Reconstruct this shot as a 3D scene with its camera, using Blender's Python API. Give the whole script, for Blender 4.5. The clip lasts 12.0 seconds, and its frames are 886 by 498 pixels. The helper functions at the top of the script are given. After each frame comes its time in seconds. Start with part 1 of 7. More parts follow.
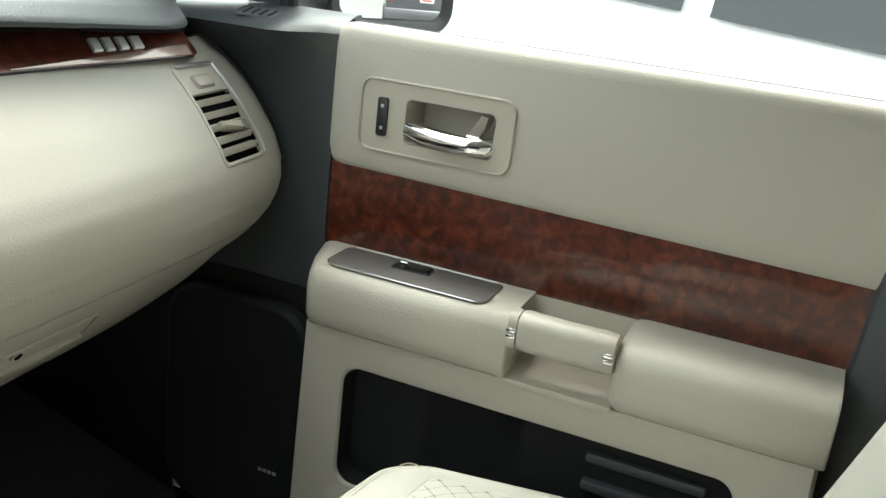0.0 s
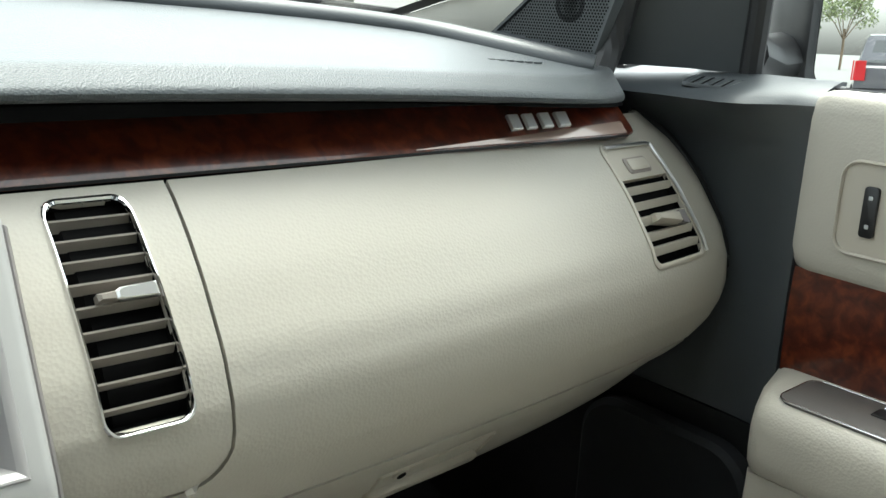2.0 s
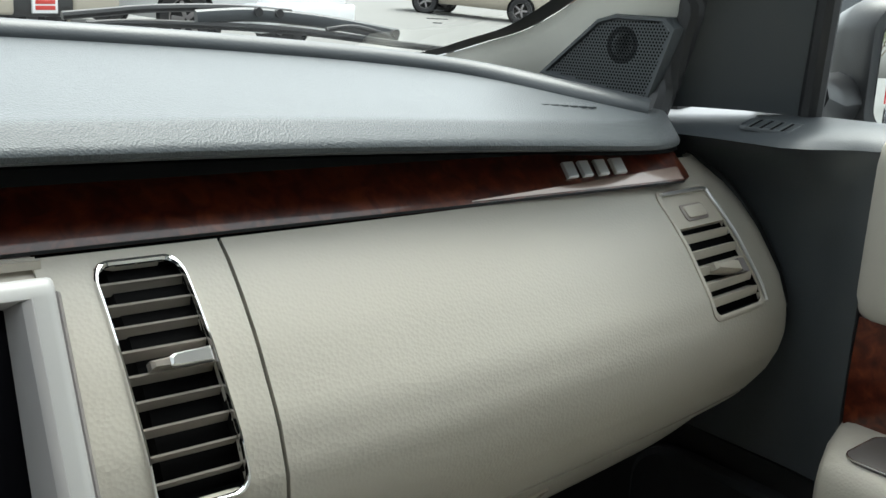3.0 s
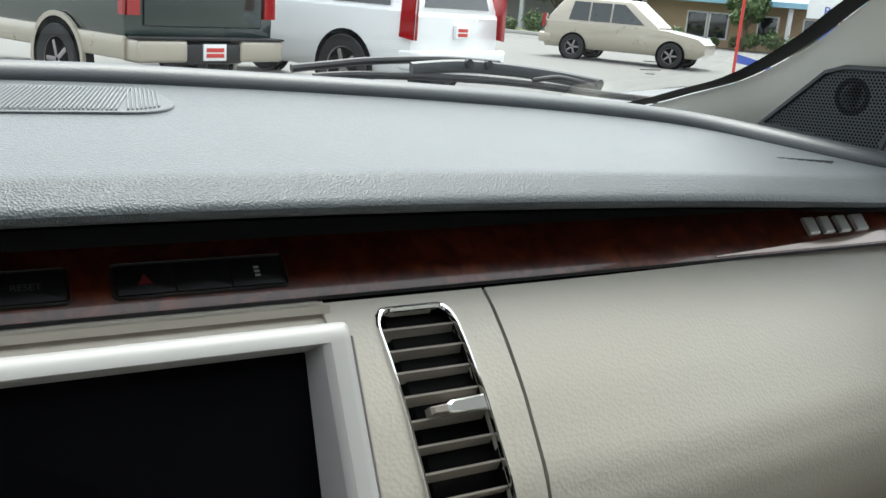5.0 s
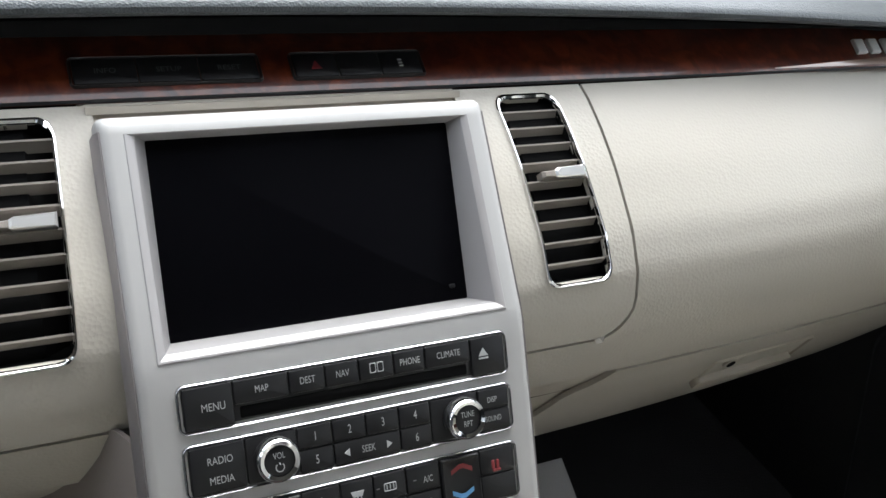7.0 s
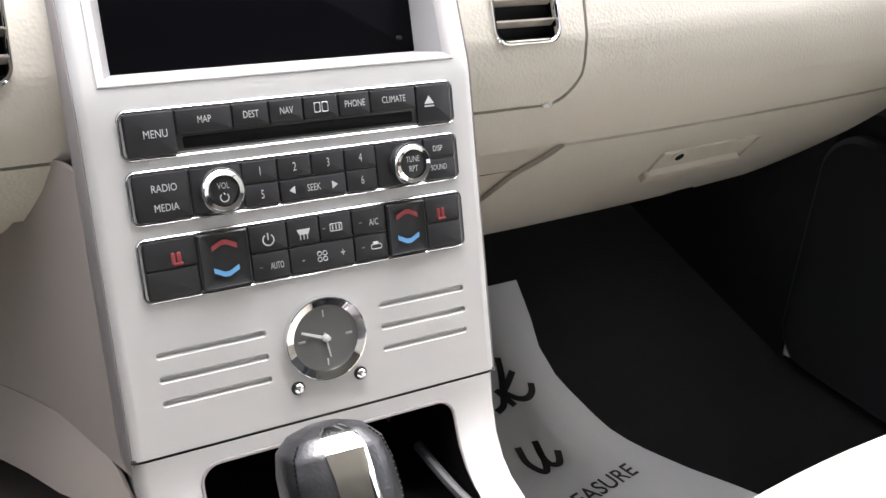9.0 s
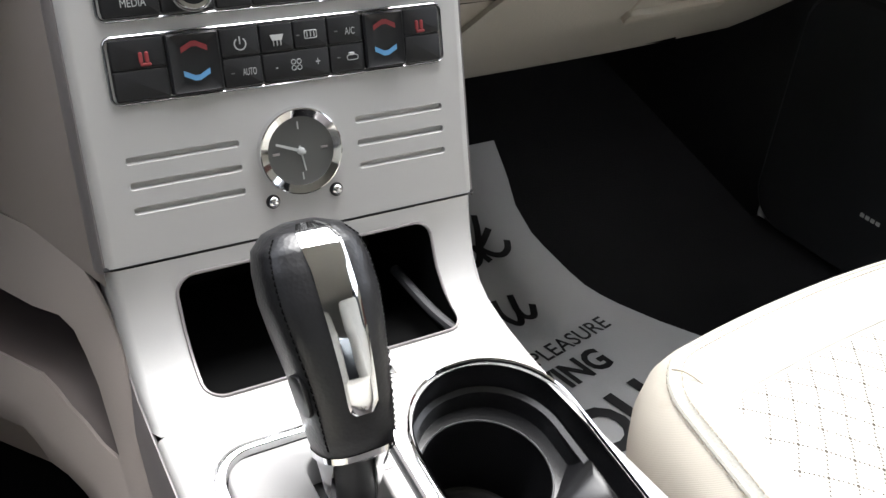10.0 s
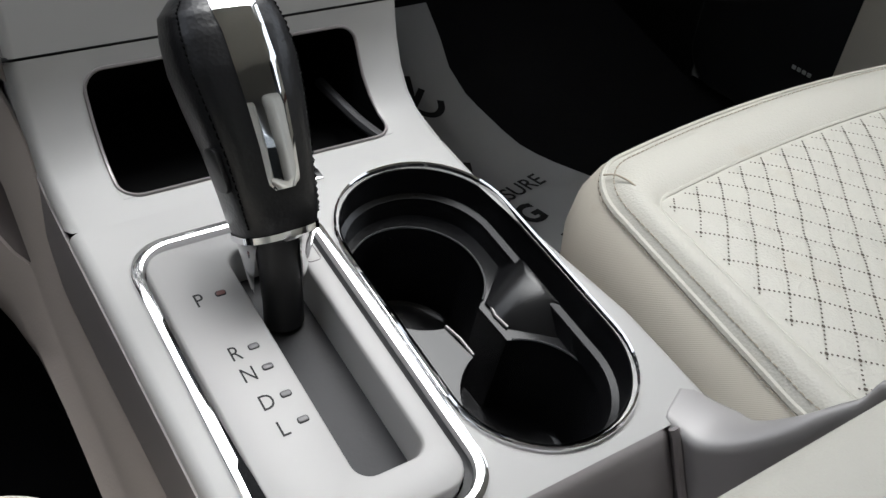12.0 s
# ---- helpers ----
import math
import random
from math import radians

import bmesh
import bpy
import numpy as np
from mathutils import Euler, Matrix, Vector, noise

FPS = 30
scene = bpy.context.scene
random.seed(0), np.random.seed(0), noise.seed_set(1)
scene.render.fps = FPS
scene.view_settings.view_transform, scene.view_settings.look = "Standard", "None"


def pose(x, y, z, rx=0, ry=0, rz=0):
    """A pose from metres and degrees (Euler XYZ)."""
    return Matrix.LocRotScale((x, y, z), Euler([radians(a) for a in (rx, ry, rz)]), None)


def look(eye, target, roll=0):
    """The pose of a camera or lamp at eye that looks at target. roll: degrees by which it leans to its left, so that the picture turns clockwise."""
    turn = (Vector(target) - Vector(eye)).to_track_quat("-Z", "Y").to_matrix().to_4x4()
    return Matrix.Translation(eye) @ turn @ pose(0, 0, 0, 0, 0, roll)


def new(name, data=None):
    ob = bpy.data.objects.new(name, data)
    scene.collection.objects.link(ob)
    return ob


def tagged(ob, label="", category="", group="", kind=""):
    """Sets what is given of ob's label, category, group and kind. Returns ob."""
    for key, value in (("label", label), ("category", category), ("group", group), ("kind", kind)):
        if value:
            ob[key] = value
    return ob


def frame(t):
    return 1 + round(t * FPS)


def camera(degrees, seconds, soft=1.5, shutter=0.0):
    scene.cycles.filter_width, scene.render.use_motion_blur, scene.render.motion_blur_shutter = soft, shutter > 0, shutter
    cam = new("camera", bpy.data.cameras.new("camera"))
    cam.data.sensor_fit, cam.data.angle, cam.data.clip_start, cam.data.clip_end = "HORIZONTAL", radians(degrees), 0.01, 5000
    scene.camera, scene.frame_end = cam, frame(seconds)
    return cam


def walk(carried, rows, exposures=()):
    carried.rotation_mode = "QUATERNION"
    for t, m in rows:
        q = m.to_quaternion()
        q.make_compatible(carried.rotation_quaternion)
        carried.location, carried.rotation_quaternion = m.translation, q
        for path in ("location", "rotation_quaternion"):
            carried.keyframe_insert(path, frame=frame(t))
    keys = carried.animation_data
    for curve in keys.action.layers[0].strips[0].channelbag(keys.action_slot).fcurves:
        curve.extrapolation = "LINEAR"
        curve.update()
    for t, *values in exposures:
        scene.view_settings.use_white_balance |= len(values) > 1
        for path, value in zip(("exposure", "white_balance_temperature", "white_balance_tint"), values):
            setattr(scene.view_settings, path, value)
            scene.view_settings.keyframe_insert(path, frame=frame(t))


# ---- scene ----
cam = camera(51.2, 12.0)

PATH = [
    (0, (-0.157, -0.575, 1.01), (1.609, 0.135, 0.396), 6.7),
    (0.5, (-0.079, -0.554, 0.988), (1.545, 0.418, 0.341), 6.9),
    (1, (-0.037, -0.524, 0.976), (1.487, 0.629, 0.39), 6.6),
    (1.5, (-0.017, -0.49, 0.976), (1.347, 0.87, 0.438), 4.8),
    (2, (-0.003, -0.473, 0.981), (1.236, 1.01, 0.464), 2.7),
    (2.5, (0.001, -0.459, 0.987), (1.208, 1.057, 0.492), 2.7),
    (2.7, (0.0, -0.451, 0.994), (1.205, 1.069, 0.506), 2.7),
    (4.3, (-0.035, -0.409, 0.999), (1.04, 1.231, 0.606), 1.7),
    (4.5, (-0.044, -0.405, 1.003), (0.993, 1.258, 0.606), 1.9),
    (5, (-0.064, -0.404, 0.999), (0.894, 1.307, 0.606), 2.3),
    (5.5, (-0.086, -0.42, 0.985), (0.817, 1.313, 0.562), 2.4),
    (6, (-0.12, -0.445, 0.983), (0.764, 1.283, 0.502), 2.6),
    (6.5, (-0.146, -0.467, 0.97), (0.734, 1.235, 0.395), 2.5),
    (6.7, (-0.155, -0.479, 0.968), (0.716, 1.215, 0.359), 1.9),
    (8.3, (-0.176, -0.523, 0.943), (0.686, 1.145, 0.256), 2.4),
    (8.5, (-0.171, -0.525, 0.924), (0.696, 1.136, 0.224), 2.5),
    (9, (-0.166, -0.528, 0.899), (0.73, 1.029, 0.019), 3.4),
    (9.2, (-0.171, -0.529, 0.89), (0.731, 0.988, -0.05), 4.7),
    (9.5, (-0.173, -0.526, 0.876), (0.737, 0.949, -0.122), 5.4),
    (10, (-0.171, -0.54, 0.857), (0.726, 0.884, -0.224), 5.0),
    (10.5, (-0.165, -0.551, 0.833), (0.706, 0.809, -0.347), 3.4),
    (11, (-0.168, -0.562, 0.811), (0.769, 0.715, -0.41), 5.0),
    (11.5, (-0.172, -0.565, 0.794), (0.785, 0.672, -0.452), 6.8),
    (12, (-0.173, -0.565, 0.798), (0.789, 0.691, -0.425), 7.0),
]
EXPOSURES = [(0.0, 2.68, 6650, -3), (1.0, 2.95, 6650, -3), (2.5, 2.24, 6350, 0), (4.5, 1.94, 6350, 3), (5.5, 2.02, 6300, 4), (6.5, 2.4, 6200, 7), (8.5, 3.22, 6400, 14), (9.0, 3.57, 6450, 14), (9.5, 3.62, 6350, 13), (10.0, 2.92, 6350, 11), (10.5, 2.32, 6350, 9), (11.5, 1.7, 6250, 9), (12.0, 1.65, 6250, 9)]
walk(cam, [(t, look(eye, target, roll)) for t, eye, target, roll in PATH], EXPOSURES)

# ---- daylight: bright overcast sky ----
world = bpy.data.worlds.new("sky")
scene.world = world
world.use_nodes = True
wn = world.node_tree.nodes
sky = wn.new("ShaderNodeTexSky")
sky.sky_type = "NISHITA"
sky.sun_disc = False
sky.sun_elevation, sky.sun_rotation = radians(70), radians(40)
sky.air_density, sky.dust_density, sky.ozone_density = 1.0, 4.0, 1.0
pale = wn.new("ShaderNodeHueSaturation")
pale.inputs["Saturation"].default_value = 0.25
wn["Background"].inputs["Strength"].default_value = 0.15
world.node_tree.links.new(sky.outputs["Color"], pale.inputs["Color"])
world.node_tree.links.new(pale.outputs["Color"], wn["Background"].inputs["Color"])
sun = new("sun", bpy.data.lights.new("sun", "SUN"))
sun.data.energy, sun.data.angle, sun.data.color = 0.45, radians(40), (1.0, 0.99, 0.97)
sun.matrix_world = look((2.2, 2.62, 9.9), (0, 0, 0.5))

# ---- materials ----
def nodes_of(name):
    m = bpy.data.materials.new(name)
    m.use_nodes = True
    return m, m.node_tree.nodes, m.node_tree.links, m.node_tree.nodes["Principled BSDF"]


def surface(name, colour, rough=0.5, metal=0.0, vary=0.06, vary_scale=6.0, grain=0.0, grain_scale=300.0, cells=False,
            coat=0.0, rough_vary=0.08, spec=0.5, sheen=0.0, dirt=None, dirt_scale=40.0, pebbled=False):
    """A plain surface with two scales of variation: broad tone and fine relief."""
    m, n, k, b = nodes_of(name)
    tc = n.new("ShaderNodeTexCoord")
    big = n.new("ShaderNodeTexNoise")
    big.inputs["Scale"].default_value, big.inputs["Detail"].default_value = vary_scale, 5.0
    k.new(tc.outputs["Object"], big.inputs["Vector"])
    ramp = n.new("ShaderNodeMix")
    ramp.data_type = "RGBA"
    lo = [c * (1 - vary) for c in colour]
    hi = [min(1.0, c * (1 + vary)) for c in colour]
    ramp.inputs["A"].default_value, ramp.inputs["B"].default_value = (*lo, 1), (*hi, 1)
    k.new(big.outputs["Fac"], ramp.inputs["Factor"])
    last = ramp.outputs["Result"]
    if dirt:
        sp = n.new("ShaderNodeTexNoise")
        sp.inputs["Scale"].default_value, sp.inputs["Detail"].default_value = dirt_scale, 8.0
        k.new(tc.outputs["Object"], sp.inputs["Vector"])
        cut = n.new("ShaderNodeMapRange")
        cut.inputs["From Min"].default_value, cut.inputs["From Max"].default_value = 0.62, 0.75
        k.new(sp.outputs["Fac"], cut.inputs["Value"])
        dm = n.new("ShaderNodeMix")
        dm.data_type = "RGBA"
        dm.inputs["B"].default_value = (*dirt, 1)
        k.new(last, dm.inputs["A"])
        half = n.new("ShaderNodeMath")
        half.operation = "MULTIPLY"
        half.inputs[1].default_value = 0.35
        k.new(cut.outputs["Result"], half.inputs[0])
        k.new(half.outputs["Value"], dm.inputs["Factor"])
        last = dm.outputs["Result"]
    k.new(last, b.inputs["Base Color"])
    rr = n.new("ShaderNodeMapRange")
    rr.inputs["To Min"].default_value, rr.inputs["To Max"].default_value = max(0.0, rough - rough_vary), min(1.0, rough + rough_vary)
    k.new(big.outputs["Fac"], rr.inputs["Value"])
    k.new(rr.outputs["Result"], b.inputs["Roughness"])
    b.inputs["Metallic"].default_value = metal
    b.inputs["Specular IOR Level"].default_value = spec
    b.inputs["Coat Weight"].default_value = coat
    b.inputs["Coat Roughness"].default_value = 0.04
    if sheen:
        b.inputs["Sheen Weight"].default_value = sheen
    if grain:
        if cells:
            g = n.new("ShaderNodeTexVoronoi")
            g.inputs["Scale"].default_value = grain_scale
            out = g.outputs["Distance"]
            if pebbled:
                g.feature = "SMOOTH_F1"
                g.inputs["Smoothness"].default_value = 0.35
                wob = n.new("ShaderNodeTexNoise")
                wob.inputs["Scale"].default_value, wob.inputs["Detail"].default_value = grain_scale * 0.35, 2.0
                shift = n.new("ShaderNodeMixRGB")
                shift.blend_type = "LINEAR_LIGHT"
                shift.inputs["Fac"].default_value = 0.3 / grain_scale
                k.new(tc.outputs["Object"], wob.inputs["Vector"])
                k.new(tc.outputs["Object"], shift.inputs["Color1"])
                k.new(wob.outputs["Color"], shift.inputs["Color2"])
        else:
            g = n.new("ShaderNodeTexNoise")
            g.inputs["Scale"].default_value, g.inputs["Detail"].default_value = grain_scale, 3.0
            out = g.outputs["Fac"]
        k.new(shift.outputs["Color"] if cells and pebbled else tc.outputs["Object"], g.inputs["Vector"])
        bump = n.new("ShaderNodeBump")
        bump.inputs["Strength"].default_value, bump.inputs["Distance"].default_value = grain, 0.001
        k.new(out, bump.inputs["Height"])
        k.new(bump.outputs["Normal"], b.inputs["Normal"])
    return m


def burl(name):
    """Polished burl wood: dark red-brown cloudy figure under clear lacquer."""
    m, n, k, b = nodes_of(name)
    tc = n.new("ShaderNodeTexCoord")
    warp = n.new("ShaderNodeTexNoise")
    warp.inputs["Scale"].default_value, warp.inputs["Detail"].default_value = 12.0, 3.0
    k.new(tc.outputs["Object"], warp.inputs["Vector"])
    fig = n.new("ShaderNodeTexNoise")
    fig.inputs["Scale"].default_value, fig.inputs["Detail"].default_value, fig.inputs["Distortion"].default_value = 78.0, 6.0, 0.6
    k.new(tc.outputs["Object"], fig.inputs["Vector"])
    mixf = n.new("ShaderNodeMath")
    mixf.operation = "MULTIPLY_ADD"
    mixf.inputs[1].default_value, mixf.inputs[2].default_value = 0.78, 0.065
    k.new(fig.outputs["Fac"], mixf.inputs[0])
    add = n.new("ShaderNodeMath")
    add.operation = "MULTIPLY_ADD"
    add.inputs[1].default_value = 0.25
    k.new(warp.outputs["Fac"], add.inputs[0])
    k.new(mixf.outputs["Value"], add.inputs[2])
    ramp = n.new("ShaderNodeValToRGB")
    e = ramp.color_ramp.elements
    e[0].position, e[0].color = 0.36, (0.014, 0.0030, 0.0020, 1)
    e[1].position, e[1].color = 0.78, (0.165, 0.036, 0.013, 1)
    mid = ramp.color_ramp.elements.new(0.56)
    mid.color = (0.064, 0.0115, 0.0055, 1)
    k.new(add.outputs["Value"], ramp.inputs["Fac"])
    k.new(ramp.outputs["Color"], b.inputs["Base Color"])
    b.inputs["Roughness"].default_value = 0.3
    b.inputs["Coat Weight"].default_value, b.inputs["Coat Roughness"].default_value = 0.6, 0.04
    return m


def clear_glass(name, tint=(0.94, 0.96, 0.95)):
    m, n, k, b = nodes_of(name)
    n.remove(b)
    tr, gl, mx, lw = n.new("ShaderNodeBsdfTransparent"), n.new("ShaderNodeBsdfGlossy"), n.new("ShaderNodeMixShader"), n.new("ShaderNodeLayerWeight")
    tr.inputs["Color"].default_value = (*tint, 1)
    gl.inputs["Roughness"].default_value = 0.0
    pw, sc = n.new("ShaderNodeMath"), n.new("ShaderNodeMath")
    pw.operation, sc.operation = "POWER", "MULTIPLY_ADD"
    pw.inputs[1].default_value, sc.inputs[1].default_value, sc.inputs[2].default_value = 5.0, 0.6, 0.03
    k.new(lw.outputs["Facing"], pw.inputs[0])
    k.new(pw.outputs["Value"], sc.inputs[0])
    k.new(sc.outputs["Value"], mx.inputs["Fac"])
    k.new(tr.outputs["BSDF"], mx.inputs[1])
    k.new(gl.outputs["BSDF"], mx.inputs[2])
    k.new(mx.outputs["Shader"], n["Material Output"].inputs["Surface"])
    return m


BEIGE = (0.430, 0.404, 0.350)
M_beige = surface("beige_vinyl", BEIGE, 0.48, vary=0.03, grain=0.2, grain_scale=420, cells=True)
M_beige_hard = surface("beige_plastic", (0.43, 0.395, 0.335), 0.42, vary=0.03, grain=0.08, grain_scale=900)
M_mauve = surface("taupe_plastic", (0.26, 0.227, 0.210), 0.5, vary=0.04, grain=0.08, grain_scale=700)
M_slat = surface("dark_taupe_slat", (0.235, 0.21, 0.185), 0.4, vary=0.05, grain=0.05, grain_scale=900)
M_pad = surface("charcoal_grained_vinyl", (0.064, 0.073, 0.079), 0.34, vary=0.06, grain=0.42, grain_scale=800, cells=True, spec=0.26, sheen=0.16, pebbled=True)
M_charcoal = surface("charcoal_plastic", (0.048, 0.054, 0.059), 0.45, vary=0.08, spec=0.6, grain=0.1, grain_scale=600, cells=True)
M_black = surface("black_plastic", (0.012, 0.012, 0.013), 0.4, vary=0.1)
# near-black; in vents, gaps, slots and wheel wells it paints the recess shade
M_void = surface("near_black", (0.005, 0.005, 0.005), 0.9, vary=0.2, spec=0.05)
M_carpet = surface("black_carpet", (0.012, 0.012, 0.013), 0.95, vary=0.25, vary_scale=20, grain=0.8, grain_scale=500, spec=0.1)
M_rubber = surface("dark_rubber", (0.05, 0.05, 0.053), 0.6, vary=0.1, grain=0.1, grain_scale=500)
M_silver = surface("satin_silver_paint", (0.40, 0.396, 0.388), 0.55, metal=0.08, vary=0.015, grain=0.05, grain_scale=2600, rough_vary=0.03)
M_plate = surface("pale_silver_paint", (0.44, 0.432, 0.425), 0.55, metal=0.05, vary=0.02, rough_vary=0.03, grain=0.04, grain_scale=2600)
M_edge = surface("grey_silver_edge", (0.27, 0.25, 0.25), 0.38, metal=0.4, vary=0.03)
# darker copy of the silver, with shade put into the colour
M_crest = surface("shaded_silver_plastic", (0.33, 0.32, 0.318), 0.48, metal=0.25, vary=0.03)
M_chrome = surface("chrome", (0.86, 0.86, 0.87), 0.06, metal=1.0, vary=0.01, rough_vary=0.03)
M_chrome_soft = surface("brushed_chrome", (0.75, 0.75, 0.75), 0.2, metal=1.0, vary=0.02)
M_frame = surface("grey_chrome", (0.50, 0.50, 0.51), 0.22, metal=1.0, vary=0.02)
M_satin = surface("satin_chrome", (0.82, 0.82, 0.82), 0.32, metal=1.0, vary=0.02)
# chrome badge's bright reflection put into a pale, hardly metallic colour
M_badge = surface("badge_chrome_shine", (0.84, 0.84, 0.84), 0.35, metal=0.15, vary=0.02)
M_burl = burl("burl_wood")
M_screen = surface("black_screen", (0.003, 0.003, 0.004), 0.4, vary=0.2, rough_vary=0.03, spec=0.02)
M_button = surface("soft_black_button", (0.011, 0.011, 0.012), 0.45, vary=0.1, grain=0.05, grain_scale=1200, spec=0.35)
M_legend = surface("white_legend", (0.40, 0.41, 0.41), 0.6, vary=0.02)
M_dim = surface("dim_grey_legend", (0.09, 0.092, 0.095), 0.6, vary=0.02)
M_red = surface("red_legend", (0.20, 0.020, 0.024), 0.5, vary=0.05)
M_blue = surface("blue_legend", (0.10, 0.28, 0.52), 0.5, vary=0.05)
M_leather = surface("cream_leather", (0.50, 0.487, 0.436), 0.5, vary=0.03, spec=0.35, grain=0.25, grain_scale=650, cells=True, dirt=(0.45, 0.40, 0.32), dirt_scale=25)
M_cloth = surface("cream_woven_vinyl", (0.52, 0.485, 0.415), 0.6, vary=0.04, grain=0.5, grain_scale=1300, cells=True, dirt=(0.42, 0.36, 0.28), dirt_scale=30)
wn_, wl_ = M_cloth.node_tree.nodes, M_cloth.node_tree.links
twill = wn_.new("ShaderNodeTexWave")
twill.inputs["Scale"].default_value, twill.inputs["Distortion"].default_value = 380.0, 0.4
twill.bands_direction = "DIAGONAL"
wl_.new(wn_["Texture Coordinate"].outputs["Object"], twill.inputs["Vector"])
tb = wn_.new("ShaderNodeBump")
tb.inputs["Strength"].default_value, tb.inputs["Distance"].default_value = 0.35, 0.0003
wl_.new(twill.outputs["Fac"], tb.inputs["Height"])
wl_.new(tb.outputs["Normal"], wn_["Principled BSDF"].inputs["Normal"])
M_stitch = surface("tan_thread", (0.44, 0.39, 0.31), 0.8, vary=0.1)
M_hole = surface("perforation", (0.10, 0.085, 0.07), 0.9, vary=0.1)
M_knob = surface("black_leather", (0.013, 0.013, 0.0145), 0.34, vary=0.15, grain=0.12, grain_scale=500, cells=True)
M_paper = surface("white_paper", (0.50, 0.505, 0.51), 0.75, vary=0.03, grain=0.25, grain_scale=260)
M_ink = surface("black_ink", (0.012, 0.012, 0.013), 0.7, vary=0.05)
M_roof = surface("headliner_cloth", (0.46, 0.44, 0.39), 0.9, vary=0.04, grain=0.3, grain_scale=500)
M_pillar = surface("cream_pillar_cloth", (0.83, 0.81, 0.73), 0.85, vary=0.03, grain=0.3, grain_scale=500)
M_mesh = surface("black_speaker_mesh", (0.017, 0.018, 0.020), 0.6, vary=0.1, spec=0.2)
M_glass = clear_glass("window_glass")
M_laminated = clear_glass("laminated_glass", (0.87, 0.875, 0.865))
M_mirror = surface("mirror_silver", (0.88, 0.89, 0.89), 0.0, metal=1.0, vary=0.0, rough_vary=0.0)
M_seal = surface("black_rubber_seal", (0.015, 0.015, 0.016), 0.5, vary=0.1)


# ---- building helpers ----
BASE = {}


def thing(name, label, category, group="", kind="", at=(0, 0, 0)):
    ob = new(name)
    ob.empty_display_size = 0.05
    ob.location = at
    BASE[ob] = Vector(at)
    return tagged(ob, label, category, group, kind)


def finish(bm, name, material, smooth=35):
    bmesh.ops.remove_doubles(bm, verts=bm.verts, dist=1e-6)
    bmesh.ops.recalc_face_normals(bm, faces=bm.faces)
    me = bpy.data.meshes.new(name)
    bm.to_mesh(me)
    bm.free()
    me.materials.append(material)
    if smooth:
        me.shade_smooth()
        me.set_sharp_from_angle(angle=radians(smooth))
    return me


def part(name, bm, material, parent, label="", smooth=35):
    me = finish(bm, name, material, smooth)
    base = BASE[parent]
    me.transform(Matrix.Translation(-base))
    ob = new(name, me)
    ob.parent = parent
    BASE[ob] = base
    return tagged(ob, label)


def lone(name, bm, material, label, category, group="", kind="", smooth=35, at=(0, 0, 0)):
    me = finish(bm, name, material, smooth)
    me.transform(Matrix.Translation(-Vector(at)))
    ob = new(name, me)
    ob.location = at
    BASE[ob] = Vector(at)
    return tagged(ob, label, category, group, kind)


def sheet(bm, rows, skip=(), close=False):
    """Faces between rows of points. skip: (row, column) cells left open."""
    vs = [[bm.verts.new(p) for p in r] for r in rows]
    for i in range(len(vs) - 1):
        n = len(vs[i])
        for j in range(n if close else n - 1):
            if (i, j) not in skip:
                bm.faces.new((vs[i][j], vs[i][(j + 1) % n], vs[i + 1][(j + 1) % n], vs[i + 1][j]))
    return vs


CABIN = Vector((0, -0.5, 1.0))


def thick(bm, t):
    """Gives a sheet thickness t, away from the cabin's middle."""
    bmesh.ops.recalc_face_normals(bm, faces=bm.faces)
    bm.normal_update()
    if sum(f.normal.dot(CABIN - f.calc_center_median()) * f.calc_area() for f in bm.faces) < 0:
        bmesh.ops.reverse_faces(bm, faces=bm.faces)
        bm.normal_update()
    rims = [(e.verts[0], e.verts[1]) for e in bm.edges if len(e.link_faces) == 1]
    back = {v: bm.verts.new(v.co - v.normal * t) for v in list(bm.verts)}
    for f in list(bm.faces):
        bm.faces.new([back[v] for v in reversed(f.verts)])
    for a, b in rims:
        bm.faces.new((a, b, back[b], back[a]))


def box(bm, lo, hi, bevel=0.0, seg=2, m=None):
    lo, hi = Vector(lo), Vector(hi)
    made = bmesh.ops.create_cube(bm, size=1.0, matrix=Matrix.Translation((lo + hi) / 2) @ Matrix.Diagonal((*(hi - lo), 1)))["verts"]
    if bevel:
        es = list({e for v in made for e in v.link_edges})
        got = bmesh.ops.bevel(bm, geom=es, offset=bevel, segments=seg, profile=0.5, affect="EDGES")
        made = list({v for f in got["faces"] for v in f.verts} | {v for v in made if v.is_valid})
    if m is not None:
        bmesh.ops.transform(bm, matrix=m, verts=made)
    return made


def rr(w, h, r, cu=0.0, cv=0.0, n=5):
    """A rounded rectangle about (cu, cv), anticlockwise."""
    r = max(1e-5, min(r, w / 2 - 1e-5, h / 2 - 1e-5))
    out = []
    for k, (sx, sy) in enumerate(((1, 1), (-1, 1), (-1, -1), (1, -1))):
        for i in range(n + 1):
            a = math.pi / 2 * (k + i / n)
            out.append((cu + sx * (w / 2 - r) + r * math.cos(a), cv + sy * (h / 2 - r) + r * math.sin(a)))
    return out


def long_rr(w, h, r, cu=0.0, cv=0.0, n=5, m=12):
    """A rounded rectangle whose straight sides are cut into m pieces."""
    loop = rr(w, h, r, cu, cv, n)
    out = []
    for i, (u, v) in enumerate(loop):
        a, b = loop[(i + 1) % len(loop)]
        k = m if i % (n + 1) == n else 1
        out += [(u + (a - u) * j / k, v + (b - v) * j / k) for j in range(k)]
    return out


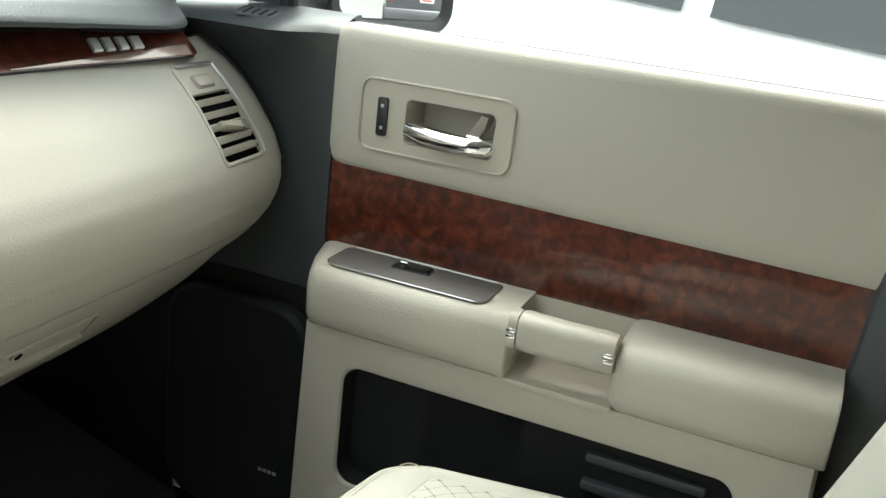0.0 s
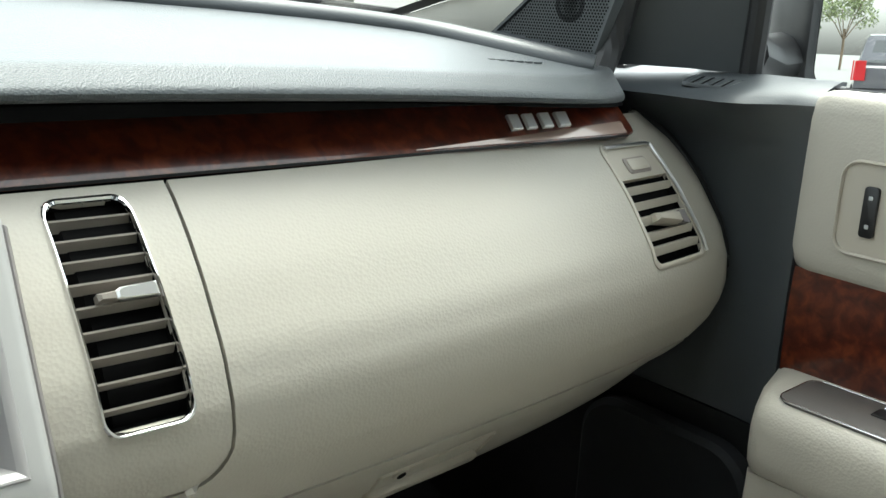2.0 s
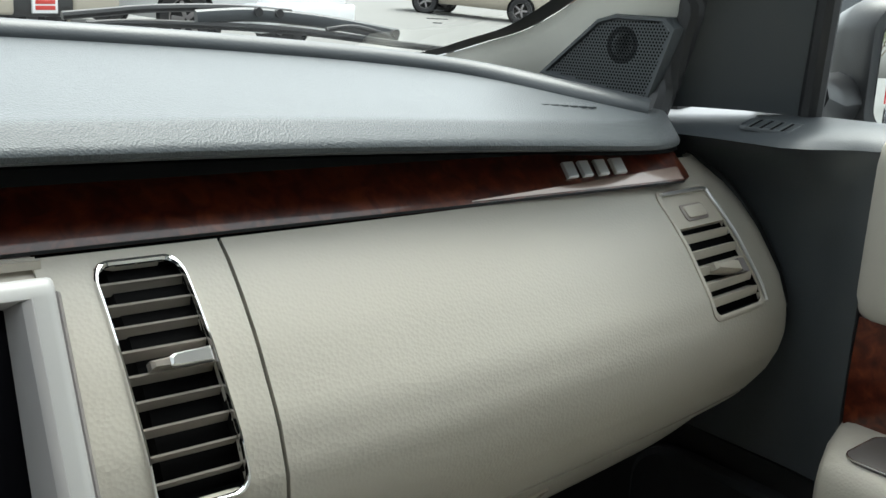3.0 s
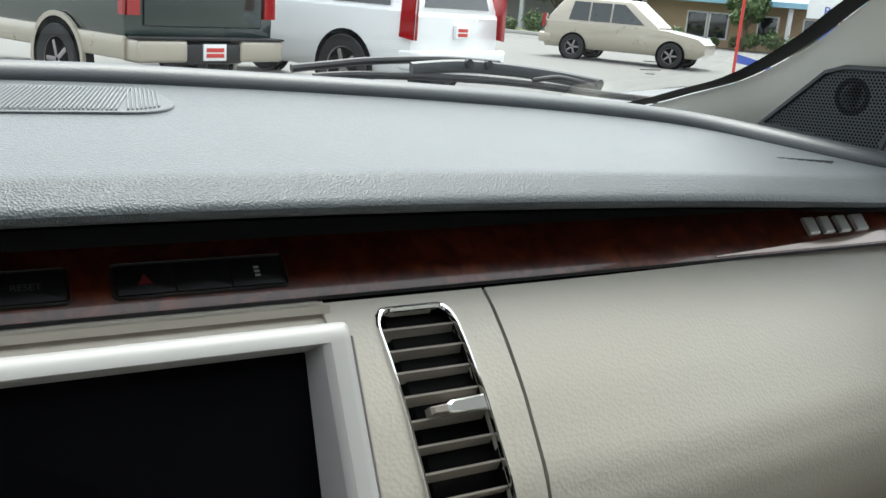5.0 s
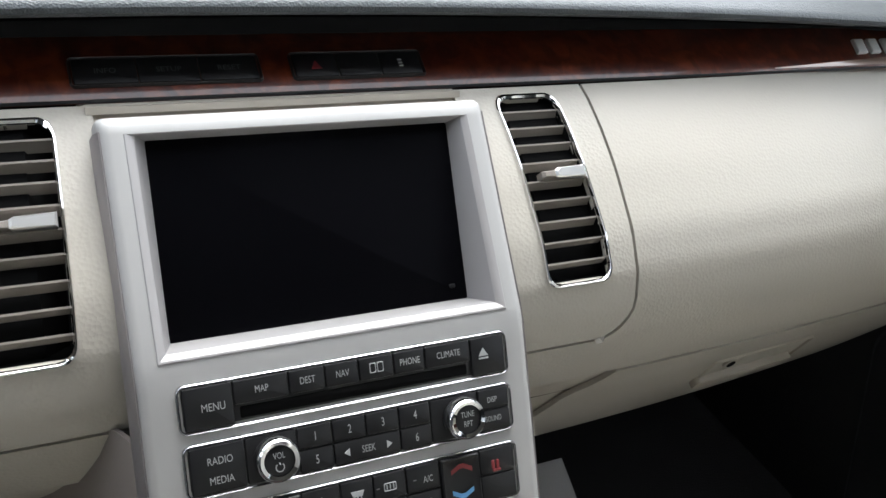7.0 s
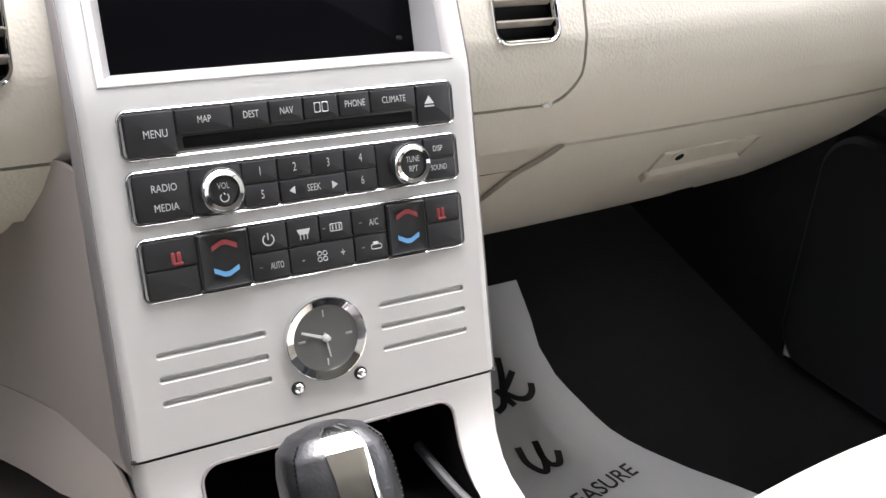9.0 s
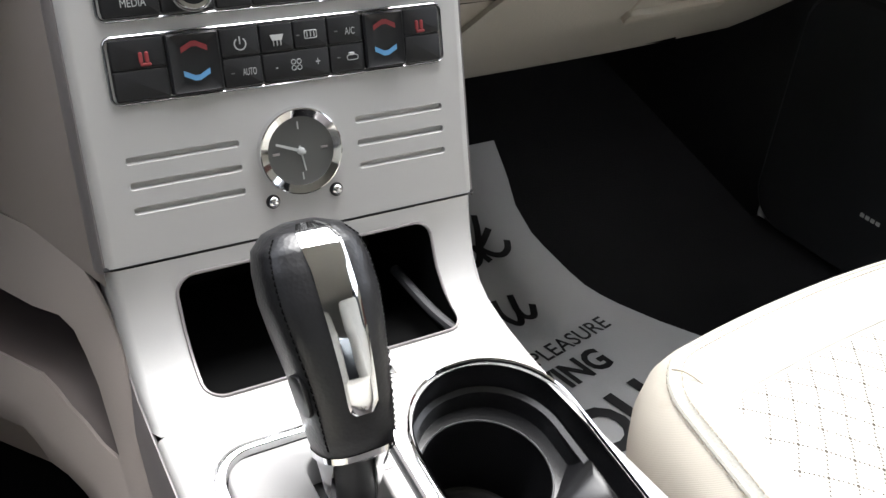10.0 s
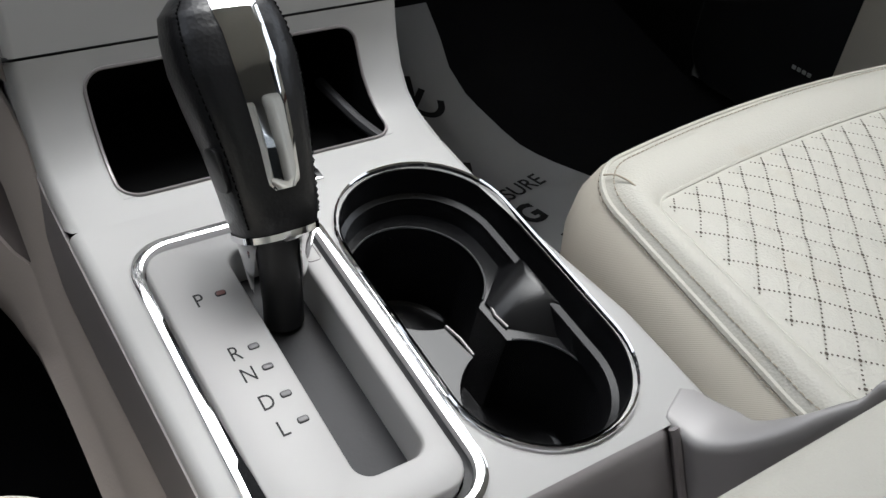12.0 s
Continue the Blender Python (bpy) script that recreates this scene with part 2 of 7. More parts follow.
def rings(bm, frame3, loops, cap_last=True, cap_first=False):
    """Lofts closed loops of (u, v) at heights w through frame3(u, v, w)."""
    vs = sheet(bm, [[frame3(u, v, w) for u, v in loop] for loop, w in loops], close=True)
    if cap_last:
        bm.faces.new(vs[-1])
    if cap_first:
        bm.faces.new(list(reversed(vs[0])))
    return vs


def slab(bm, frame3, w, h, r, w0, w1, cu=0.0, cv=0.0, edge=0.0006, n=4):
    """A rounded plate from height w0 to w1 with a softened top edge."""
    e = min(edge, abs(w1 - w0) * 0.8)
    s = 1 if w1 > w0 else -1
    rings(bm, frame3, [(rr(w, h, r, cu, cv, n), w0), (rr(w, h, r, cu, cv, n), w1 - s * e), (rr(w - 0.6 * e, h - 0.6 * e, r, cu, cv, n), w1 - s * 0.3 * e),
                       (rr(w - 2 * e, h - 2 * e, max(r - e, 1e-4), cu, cv, n), w1)], True, True)


def frame_ring(bm, frame3, w, h, r, band, w0, w1, cu=0.0, cv=0.0, n=6):
    """A rounded-rectangle ring, proud in the middle."""
    loops = [(rr(w, h, r, cu, cv, n), w0), (rr(w - band * 0.35, h - band * 0.35, r, cu, cv, n), w1 * 0.8 + w0 * 0.2), (rr(w - band, h - band, max(r - band * 0.5, 1e-3), cu, cv, n), w1),
             (rr(w - band * 1.65, h - band * 1.65, max(r - band * 0.82, 1e-3), cu, cv, n), w1 * 0.8 + w0 * 0.2), (rr(w - 2 * band, h - 2 * band, max(r - band, 1e-3), cu, cv, n), w0)]
    rings(bm, frame3, loops, False)


def fill_loops(bm, frame3, loops, w):
    """A flat face with holes: the first loop is the outline."""
    edges = []
    for loop in loops:
        vs = [bm.verts.new(frame3(u, v, w)) for u, v in loop]
        edges += [bm.edges.new((vs[i], vs[(i + 1) % len(vs)])) for i in range(len(vs))]
    bmesh.ops.triangle_fill(bm, use_beauty=True, use_dissolve=False, edges=edges)


def plane_frame(o, u, v):
    o, u, v = Vector(o), Vector(u).normalized(), Vector(v).normalized()
    w = u.cross(v)
    return lambda a, b, c: o + u * a + v * b + w * c


def tube(bm, pts, r, n=8, close=False, flat=1.0):
    """A tube along points; flat squeezes it along its second axis."""
    pts = [Vector(p) for p in pts]
    rows, up = [], Vector((0, 0, 1))
    m = len(pts)
    for i, p in enumerate(pts):
        d = (pts[(i + 1) % m] - pts[i - 1]) if close else (pts[min(i + 1, m - 1)] - pts[max(i - 1, 0)])
        d.normalize()
        a = d.cross(up)
        if a.length < 1e-3:
            a = d.cross(Vector((0, 1, 0)))
        a.normalize()
        b = a.cross(d)
        rows.append([p + a * (r * math.cos(t)) + b * (r * flat * math.sin(t)) for t in (2 * math.pi * k / n for k in range(n))])
    if close:
        rows.append(rows[0])
    vs = sheet(bm, rows, close=True)
    if not close:
        bm.faces.new(vs[0])
        bm.faces.new(list(reversed(vs[-1])))


def disc(r, n=32, cu=0.0, cv=0.0):
    return [(cu + r * math.cos(2 * math.pi * k / n), cv + r * math.sin(2 * math.pi * k / n)) for k in range(n)]


def lettering(text, size, frame3, cu=0.0, cv=0.0, w=0.0, turn=0.0, squeeze=1.0, shear=0.0, bold=0.0):
    """A bmesh of flat letters in the built-in font, centred on (cu, cv)."""
    cu_data = bpy.data.curves.new("letters", "FONT")
    cu_data.body, cu_data.size, cu_data.align_x, cu_data.align_y, cu_data.resolution_u = text, size, "CENTER", "CENTER", 3
    cu_data.shear = shear
    cu_data.offset = bold
    ob = bpy.data.objects.new("letters", cu_data)
    me = bpy.data.meshes.new_from_object(ob)
    bm = bmesh.new()
    bm.from_mesh(me)
    bpy.data.objects.remove(ob)
    bpy.data.meshes.remove(me)
    c, s = math.cos(turn), math.sin(turn)
    for v in bm.verts:
        x, y = v.co.x * squeeze, v.co.y
        v.co = frame3(cu + c * x - s * y, cv + s * x + c * y, w)
    return bm


def interp(table, x):
    xs, ys = zip(*table)
    return float(np.interp(x, xs, ys))


def smooth_curve(keys, n):
    """n points along a smooth curve through the keys."""
    keys = [Vector(k) for k in keys]
    out = []
    for i in range(n):
        t = i / (n - 1) * (len(keys) - 1)
        j = min(int(t), len(keys) - 2)
        f = t - j
        p0, p1, p2, p3 = keys[max(j - 1, 0)], keys[j], keys[j + 1], keys[min(j + 2, len(keys) - 1)]
        out.append(0.5 * (2 * p1 + (p2 - p0) * f + (2 * p0 - 5 * p1 + 4 * p2 - p3) * f ** 2 + (3 * p1 - p0 - 3 * p2 + p3) * f ** 3))
    return out


# ---- dashboard ----
def pad_z(x, y):
    return 0.9346 + 0.135 * y - 0.045 * x * x


RIDGE = [(0.0, 0.312), (0.1, 0.306), (0.3, 0.286), (0.45, 0.263), (0.53, 0.238), (0.57, 0.205), (0.60, 0.150), (0.625, 0.105), (0.64, 0.085)]
PANEL = [(0.52, 0.153), (0.54, 0.127), (0.56, 0.103), (0.58, 0.080), (0.60, 0.058), (0.62, 0.039), (0.64, 0.022), (0.66, -0.002), (0.68, -0.021), (0.70, -0.035), (0.72, -0.044),
         (0.74, -0.0485), (0.764, -0.047), (0.79, -0.037), (0.827, -0.012), (0.85, 0.008), (0.866, 0.025), (0.8745, 0.037), (0.90, 0.065)]
PANEL_END = [(0.515, 0.655), (0.54, 0.678), (0.56, 0.694), (0.60, 0.718), (0.63, 0.733), (0.66, 0.743), (0.70, 0.752), (0.73, 0.754), (0.76, 0.752), (0.80, 0.749), (0.83, 0.745), (0.85, 0.740), (0.866, 0.733), (0.8745, 0.727), (0.90, 0.705)]


def panel_y(x, z):
    """Depth of the dash's beige face: bulging, set back towards the doors, rolled over at its ends."""
    a = abs(x)
    y = interp(PANEL, z) + 0.126 * max(0.0, a - 0.15) ** 2
    s = min(1.0, max(0.0, (a - interp(PANEL_END, z) + 0.026) / 0.026))
    return y + 0.024 * (1 - math.sqrt(max(0.0, 1 - s * s * 0.96)))


def panel_at(x, z, w=0.0):
    p = Vector((x, panel_y(x, z), z))
    if w:
        dx = Vector((0.002, panel_y(x + 0.001, z) - panel_y(x - 0.001, z), 0))
        dz = Vector((0, panel_y(x, z + 0.001) - panel_y(x, z - 0.001), 0.002))
        p += dx.cross(dz).normalized() * w
    return p


dash = thing("dashboard", "two-tone charcoal and beige dashboard with burl wood trim across the cabin", "dashboard", at=(0, 0.1, 0.58))

# soft pad
bm = bmesh.new()
rows = []
xs = [-0.672 + 1.344 * i / 64 for i in range(65)]
for x in xs:
    lift = 0.05 * x * x
    k = max(0.0, (abs(x) - 0.52) / 0.12)
    f = 0.028 + 0.035 * k * k
    yr = interp(RIDGE, abs(x))
    r = [Vector((x, f + 0.056, 0.914 - lift * 0.6)), Vector((x, f + 0.012, 0.9208 - lift)), Vector((x, f + 0.0045, 0.9212 - lift)), Vector((x, f + 0.0010, 0.9232 - lift)), Vector((x, f, 0.9262 - lift)),
         Vector((x, f + 0.0009, 0.9284 - lift * 0.98))]
    low, top = 0.9302 - lift * 0.95, pad_z(x, f + 0.0205)
    r += [Vector((x, f + d, low + (top - low) * (d - 0.003) / 0.0175)) for d in (0.0036, 0.0085, 0.0135, 0.0180)]
    r += [Vector((x, f + d, pad_z(x, f + d) - h)) for d, h in ((0.0205, 0.0006), (0.0235, 0.0001))]
    y0 = f + 0.030
    for i in range(9):
        y = y0 + (max(yr, y0 + 0.004) - y0) * i / 8
        r.append(Vector((x, y, pad_z(x, y))))
    rows.append(r)
sheet(bm, rows)
thick(bm, 0.004)
pad = part("pad", bm, M_pad, dash, "charcoal grained soft-touch vinyl pad")
# black strip put in for the shadow gap between pad and wood
bm = bmesh.new()
rows = []
for x in xs:
    k = max(0.0, (abs(x) - 0.52) / 0.12)
    f, lift = 0.028 + 0.035 * k * k, 0.05 * x * x
    drop = 0.0100 * max(0.0, 1 - (x / 0.48) ** 2)
    rows.append([Vector((x, f + 0.010, 0.9215 - lift)), Vector((x, f + 0.0035, 0.9200 - lift)), Vector((x, f + 0.0045, 0.9208 - drop - lift)), Vector((x, f + 0.010, 0.9200 - drop - lift)), Vector((x, f + 0.03, 0.9198 - drop - lift))])
sheet(bm, rows)
thick(bm, 0.002)
part("pad_gap_shade", bm, M_void, dash, "black strip standing in for the shadow gap under the pad")

# raised lip along the windscreen and the deck behind it
bm = bmesh.new()
half = [(x, y) for x, y in RIDGE]
line = [(-x, y) for x, y in reversed(half[1:])] + half
line = smooth_curve([(x, y + 0.012, pad_z(x, y) + 0.001) for x, y in line], 70)
tube(bm, line, 0.0155, 14, flat=0.8)
part("windscreen_lip", bm, M_charcoal, dash, "smooth charcoal rounded lip")
bm = bmesh.new()
sheet(bm, [[(p.x * (1 + 0.12 * t), p.y + 0.02 + 0.16 * t, p.z + 0.004 - 0.025 * t) for p in line] for t in (0, 0.3, 0.65, 1.0)])
thick(bm, 0.003)
part("defroster_deck", bm, M_black, dash)

bm = bmesh.new()
for i in range(6):
    u = 0.520 + 0.009 * i
    box(bm, (u, 0.104 - 0.002 * i, pad_z(u, 0.104) - 0.001), (u + 0.006, 0.108 - 0.002 * i, pad_z(u, 0.104) + 0.0006))
part("pressed_mark", bm, M_charcoal, pad, "row of small pressed bars")
M_rib = surface("grey_grille_rib", (0.16, 0.17, 0.175), 0.5, vary=0.05)
# speaker grille in the pad, with fine slanting ribs
bm = bmesh.new()
gf = lambda u, v, w: Vector((u, v, pad_z(u, v) + w))
slab(bm, gf, 0.235, 0.088, 0.036, -0.001, 0.0018, -0.038, 0.236, n=8)
grille = part("speaker_grille", bm, M_pad, dash, "pale grey ribbed speaker grille")
for i in range(82):
    u = -0.150 + 0.00272 * i
    bm = bmesh.new()
    half = 0.039 if u < 0.0435 else 0.003 + math.sqrt(max(0.0, 0.036 ** 2 - (u - 0.0435) ** 2))
    sheet(bm, [[gf(u + d + (v - 0.236) * 0.30 * (1 if u < 0.05 else 0.6), v, 0.0017 + w) for d, w in ((0, 0), (0.0004, 0.0011), (0.0011, 0.0011), (0.0015, 0))] for v in (0.236 - half, 0.236, 0.236 + half)])
    part("rib", bm, M_rib, grille)

# wood band under the pad
WOOD = [(0.872, 0.050), (0.8735, 0.0415), (0.876, 0.0405), (0.880, 0.0435), (0.890, 0.0545), (0.900, 0.0655), (0.910, 0.078)]


def wood_at(x, z, w=0.0):
    y = interp(WOOD[2:], z) + 0.02 * x * x
    return Vector((x, y - 0.74 * w, z + 0.67 * w))


bm = bmesh.new()
xs = [-0.66 + 1.32 * i / 60 for i in range(61)]
rows = []
for x in xs:
    s = min(1.0, max(0.0, (abs(x) - 0.646) / 0.014))
    rows.append([Vector((x, y + 0.02 * x * x + 0.012 * s * s, z)) for z, y in WOOD])
sheet(bm, rows)
thick(bm, 0.003)
wood = part("wood_trim", bm, M_burl, dash, "glossy dark red burl wood trim")
bm = bmesh.new()
sheet(bm, [[wood_at(x, z, 0.0004) for z in (0.8738, 0.8746, 0.8756)] for x in xs[1:-1]])
thick(bm, 0.0006)
part("trim_edge", bm, M_seal, wood, "thin dark line")
# pale wedge painting the wood lip's highlight, and the badge of four plain chrome strokes
bm = bmesh.new()
sheet(bm, [[wood_at(x, 0.8768, 0.0010), wood_at(x, 0.8772 + 0.0085 * (x - 0.40) / 0.236, 0.0014)] for x in [0.40 + 0.236 * i / 10 for i in range(11)]])
thick(bm, 0.001)
part("wood_highlight", bm, surface("pale_highlight_wood", (0.30, 0.21, 0.17), 0.18, metal=0.3, vary=0.1, coat=1.0), wood, "pale wedge painted as the wood lip's highlight")
for i, (x0, x1) in enumerate(((0.5015, 0.5165), (0.5190, 0.5330), (0.5370, 0.5520), (0.5560, 0.5730))):
    bm = bmesh.new()
    bf = lambda u, v, w: wood_at(u, v, w + 0.0012)
    v0, v1, lean = 0.8848, 0.8948, 0.0022
    for u0, u1, h0, h1 in ((x0, x1 - 0.0035, v0, v1),):
        q = lambda e: [(u0 + e, h0 + e), (u1 - e, h0 + e), (u1 - e + lean * (h1 - h0) / 0.01, h1 - e), (u0 + e + lean * (h1 - h0) / 0.01, h1 - e)]
        rings(bm, bf, [(q(0), -0.001), (q(0), 0.0016), (q(0.0006), 0.0024)], True)
    part("badge_bar", bm, M_badge, wood, "raised badge bar with chrome's shine as pale colour", smooth=0)


# air vents in the beige face
def vent_frame(x0, x1, x2, x3, z0, z1):
    """(s, t) over a four-sided opening: x0..x1 along the bottom z0, x3..x2 along the top z1."""
    def at(s, t, w=0.0):
        z = z0 + (z1 - z0) * t
        a, b = x0 + (x3 - x0) * t, x1 + (x2 - x1) * t
        return panel_at(a + (b - a) * s, z, w)
    return at


def dense(loop, step=0.006):
    """The same outline with points close enough to follow a curved face."""
    out = []
    for (ua, va), (ub, vb) in zip(loop, loop[1:] + loop[:1]):
        m = max(1, int(math.hypot(ub - ua, vb - va) / step))
        out += [(ua + (ub - ua) * k / m, va + (vb - va) * k / m) for k in range(m)]
    return out


def ring_at(at, width, height, band, lift, r):
    def f(u, v, w):
        return at(u / (width - 2 * band) + 0.5, v / (height - 2 * band) + 0.5, w)
    bm = bmesh.new()
    big = dense(rr(width, height, r, 0, 0, 6))
    k = lambda d: [(u * (1 - 2 * d / width), v * (1 - 2 * d / height)) for u, v in big]
    rings(bm, f, [(big, -0.002), (big, lift * 0.5), (k(band * 0.3), lift), (k(band * 0.7), lift), (k(band), lift * 0.35), (k(band), -0.0006)], False)
    return bm


def face_with_hole(name, at_x, zs, hole, ends, material, label=""):
    """A piece of the beige face from zs[0] to zs[-1], with an opening."""
    z0, z1, at = hole
    zz = sorted(set(list(zs) + [z0, z1]))
    rows, skip = [], set()
    for i, z in enumerate(zz):
        e0, e1 = ends(z)
        t = min(1.0, max(0.0, (z - z0) / (z1 - z0)))
        a, b = at(0, t).x, at(1, t).x
        c = sorted([a, b])
        cols = [e0 + (c[0] - e0) * j / 8 for j in range(8)] + [c[0] + (c[1] - c[0]) * j / 4 for j in range(4)] + [c[1] + (e1 - c[1]) * j / 12 for j in range(13)]
        rows.append([panel_at(x, z) for x in cols])
        if z0 - 1e-9 <= z < z1 - 1e-9:
            skip |= {(i, j) for j in range(8, 12)}
    bm = bmesh.new()
    sheet(bm, rows, skip)
    thick(bm, 0.004)
    return part(name, bm, material, dash, label)


def air_vent(at, width, height, count, depth, label, knob_at, solid_top=0.0, chrome=True):
    # recess walls and back in near-black, the vent's inner shade as colour
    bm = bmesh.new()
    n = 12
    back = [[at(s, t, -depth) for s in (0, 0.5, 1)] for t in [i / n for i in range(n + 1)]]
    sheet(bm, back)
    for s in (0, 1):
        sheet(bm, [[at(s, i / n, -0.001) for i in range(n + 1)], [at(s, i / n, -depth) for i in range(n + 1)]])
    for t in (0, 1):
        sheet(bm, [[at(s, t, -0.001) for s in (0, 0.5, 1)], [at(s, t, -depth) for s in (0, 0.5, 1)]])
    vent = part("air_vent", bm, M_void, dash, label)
    top = 1 - solid_top
    for i in range(count):
        t = 0.1145 + 0.122 * i - 0.0024 * i * i if chrome else (i + 0.85) / (count + 0.45) * top
        bm = bmesh.new()
        q = 0.02 if solid_top else 0.005
        dt = (0.016 if solid_top else 0.0026) / height
        rows = []
        for s in (0.0, 0.25, 0.5, 0.75, 1.0):
            f0, f1 = at(s, t, -0.002), at(s, t - (dt * 0.95 if chrome else -dt * 0.5), -0.002 - q)
            up = Vector((0, 0, 0.0037 if solid_top else 0.0010))
            rows.append([f0 - up, f0 + Vector((0, -0.0006, 0)), f0 + up, f1 + up * 0.6, f1 - up * 0.6])
        sheet(bm, rows, close=True)
        part("slat", bm, M_slat if chrome else M_beige_hard, vent)
    for s in (0.3, 0.52, 0.74):
        bm = bmesh.new()
        sheet(bm, [[at(s, i / 8 * top, w) for i in range(9)] for w in (-0.016, -depth + 0.002)])
        thick(bm, 0.0012)
        part("vane", bm, M_rubber, vent)
    # thumb slider on the middle slat
    s0, s1, t = knob_at
    bm = bmesh.new()
    big = 1.0 if chrome else 1.6
    kf = lambda u, v, w: at(s0 + (s1 - s0) * u, t + v * big / height - (0.0 if chrome else 0.06 * u), w * big)
    rings(bm, kf, [([(0.0, -0.0018), (1.0, -0.0030), (1.0, 0.0030), (0.0, 0.0018)], -0.004), ([(0.0, -0.0018), (1.0, -0.0030), (1.0, 0.0030), (0.0, 0.0018)], 0.0025), ([(0.06, -0.0010), (0.96, -0.0022), (0.96, 0.0022), (0.06, 0.0010)], 0.0042)], True, True)
    part("slider", bm, M_slat if chrome else M_beige_hard, vent, "taupe thumb slider")
    bm = bmesh.new()
    if not chrome:
        rings(bm, kf, [([(0.80, -0.0030), (1.01, -0.0032), (1.01, 0.0032), (0.80, 0.0030)], w) for w in (0.0, 0.0044)], True)
    else:
        rings(bm, kf, [([(0.30, -0.0018), (0.38, -0.0028), (1.01, -0.0032), (1.01, 0.0032), (0.38, 0.0028), (0.30, 0.0018)], 0.001), ([(0.30, -0.0018), (0.38, -0.0028), (1.01, -0.0032), (1.01, 0.0032), (0.38, 0.0028), (0.30, 0.0018)], 0.0042), ([(0.34, -0.0010), (0.42, -0.0020), (0.97, -0.0024), (0.97, 0.0024), (0.42, 0.0020), (0.34, 0.0010)], 0.0056)], True, True)
    part("slider_cap", bm, M_satin if chrome else M_edge, vent, "bright slider cap" if chrome else "dark slider tip")
    if chrome:
        part("chrome_frame", ring_at(at, width + 0.0044, height + 0.0044, 0.0022, 0.0020, 0.009), M_chrome, vent, "thin chrome surround")
    return vent


TOP = 0.8735
zs_bezel = [0.719, 0.7194, 0.7205, 0.723, 0.727, 0.733, 0.739] + [0.747 + (TOP - 0.747) * i / 13 for i in range(14)]


def bezel_edge(z):
    """Outer edge of the vent surround, with its rounded lower corner."""
    q = min(1.0, max(0.0, (0.747 - z) / 0.028))
    return 0.2085 - 0.027 * (1 - math.sqrt(1 - q * q))


def panel_start(z):
    """Inner edge of the wide panel: it runs round the vent surround and on below it to the stack."""
    if z < 0.7168:
        return 0.1115
    q = min(1.0, max(0.0, (0.747 - z) / 0.0302))
    return 0.2108 - 0.027 * (1 - math.sqrt(1 - q * q))



for side in (1, -1):
    in_ = 0.0 if side > 0 else 0.006
    at = vent_frame(side * (0.1415 - in_), side * (0.1873 - in_), side * (0.1815 - in_), side * (0.1372 - in_), 0.7633, 0.8672)
    face_with_hole("vent_bezel", None, zs_bezel, (0.7633, 0.8672, at), lambda z: (0.1095, bezel_edge(z)) if side > 0 else (-bezel_edge(z), -0.1095), M_beige, "beige surround of the air vent")
    air_vent(at, 0.0451, 0.1039, 9, 0.035, "tall air vent with nine slats and chrome surround", (0.25, 0.95, 0.590) if side > 0 else (0.75, 0.05, 0.590))
    # step below the bezel and lower face beside the stack
    bm = bmesh.new()
    sheet(bm, [[panel_at(side * x, z, -0.004) for x in (0.1095, 0.14, 0.17, 0.205, 0.225 + max(0.0, 0.70 - z) * 0.6)] for z in (0.541, 0.575, 0.60, 0.62, 0.64, 0.66, 0.68, 0.70, 0.72, 0.74, 0.757)])
    thick(bm, 0.004)
    part("lower_panel", bm, M_beige_hard, dash)

# wide beige face, the passenger's and the driver's side
rv = vent_frame(0.6145, 0.6915, 0.6740, 0.6045, 0.7755, 0.8625)
zs_up = [0.678 + 0.0387 * i / 5 for i in range(6)] + [0.7169, 0.7175, 0.719, 0.722, 0.726, 0.731, 0.738] + [0.747 + (TOP - 0.747) * i / 15 for i in range(16)]
face_with_hole("upper_panel", None, zs_up, (0.7755, 0.8625, rv), lambda z: (panel_start(z), interp(PANEL_END, z)), M_beige, "smooth beige grained vinyl airbag panel")
bm = bmesh.new()
sheet(bm, [[panel_at(0.664 + (interp(PANEL_END, z) - 0.664) * i / 8, z) for i in range(9)] for z in (TOP, 0.878, 0.883, 0.888)])
thick(bm, 0.004)
part("end_cap", bm, M_beige, dash, "beige corner beside the wood trim")
bm = bmesh.new()
sheet(bm, [[panel_at(-(panel_start(z) + (interp(PANEL_END, z) - panel_start(z)) * i / 20), z) for i in range(21)] for z in zs_up])
thick(bm, 0.004)
part("driver_panel", bm, M_beige, dash)
vent = air_vent(rv, 0.073, 0.087, 5, 0.03, "side air vent with beige slats set in the panel", (0.24, 0.80, 0.40), solid_top=0.26, chrome=False)
bm = bmesh.new()
sheet(bm, [[rv(s, t, 0.0005) for s in (0.0, 0.25, 0.5, 0.75, 1.0)] for t in (0.745, 0.80, 0.9, 1.0)])
thick(bm, 0.006)
part("cover", bm, M_beige_hard, vent, "beige plate with thumbwheel slot")
bm = bmesh.new()
wf = lambda u, v, w: rv(0.50 + u / 0.073, 0.855 + v / 0.087, w)
slab(bm, wf, 0.036, 0.0115, 0.003, 0.0, 0.0016)
part("thumbwheel_rim", bm, M_mauve, vent)
bm = bmesh.new()
slab(bm, wf, 0.030, 0.0082, 0.0025, 0.001, 0.0030)
part("thumbwheel", bm, M_beige_hard, vent, "ribbed beige thumbwheel")
part("surround", ring_at(rv, 0.084, 0.098, 0.0045, 0.0018, 0.009), M_beige_hard, vent, "raised beige surround")
bm = bmesh.new()
edge = [rv(0.02 + 0.9 * i / 6, 1.014, 0.0030) for i in range(7)] + [rv(1.012, 1 - i / 14, 0.0030) for i in range(15)]
